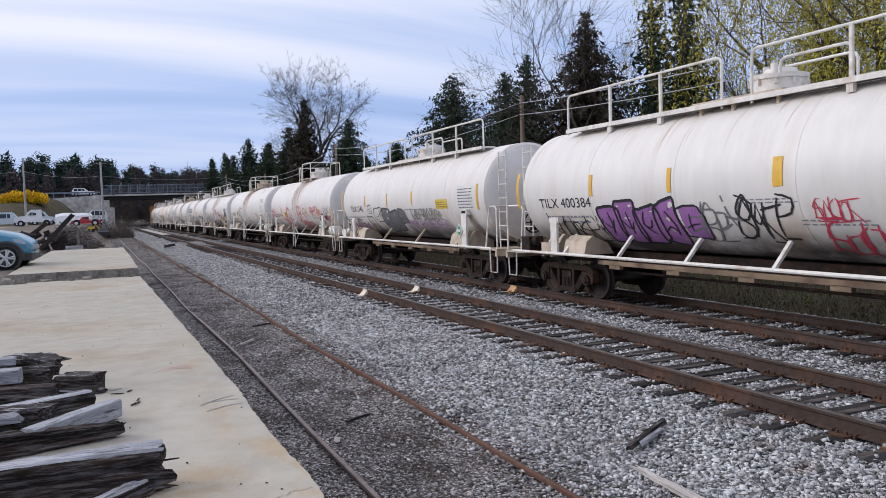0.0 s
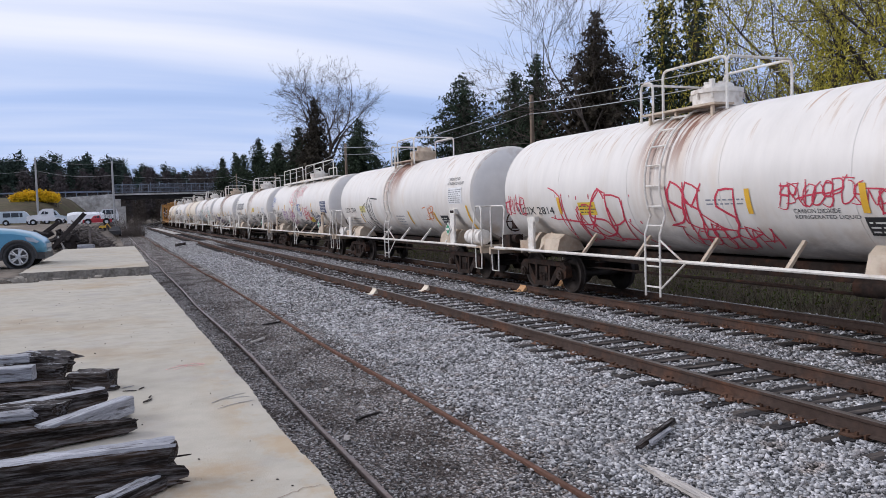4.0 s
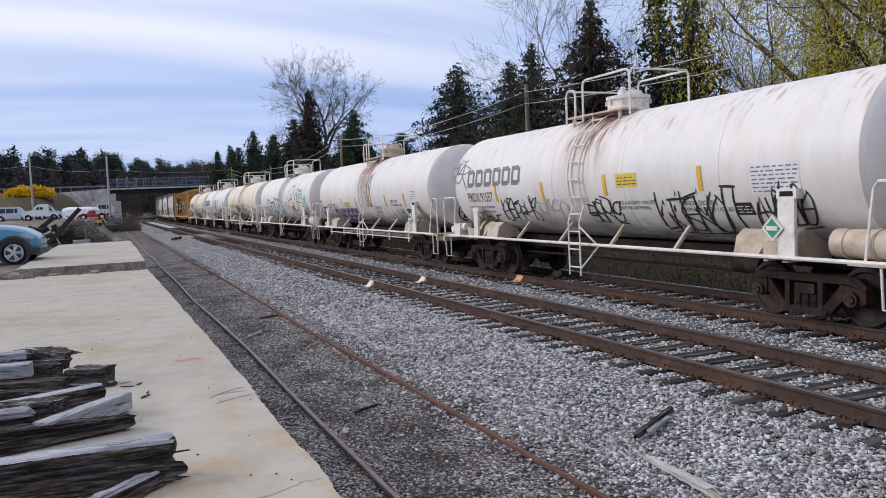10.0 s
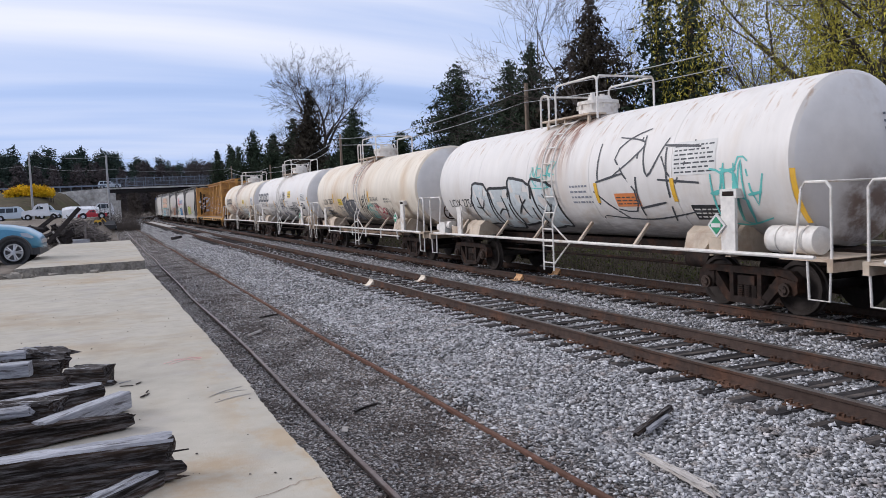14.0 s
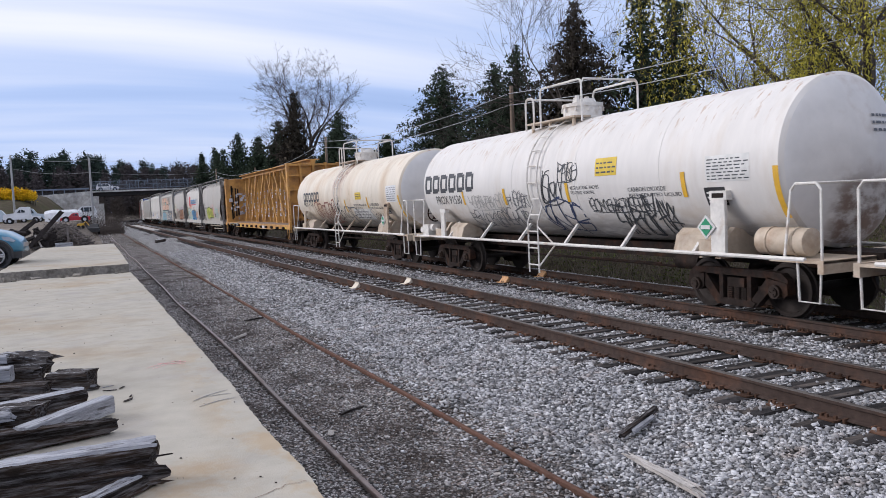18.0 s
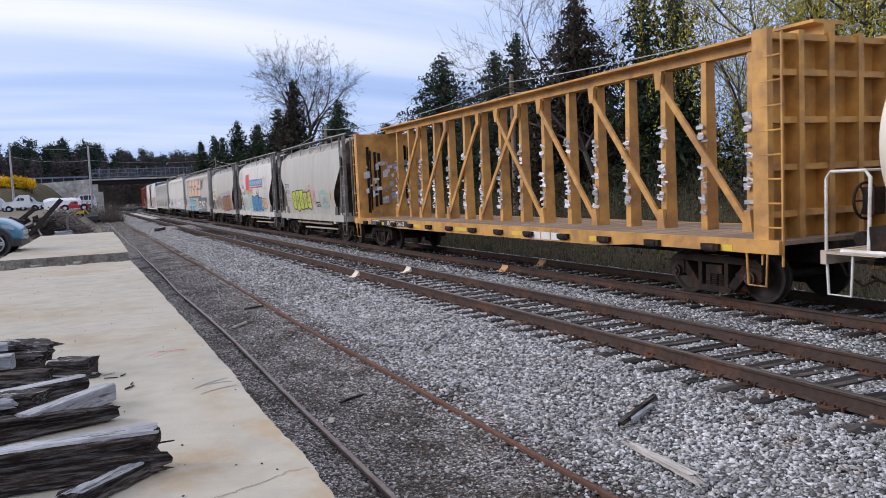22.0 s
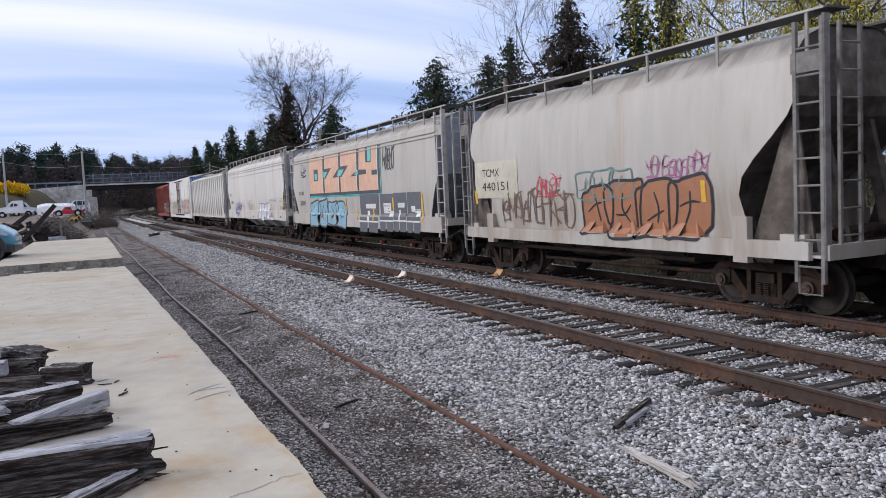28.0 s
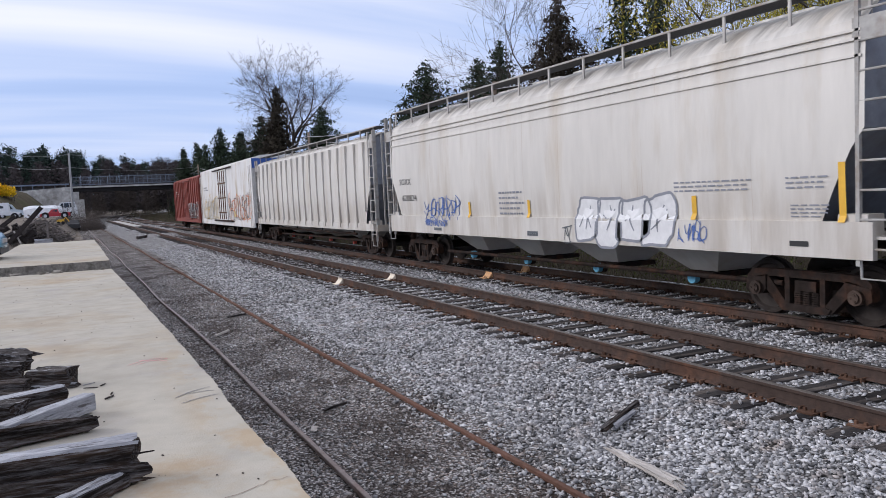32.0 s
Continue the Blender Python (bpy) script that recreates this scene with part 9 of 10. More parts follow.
def hopper(name, label, i, ln, kind, group):
    """kind: dict of top, sill, eave, ribs, bays, paint, bulge, cut."""
    car = thing(name, label, "hopper car", group=group)
    half = ln / 2 - 0.55
    top, sill, eave = kind["top"], kind["sill"], kind["eave"]
    cut = kind["cut"]          # how far the end slope sheet leans in at the bottom
    paint, bulge = kind["paint"].copy(), kind["bulge"]
    paint.name = "weathered hopper paint"
    weathered(paint, (0.13, 0.12, 0.11), [(1, -12, -11, 11, 12), (2, eave - 0.1, eave + 0.2, 6, 7)], (0.6, 1.6 + 0.1 * i, 0.8), 0.40, 0.62, 0.6)
    weathered(paint, (0.30, 0.245, 0.19), [(1, -12, -11, 11, 12), (2, 0.6, 0.8, 1.7, 2.5)], (0.7, 0.9 + 0.1 * i, 0.35), 0.36, 0.66, 0.85 if i == 14 else 0.45)
    weathered(paint, (0.33, 0.22, 0.13), [(1, -12, -11, 11, 12), (2, 0.6, 0.8, 4.2, 4.6)], (0.7, 7 + 0.3 * i, 0.16), 0.62, 0.72, 0.45)
    wide = 1.53
    # cross section from sill to roof ridge
    def side_x(z):
        t = max(0, min(1, (z - sill) / (eave - sill)))
        if kind["round"]:
            return wide - 0.12 * max(0, 2 * t - 1.1) ** 2 - 0.15 * max(0, 1 - 2.1 * t) ** 1.7
        return wide - bulge * (2 * t - 0.95) ** 2

    sec = [(side_x(sill + (eave - sill) * k / 10), sill + (eave - sill) * k / 10) for k in range(11)]
    roof = [(wide - bulge - 0.10, eave + 0.10), (wide * 0.72, eave + (top - eave) * 0.62), (wide * 0.40, top), (0.0, top + 0.02)]
    outline = sec + roof
    full = [(-x, z) for x, z in outline] + [(x, z) for x, z in outline[-2::-1]]

    def end_y(z):
        t = max(0, min(1, (z - sill) / (eave - sill)))
        if kind["round"]:
            return half - 0.52 - cut * (1.15 * smooth_step(0.82, 0.30, t) - 0.25 * max(0, 0.33 - t) / 0.33 + 0.15 * smooth_step(0.8, 1.0, t))
        return half - 0.42 - (cut * (1 - t / 0.5) ** 0.8 if t < 0.5 else 0)
    bm = bmesh.new()
    cols = []
    n = kind.get("columns", 10)
    for j in range(n + 1):
        s = 2 * j / n - 1
        cols.append([bm.verts.new((x, s * end_y(z), z)) for x, z in full])
    for a, b in zip(cols, cols[1:]):
        for k in range(len(full) - 1):
            bm.faces.new((a[k], a[k + 1], b[k + 1], b[k]))
    bmesh.ops.recalc_face_normals(bm, faces=bm.faces)
    part("body", bm, paint, car, kind["body_label"], smooth=True)
    # sloping end sheets, set in from the side sheets
    for s in (-1, 1):
        bm = bmesh.new()
        rows = []
        for x, z in outline:
            t = (z - sill) / (eave - sill)
            y = s * (end_y(z) - 0.06 - 1.5 * max(0, 0.52 - t))
            rows.append([bm.verts.new((-x * 0.985, y, z - (0.02 if z > eave else 0))), bm.verts.new((x * 0.985, y, z - (0.02 if z > eave else 0)))])
        for a, b in zip(rows, rows[1:-1]):
            bm.faces.new((a[0], a[1], b[1], b[0]))
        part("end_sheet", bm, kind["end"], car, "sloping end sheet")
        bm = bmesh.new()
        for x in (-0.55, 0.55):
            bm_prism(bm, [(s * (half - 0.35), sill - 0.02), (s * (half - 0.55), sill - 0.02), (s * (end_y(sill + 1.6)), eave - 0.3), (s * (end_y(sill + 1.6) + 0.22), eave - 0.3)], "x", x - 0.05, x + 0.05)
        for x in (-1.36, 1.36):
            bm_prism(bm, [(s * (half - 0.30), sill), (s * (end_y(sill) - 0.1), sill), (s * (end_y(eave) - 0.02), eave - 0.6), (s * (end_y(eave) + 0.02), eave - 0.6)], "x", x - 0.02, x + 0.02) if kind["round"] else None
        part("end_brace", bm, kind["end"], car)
        # corner posts, and ladders from step to roof
        for q in (-1, 1):
            bm = bmesh.new()
            bm_box(bm, min(q * 1.40, q * 1.52), max(q * 1.40, q * 1.52), min(s * (half - 0.06), s * (half - 0.02)), max(s * (half - 0.06), s * (half - 0.02)), sill - 0.1, top - 0.02)
            bm_box(bm, min(q * 1.49, q * 1.52), max(q * 1.49, q * 1.52), min(s * (half - 0.60), s * (half - 0.06)), max(s * (half - 0.60), s * (half - 0.06)), eave - 0.28, eave + 0.02)
            part("corner_post", bm, kind["iron"], car, "grey corner post")
            bm = bmesh.new()
            ladder(bm, s * (half - 0.30), q * 1.50, sill - 0.45, top - 0.05, 0.46, 0.40, 0.018, 0.06)
            part("ladder", bm, kind["iron"], car, "corner ladder with pipe rungs")
        bm = bmesh.new()
        for q in (-0.35, 0.35):
            ladder(bm, 0, 0, sill, top - 0.1, 0.44, 0.40, 0.016, 0.05)
            break
        for w in bm.verts:
            w.co = pose(-0.95, s * (half - 0.05), 0, 0, 0, 90) @ w.co
        part("end_ladder", bm, kind["iron"], car)
        bm = bmesh.new()
        bm_box(bm, -1.50, 1.50, min(s * (half - 0.12), s * (half + 0.02)), max(s * (half - 0.12), s * (half + 0.02)), sill - 0.10, sill + 0.12)
        bm_box(bm, -1.48, 1.48, min(s * (half - 0.9), s * half), max(s * (half - 0.9), s * half), sill - 0.08, sill - 0.04)
        bm_box(bm, -1.50, -1.16, min(s * (half - 0.85), s * (half - 0.40)), max(s * (half - 0.85), s * (half - 0.40)), sill - 0.04, sill + 0.26)
        part("end_platform", bm, paint, car, "end platform and crossbeam", bevel=0.008)
        bm = bmesh.new()
        bm_box(bm, -0.30, 0.30, min(s * (half + 0.02), s * (half - 1.6)), max(s * (half + 0.02), s * (half - 1.6)), sill - 0.32, sill - 0.05)
        bm_tube(bm, [(-0.7, s * (half - 0.5), sill + 0.2), (0.2, s * (half - 0.55), sill + 0.25), (0.7, s * (half - 0.4), sill + 0.15)], 0.10, 10)
        part("draft_gear", bm, DARK_STEEL, car)
        for q in (-1, 1):
            bm = bmesh.new()
            stirrup(bm, s * (half - 0.30), q * 1.5, sill - 0.05, sill - 0.62, 0.44)
            part("step", bm, kind["iron"], car, "stirrup step")
        add_truck(car, s * (half - kind["truck"]))
    # side sills
    for q in (-1, 1):
        bm = bmesh.new()
        a = q * (wide + 0.02)
        bm_box(bm, min(a, a - q * 0.10), max(a, a - q * 0.10), -half + 0.3, half - 0.3, sill - kind["skirt"], sill + 0.16)
        part("side_sill", bm, paint, car, "side sill", bevel=0.008)
        if kind["round"]:
            for s in (-1, 1):
                bm = bmesh.new()
                bm_box(bm, min(q * 1.42, q * 1.55), max(q * 1.42, q * 1.55), min(s * (half - 1.75), s * (half - 1.45)), max(s * (half - 1.75), s * (half - 1.45)), sill - 0.22, sill + 0.52)
                part("jacking_post", bm, paint, car, "", bevel=0.02)
    # roof walk on posts
    for q in (-1, 1):
        bm = bmesh.new()
        xr = q * 1.12
        zr = top + 0.10
        n = kind["posts"]
        pm = bmesh.new()
        bm_box(pm, -0.015, 0.015, -0.025, 0.025, eave + 0.04, zr)
        post = to_mesh("walk_post", pm, paint)
        for k in range(n + 1):
            shared("walk_post", post, car, pose(q * 1.28, -half + 0.5 + (2 * half - 1.0) * k / n, 0))
        bm_box(bm, min(q * 1.31, q * 1.27), max(q * 1.31, q * 1.27), -half + 0.2, half - 0.2, zr + 0.0, zr + 0.035)
        part("walk_edge", bm, IRON_GREY, car, "grey edge of the roof walk")
        bm = bmesh.new()
        bm_box(bm, min(q * 1.28, q * 0.80), max(q * 1.28, q * 0.80), -half + 0.15, half - 0.15, zr + 0.0, zr + 0.035)
        part("roof_walk", bm, GRATE, car, "dark grating roof walk")
    bm = bmesh.new()
    bm_box(bm, -0.35, 0.35, -0.6, 0.6, top + 0.02, top + 0.10)
    hatch = to_mesh("roof_hatch", bm, paint, bevel=0.02)
    for k in range(kind["bays"] * 2):
        shared("roof_hatch", hatch, car, pose(0, -half + 1.8 + (2 * half - 3.6) * (k + 0.5) / (kind["bays"] * 2), 0))
    # ribs, outlets, pipes
    if kind["ribs"]:
        for q in (-1, 1):
            for k in range(kind["ribs"] + 1):
                yy = -half + 1.0 + (2 * half - 2.0) * k / kind["ribs"]
                bm = bmesh.new()
                low = sill
                while abs(yy) > end_y(low) - 0.05 and low < eave:
                    low += 0.1
                bm_box(bm, min(q * 1.50, q * 1.58), max(q * 1.50, q * 1.58), yy - 0.05, yy + 0.05, low, eave - 0.02)
                part("rib", bm, paint, car, bevel=0.01)
    if kind["bands"]:
        bm = bmesh.new()
        for z in kind["bands"]:
            bm_box(bm, -wide + 0.0, -wide + 0.09, -end_y(z) + 0.05, end_y(z) - 0.05, z, z + 0.035)
        part_each("seam", bm, paint, car, "weld seam along the upper side")
    bays = kind["bays"]
    low = 0.42
    span = 2 * (half - kind["truck"] - 1.3)
    for k in range(bays):
        yy = -span / 2 + span * (k + 0.5) / bays
        w = span / bays * 0.46
        bm = bmesh.new()
        hi = [bm.verts.new((x, yy + dy, sill)) for x, dy in ((-1.35, -w), (1.35, -w), (1.35, w), (-1.35, w))]
        lo = [bm.verts.new((x, yy + dy, low + 0.12)) for x, dy in ((-0.42, -0.34), (0.42, -0.34), (0.42, 0.34), (-0.42, 0.34))]
        for a in range(4):
            bm.faces.new((hi[a], hi[(a + 1) % 4], lo[(a + 1) % 4], lo[a]))
        bm.faces.new(lo)
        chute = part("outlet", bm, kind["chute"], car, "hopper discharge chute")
        bm = bmesh.new()
        bm_box(bm, -0.62, 0.62, yy - 0.36, yy + 0.36, low, low + 0.10)
        bm_disc(bm, (-0.66, yy - 0.1, low + 0.02), (1, 0, 0), 0.12, 0.10, 12)
        part("gate", bm, DARK_STEEL, chute)
        bm = bmesh.new()
        bm_disc(bm, (-0.78, yy - 0.1, low + 0.02), (1, 0, 0), 0.10, 0.12, 12)
        part("gate_cap", bm, kind["cap"], chute, "coloured outlet cap")
    bm = bmesh.new()
    bm_tube(bm, [(-1.25, -half + 2.9, sill - 0.28), (-1.25, half - 2.9, sill - 0.28)], 0.05, 8)
    bm_tube(bm, [(-1.0, -half + 2.2, 0.55), (-1.0, half - 3.4, 0.50)], 0.045, 8)
    for k in range(4):
        yy = -half + 3.2 + (2 * half - 6.4) * k / 3
        bm_box(bm, -1.27, -1.23, yy - 0.03, yy + 0.03, sill - 0.3, sill)
    part("brake_pipe", bm, kind["pipe"], car, "brake pipes under the side")
    marks = Marks(lambda u, v, lift: (-((side_x(v) + 0.006 if v > sill + 0.17 else wide + 0.024) + lift + (0.004 if kind["ribs"] else 0)), -u, v))
    marks.rnd = random.Random(70 + i)
    if i == 14:
        marks.put("stencil_panel", marks.grid(-4.95, -2.75, 1.98, 2.92), "creampanel", car, 0.003, "pale cream panel behind the reporting mark")
    if i in DECALS:
        decorate(car, DECALS[i], marks)
    add_couplers(car, ln / 2)
    return car


def centre_beam(i, ln):
    """A flat car with a tall open beam down its middle: two bulkheads, posts, diagonals and a top chord."""
    car = thing("centre_beam_car", "empty yellow centre-beam lumber car with torn wrapping", "flat car")
    half = ln / 2 - 0.5
    bm = bmesh.new()
    for q in (-1, 1):
        a, b = sorted((q * 1.52, q * 1.40))
        bm_prism(bm, [(-half, 0.94), (-half + 3.5, 0.94), (-half + 4.6, 0.87), (half - 4.6, 0.87), (half - 3.5, 0.94), (half, 0.94), (half, 1.16), (-half, 1.16)], "x", a, b)
    part("side_sill", bm, YELLOW_CAR, car, "deep yellow side sill")
    for k in range(14):
        y0, y1 = -half + 2 * half * k / 14 + 0.01, -half + 2 * half * (k + 1) / 14 - 0.01
        bm = bmesh.new()
        bm_box(bm, -1.40, 1.40, y0, y1, 1.08, 1.15)
        part("deck_panel", bm, WOOD_DECK, car)
    bm = bmesh.new()
    bm_box(bm, -0.3, 0.3, -half - 0.1, half + 0.1, 0.70, 1.08)
    part("centre_sill", bm, DARK_STEEL, car)
    top = 4.66
    for s in (-1, 1):
        y = s * (half - 0.55)
        bm = bmesh.new()
        bm_box(bm, -1.42, 1.42, y - 0.03, y + 0.03, 1.15, top - 0.25)
        part("bulkhead", bm, YELLOW_CAR, car, "yellow end bulkhead")
        bm = bmesh.new()
        for x in (-1.40, -0.70, 0.0, 0.70, 1.40):
            bm_box(bm, x - 0.06, x + 0.06, min(y, y + s * 0.30), max(y, y + s * 0.30), 1.15, top - 0.20)
        for z in (1.55, 2.3, 3.05, 3.8, top - 0.3):
            bm_box(bm, -1.42, 1.42, min(y + s * 0.03, y + s * 0.26), max(y + s * 0.03, y + s * 0.26), z - 0.05, z + 0.05)
        part("bulkhead_frame", bm, YELLOW_CAR, car, "", bevel=0.012)
        bm = bmesh.new()
        ladder(bm, y + s * 0.36, -1.44, 0.75, top - 0.3, 0.4, 0.38, 0.016, 0.03)
        part("ladder", bm, YELLOW_CAR, car)
        bm = bmesh.new()
        rnd = random.Random(12 + s)
        for k in range(9):
            x = rnd.choice((-1.1, -0.95, -0.75, -0.6, 0.5, 0.65, 0.9, 1.1)) + rnd.uniform(-0.05, 0.05)
            w = rnd.uniform(0.015, 0.06)
            bm_box(bm, x - w, x + w, min(y - s * 0.05, y - s * 0.08), max(y - s * 0.05, y - s * 0.08), 1.3 + rnd.random() * 0.5, 3.6 + rnd.random() * 0.4)
        part_each("rub_strip", bm, BLACK, car, "black worn rub strip")
        add_truck(car, s * (half - 1.85))
        for q in (-1, 1):
            bm = bmesh.new()
            stirrup(bm, s * (half - 0.45), q * 1.5, 0.95, 0.42)
            part("step", bm, YELLOW_CAR, car)
    bm = bmesh.new()
    bm_prism(bm, [(-0.36, top - 0.05), (-0.13, top - 0.07), (-0.13, top - 0.24), (0.13, top - 0.24), (0.13, top - 0.07), (0.36, top - 0.05), (0.36, top), (-0.36, top)], "y", -half + 0.3, half - 0.3)
    part("top_chord", bm, YELLOW_CAR, car, "heavy yellow top chord", bevel=0.012)
    step, mid = 1.168, 0.21          # posts stand a bay apart, half a bay off the middle
    posts = [mid + step * (k + 0.5) for k in range(-8, 8)]
    for y in posts:
        bm = bmesh.new()
        form = [(-0.15, -0.085), (0.15, -0.085), (0.15, -0.065), (-0.13, -0.065), (-0.13, 0.065), (0.15, 0.065), (0.15, 0.085), (-0.15, 0.085)]
        lo = [bm.verts.new((a, y + b, 1.15)) for a, b in form]
        hi = [bm.verts.new((a * 0.72, y + b * 0.8, top - 0.25)) for a, b in form]
        for k in range(8):
            bm.faces.new((lo[k], lo[(k + 1) % 8], hi[(k + 1) % 8], hi[k]))
        bm.faces.new(lo[::-1])
        bm.faces.new(hi)
        part("post", bm, YELLOW_CAR, car)
    lean = [(k, k - 2) for k in (1, 3, 5, 7)] + [(k, k + 2) for k in (-2, -4, -6, -8)]
    for foot, head in lean:
        ya, yb = mid + step * (foot + 0.5), mid + step * (head + 0.5)
        bm = bmesh.new()
        way = Vector((0, yb - ya, top - 0.50 - 1.28))
        m = Matrix.Translation((-0.20, ya, 1.28)) @ way.to_track_quat("Z", "X").to_matrix().to_4x4()
        bm_box(bm, -0.065, 0.065, -0.03, 0.03, 0, way.length, m @ Matrix.Rotation(radians(90), 4, "Z") if abs((m.to_3x3() @ Vector((1, 0, 0))).x) > 0.5 else m)
        part("diagonal", bm, YELLOW_CAR, car, bevel=0.01)
        for yy, z0, z1 in ((ya, 1.15, 1.55), (yb, top - 0.26, top - 0.62)):
            bm = bmesh.new()
            bm_prism(bm, [(yy - 0.12, z0), (yy + 0.12, z0), (yy + 0.07, z1), (yy - 0.07, z1)], "x", -0.245, -0.17)
            part("gusset", bm, YELLOW_CAR, car)
    # torn plastic and paper stapled to the posts
    rnd = random.Random(5)
    bm = bmesh.new()
    for y in posts:
        for j in range(rnd.randint(20, 34)):
            z = rnd.uniform(1.5, 3.3)
            w, h = rnd.uniform(0.03, 0.12), rnd.uniform(0.012, 0.055)
            x = -0.185 + (z - 1.15) * 0.0135 - rnd.uniform(0, 0.02)
            yy = y + rnd.uniform(-0.08, 0.08)
            a = rnd.uniform(-0.3, 0.3)
            q = [(-w, -h), (w, -h * rnd.uniform(0.2, 1)), (w * rnd.uniform(0.6, 1), h), (-w, h * rnd.uniform(0.3, 1))]
            bm.faces.new([bm.verts.new((x + rnd.uniform(-0.03, 0.01), yy + c * math.cos(a) - d * math.sin(a), z + c * math.sin(a) + d)) for c, d in q])
    for s in (-1, 1):
        for j in range(46):
            x, z = rnd.uniform(-1.25, 1.25), rnd.uniform(1.4, 3.4)
            w, h = rnd.uniform(0.03, 0.14), rnd.uniform(0.03, 0.16)
            y = s * (half - 0.65) - s * rnd.uniform(0, 0.03)
            bm.faces.new([bm.verts.new((x + c * w, y + rnd.uniform(-0.015, 0.015), z + d * h)) for c, d in ((-1, -1), (1, -0.8), (0.9, 1), (-1, 0.7))])
    tagged(part("wrapping", bm, PLASTIC, car, "torn white plastic wrapping stapled to posts"), kind="stuff")
    for k in range(13):
        y = -half + 1.4 + (2 * half - 2.8) * k / 12
        bm = bmesh.new()
        bm_disc(bm, (-1.56, y, 0.99), (0, 1, 0), 0.07, 0.24, 12)
        bm_box(bm, -1.60, -1.52, y - 0.2, y + 0.2, 0.95, 1.06)
        part("winch", bm, DARK_STEEL, car, "rusty cable winch on the side sill")
    for k in range(6):
        y = half - 3.0 - 3.3 * k
        bm = bmesh.new()
        bm_box(bm, -1.527, -1.521, y - 0.35, y + 0.35, 0.95, 1.05)
        part("reflector_strip", bm, ink("yellow"), car)
    marks = Marks(lambda u, v, lift: (-(1.522 + lift), -u, v))
    h0 = half
    marks.put("stencil_panel", marks.grid(-h0 + 2.0, -h0 + 5.6, 0.93, 1.13), "black", car, 0.004, "black band behind the car number")
    marks.text("lettering", "TTZX", -h0 + 2.1, -h0 + 3.0, 0.95, 1.11, "white", car)
    marks.text("lettering", "857 060", -h0 + 3.7, -h0 + 5.3, 0.95, 1.11, "white", car)
    for k in range(3):
        marks.put("brand_shape", marks.grid(h0 * 0.30 + 0.42 * k, h0 * 0.30 + 0.42 * k + 0.36, 0.90, 1.07), "white", car, 0.004, "white painted brand shape")
    add_couplers(car, ln / 2)
    return car


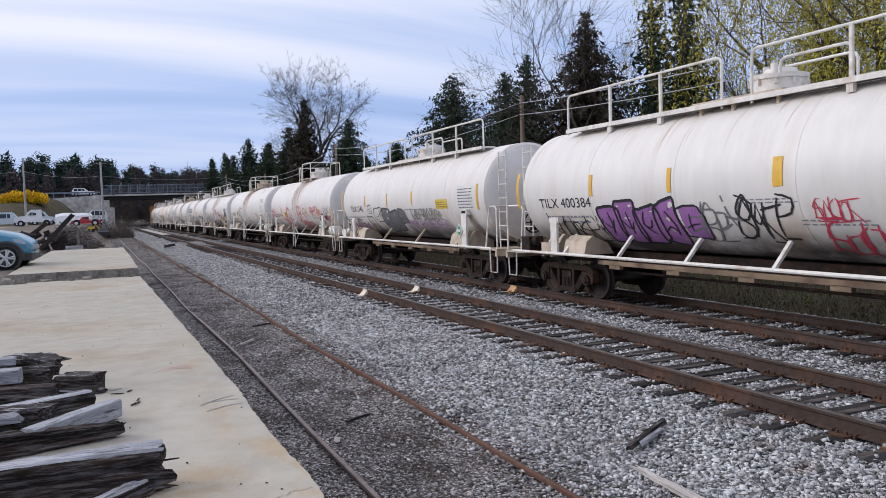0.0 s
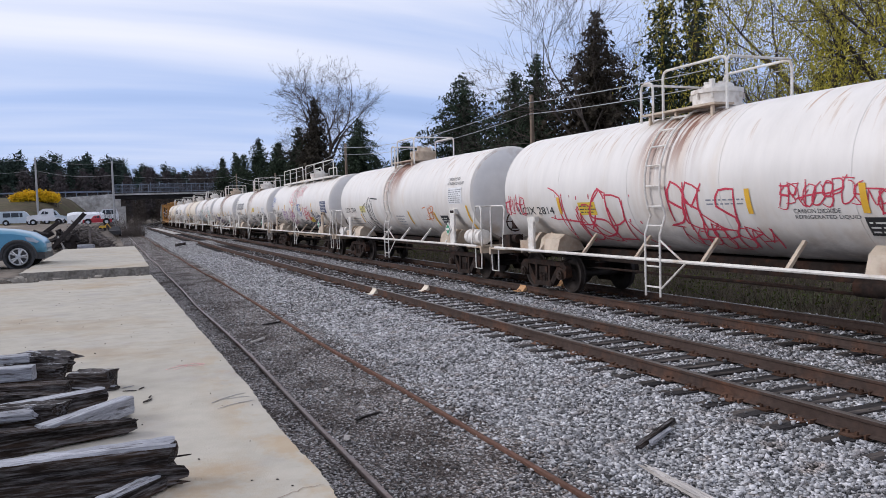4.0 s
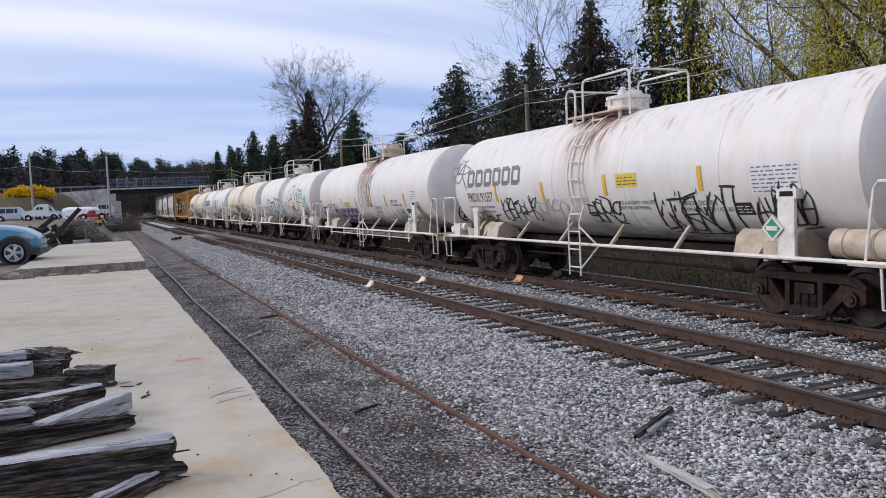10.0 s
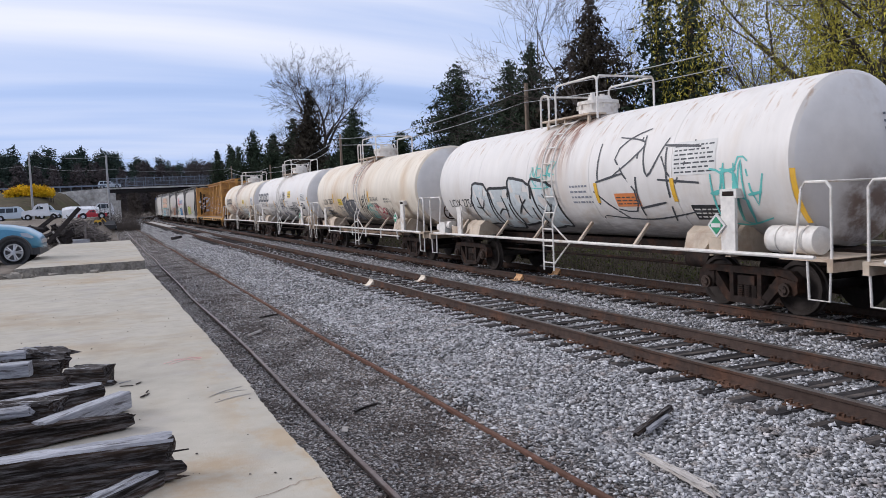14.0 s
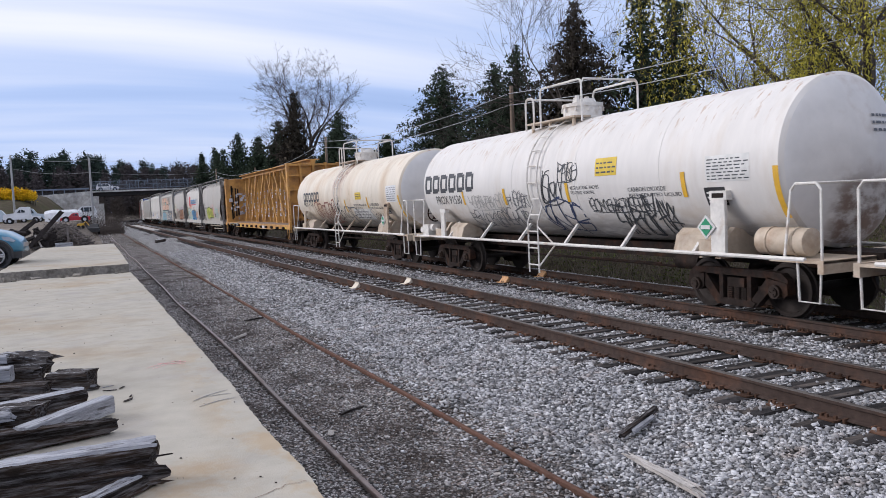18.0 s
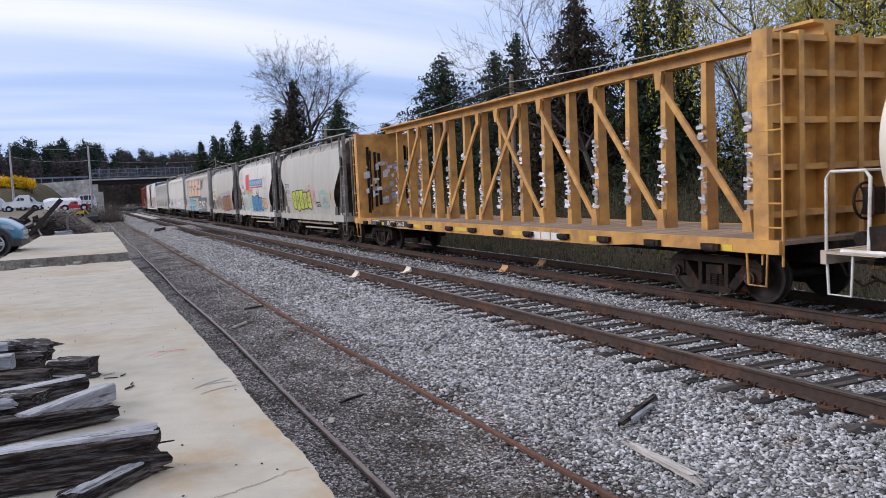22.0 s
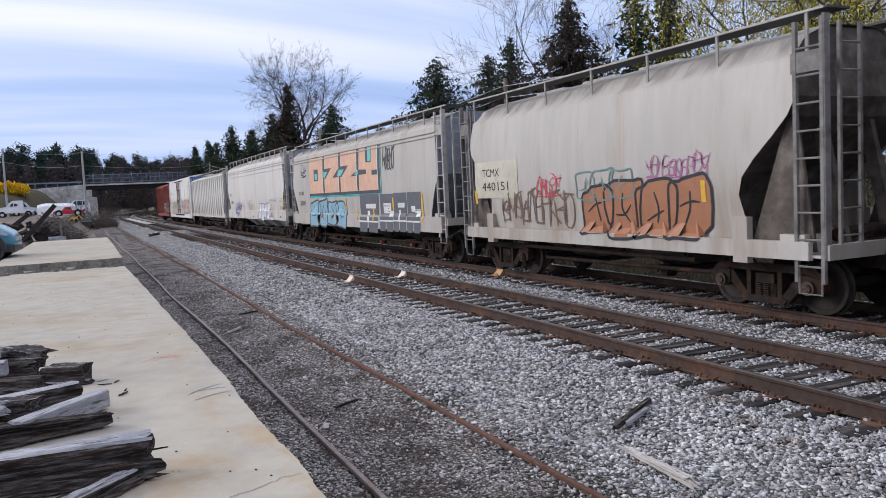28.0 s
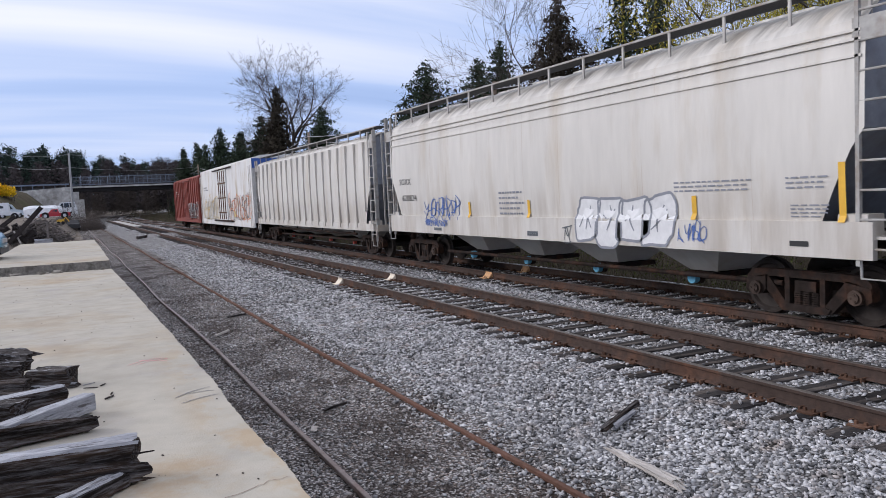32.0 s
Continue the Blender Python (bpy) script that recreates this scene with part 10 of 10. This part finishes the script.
def box_car(i, ln, paint, label, ribs, red):
    car = thing("box_car", label, "box car")
    half = ln / 2 - 0.6
    sill, eave = 1.0, 4.55 if red else 4.75
    bm = bmesh.new()
    bm_prism(bm, [(-1.46, sill), (1.46, sill), (1.46, eave), (0.9, eave + 0.18), (0, eave + 0.25), (-0.9, eave + 0.18), (-1.46, eave)], "y", -half, half)
    part("body", bm, paint, car, "", bevel=0.015)
    if red:
        for q in (-1, 1):
            for k in range(ribs + 1):
                y = -half + 0.05 + (2 * half - 0.1) * k / ribs
                if abs(y) < 1.6:
                    continue
                bm = bmesh.new()
                bm_box(bm, min(q * 1.46, q * 1.54), max(q * 1.46, q * 1.54), y - 0.07, y + 0.07, sill, eave - 0.1)
                part("rib", bm, paint, car, bevel=0.02)
    for q in (-1, 1):
        bm = bmesh.new()
        a, b = sorted((q * 1.46, q * 1.54))
        bm_box(bm, a, b, -1.5, 1.5, sill + 0.1, eave - 0.25)
        door = part("door", bm, paint, car, "sliding plug door", bevel=0.015)
        bm = bmesh.new()
        for y in (-1.1, -0.4, 0.4, 1.1):
            bm_tube(bm, [(q * 1.57, y, sill + 0.15), (q * 1.57, y, eave - 0.3)], 0.028, 6)
        for z in (1.6, 2.6, 3.6):
            bm_box(bm, min(q * 1.54, q * 1.58), max(q * 1.54, q * 1.58), -1.45, 1.45, z - 0.04, z + 0.04)
        part("door_rod", bm, RAIL_ORANGE if not red else paint, door, "rusty locking rods")
        bm = bmesh.new()
        bm_box(bm, min(q * 1.47, q * 1.60), max(q * 1.47, q * 1.60), -3.4, 3.4, sill - 0.02, sill + 0.08)
        bm_box(bm, min(q * 1.47, q * 1.58), max(q * 1.47, q * 1.58), -3.4, 3.4, eave - 0.22, eave - 0.15)
        part("door_track", bm, DARK_STEEL if not red else paint, car)
        bm = bmesh.new()
        bm_box(bm, min(q * 1.40, q * 1.49), max(q * 1.40, q * 1.49), -half, half, sill - 0.28, sill)
        part("side_sill", bm, paint, car)
    for s in (-1, 1):
        bm = bmesh.new()
        for k in range(9):
            z = sill + 0.3 + k * 0.38
            bm_box(bm, -1.40, 1.40, min(s * half, s * (half + 0.07)), max(s * half, s * (half + 0.07)), z - 0.07, z + 0.07)
        part("end_rib", bm, paint, car, "corrugated end", bevel=0.03)
        for q in (-1, 1):
            bm = bmesh.new()
            ladder(bm, s * (half - 0.3), q * 1.55, sill - 0.3, eave - 0.4, 0.42, 0.38)
            part("ladder", bm, RAILING if not red else paint, car)
        bm = bmesh.new()
        ladder(bm, 0, 0, sill, eave - 0.3, 0.42, 0.38)
        for w in bm.verts:
            w.co = pose(-1.0, s * (half + 0.14), 0, 0, 0, 90) @ w.co
        part("end_ladder", bm, DARK_STEEL, car)
        add_truck(car, s * (half - 2.2))
    bm = bmesh.new()
    bm_box(bm, -0.3, 0.3, -half - 0.05, half + 0.05, 0.72, 1.0)
    part("centre_sill", bm, DARK_STEEL, car)
    if not red:
        bm = bmesh.new()
        for s in (-1, 1):
            bm_box(bm, -1.45, 1.45, min(s * (half + 0.075), s * (half + 0.085)), max(s * (half + 0.075), s * (half + 0.085)), eave - 0.55, eave)
        part("roof_band", bm, BLUE_PAINT, car, "blue band across the end")
    marks = Marks(lambda u, v, lift: (-(1.47 + lift), -u, v))
    marks.rnd = random.Random(30 + i)
    if red:
        marks.put("graffiti", marks.scrawl(1.9, half - 0.5, 1.2, 2.4, 4, 0.07), "white", car, 0.09, "white sprayed graffiti tag")
        marks.put("graffiti", marks.scrawl(2.0, half - 0.6, 1.2, 2.2, 3, 0.07), "black", car, 0.10)
        marks.bars("lettering", -half + 1, -half + 3, 3.0, 3.6, 3, "white", car)
    else:
        for u0, u1, key, n in ((-half + 0.6, -2.0, "palegrey", 5), (1.8, half - 0.8, "orange", 4), (1.8, half - 1.2, "grey", 4), (-half + 0.8, -1.9, "yellowstain", 4)):
            marks.put("graffiti", marks.scrawl(u0, u1, 1.2, 2.6, n, 0.06), key, car, 0.008, key + " faded graffiti")
        marks.bars("lettering", -half + 1.2, -half + 3.2, 3.2, 3.6, 2, "grey", car)
        marks.put("panel", marks.grid(3.5, 4.0, 1.3, 1.7), "paleyellow", car)
    add_couplers(car, ln / 2)
    return car


RED_CAP = material("red cap paint", (0.42, 0.06, 0.04), 0.6, vary=0.2, bump=0.05)
BLUE_CAP = material("light blue cap paint", (0.14, 0.42, 0.60), 0.6, vary=0.2, bump=0.05)
CEMENT = dict(top=4.50, sill=1.06, eave=3.98, cut=1.0, bulge=0.14, round=True, ribs=0, bands=(), bays=2, posts=6, paint=GREY_PAINT, skirt=0.12, truck=1.55, iron=GRIMY_IRON, chute=DARK_BROWN, cap=DARK_STEEL, pipe=CREAM, end=DARK_BROWN,
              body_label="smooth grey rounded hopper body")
LONG = dict(top=4.62, sill=1.30, eave=4.15, cut=0.75, bulge=0.05, round=False, ribs=0, bands=(3.86, 3.98), bays=4, posts=13, paint=GREY_PAINT, skirt=0.32, truck=1.75, iron=IRON_GREY, chute=DARK_BROWN, cap=RED_CAP, pipe=DARK_STEEL, end=END_BLUE,
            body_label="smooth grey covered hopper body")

# ======== the train ========
GAPS = [2.0, 17.85, 33.3, 48.6, 64.5, 80.6, 96.4, 112.4, 128.1, 143.4, 159.4, 175.6, 197.4, 210.4, 223.1, 235.8, 254.9, 273.6, 293.4, 313.4, 330.4]
CARS = []


def build_train():
    for i in range(20):
        ln = GAPS[i + 1] - GAPS[i]
        if i < 11:
            car = tank_car(i, ln, TANKS[i])
        elif i == 11:
            car = centre_beam(i, ln)
        elif i == 12:
            car = hopper("hopper_car", "grey cement hopper car with yellow-green bubble graffiti", i, ln, CEMENT, "cement hopper cars")
        elif i == 13:
            car = hopper("hopper_car", "pale cement hopper car with blue and teal graffiti", i, ln, {**CEMENT, "paint": PALE_GREY}, "cement hopper cars")
        elif i == 14:
            car = hopper("hopper_car", "dirty grey cement hopper car with brown bubble graffiti", i, ln, {**CEMENT, "pipe": DARK_STEEL}, "cement hopper cars")
        elif i == 15:
            car = hopper("hopper_car", "long grey covered hopper car with huge block graffiti", i, ln, LONG, "long hopper cars")
        elif i == 16:
            car = hopper("hopper_car", "long pale covered hopper car with white outlined graffiti", i, ln,
                         {**LONG, "paint": PALE_GREY, "top": 4.80, "eave": 4.30, "sill": 1.42, "skirt": 0.36, "cap": BLUE_CAP, "chute": PALE_GREY, "bands": (3.80, 4.02, 4.14)}, "long hopper cars")
        elif i == 17:
            car = hopper("hopper_car", "long ribbed pale hopper car with faint blue tag", i, ln, {**LONG, "paint": PALE_GREY, "ribs": 17, "bands": (), "top": 4.55, "eave": 4.2, "chute": PALE_GREY, "skirt": 0.1, "sill": 1.1}, "long hopper cars")
        elif i == 18:
            car = box_car(i, ln, WHITE_CAR, "white insulated box car with blue end band and tags", 0, False)
        else:
            car = box_car(i, ln, RED_CAR, "oxide red ribbed box car at the train's tail", 14, True)
        CARS.append((car, (GAPS[i] + GAPS[i + 1]) / 2))


build_train()

# ======== what moves: the train, and every wheel under it ========


def travelled(t):
    """The train gathers speed slowly."""
    return 7.243 * t + 0.0169 * t * t


def on_track(s):
    if s <= BEND:
        return pose(TRACK_FAR, s, RAIL_Z)
    a = (s - BEND) / RADIUS
    return pose(TRACK_FAR + RADIUS * (1 - math.cos(a)), BEND + RADIUS * math.sin(a), RAIL_Z, 0, 0, -math.degrees(a))


def motions():
    for car, s in CARS:
        walk(car, [(t, on_track(s - travelled(t))) for t in range(33)])
    for car, t0, x0, speed, y in CROSSING:
        rows = [(t, pose(max(-130, min(130, x0 + speed * (t - t0))), y, 7.32)) for t in range(33)]
        walk(car, rows)
    turning = {}
    for wheels, e in SPUN:
        if e not in turning:
            walk(wheels, [(k / 15, pose(0, e * 0.889, 0.457, math.degrees(travelled(k / 15) / 0.457))) for k in range(481)])
            turning[e] = wheels
        else:
            wheels.rotation_mode = "QUATERNION"
            keys = wheels.animation_data_create()
            keys.action = turning[e].animation_data.action
            keys.action_slot = turning[e].animation_data.action_slot


motions()
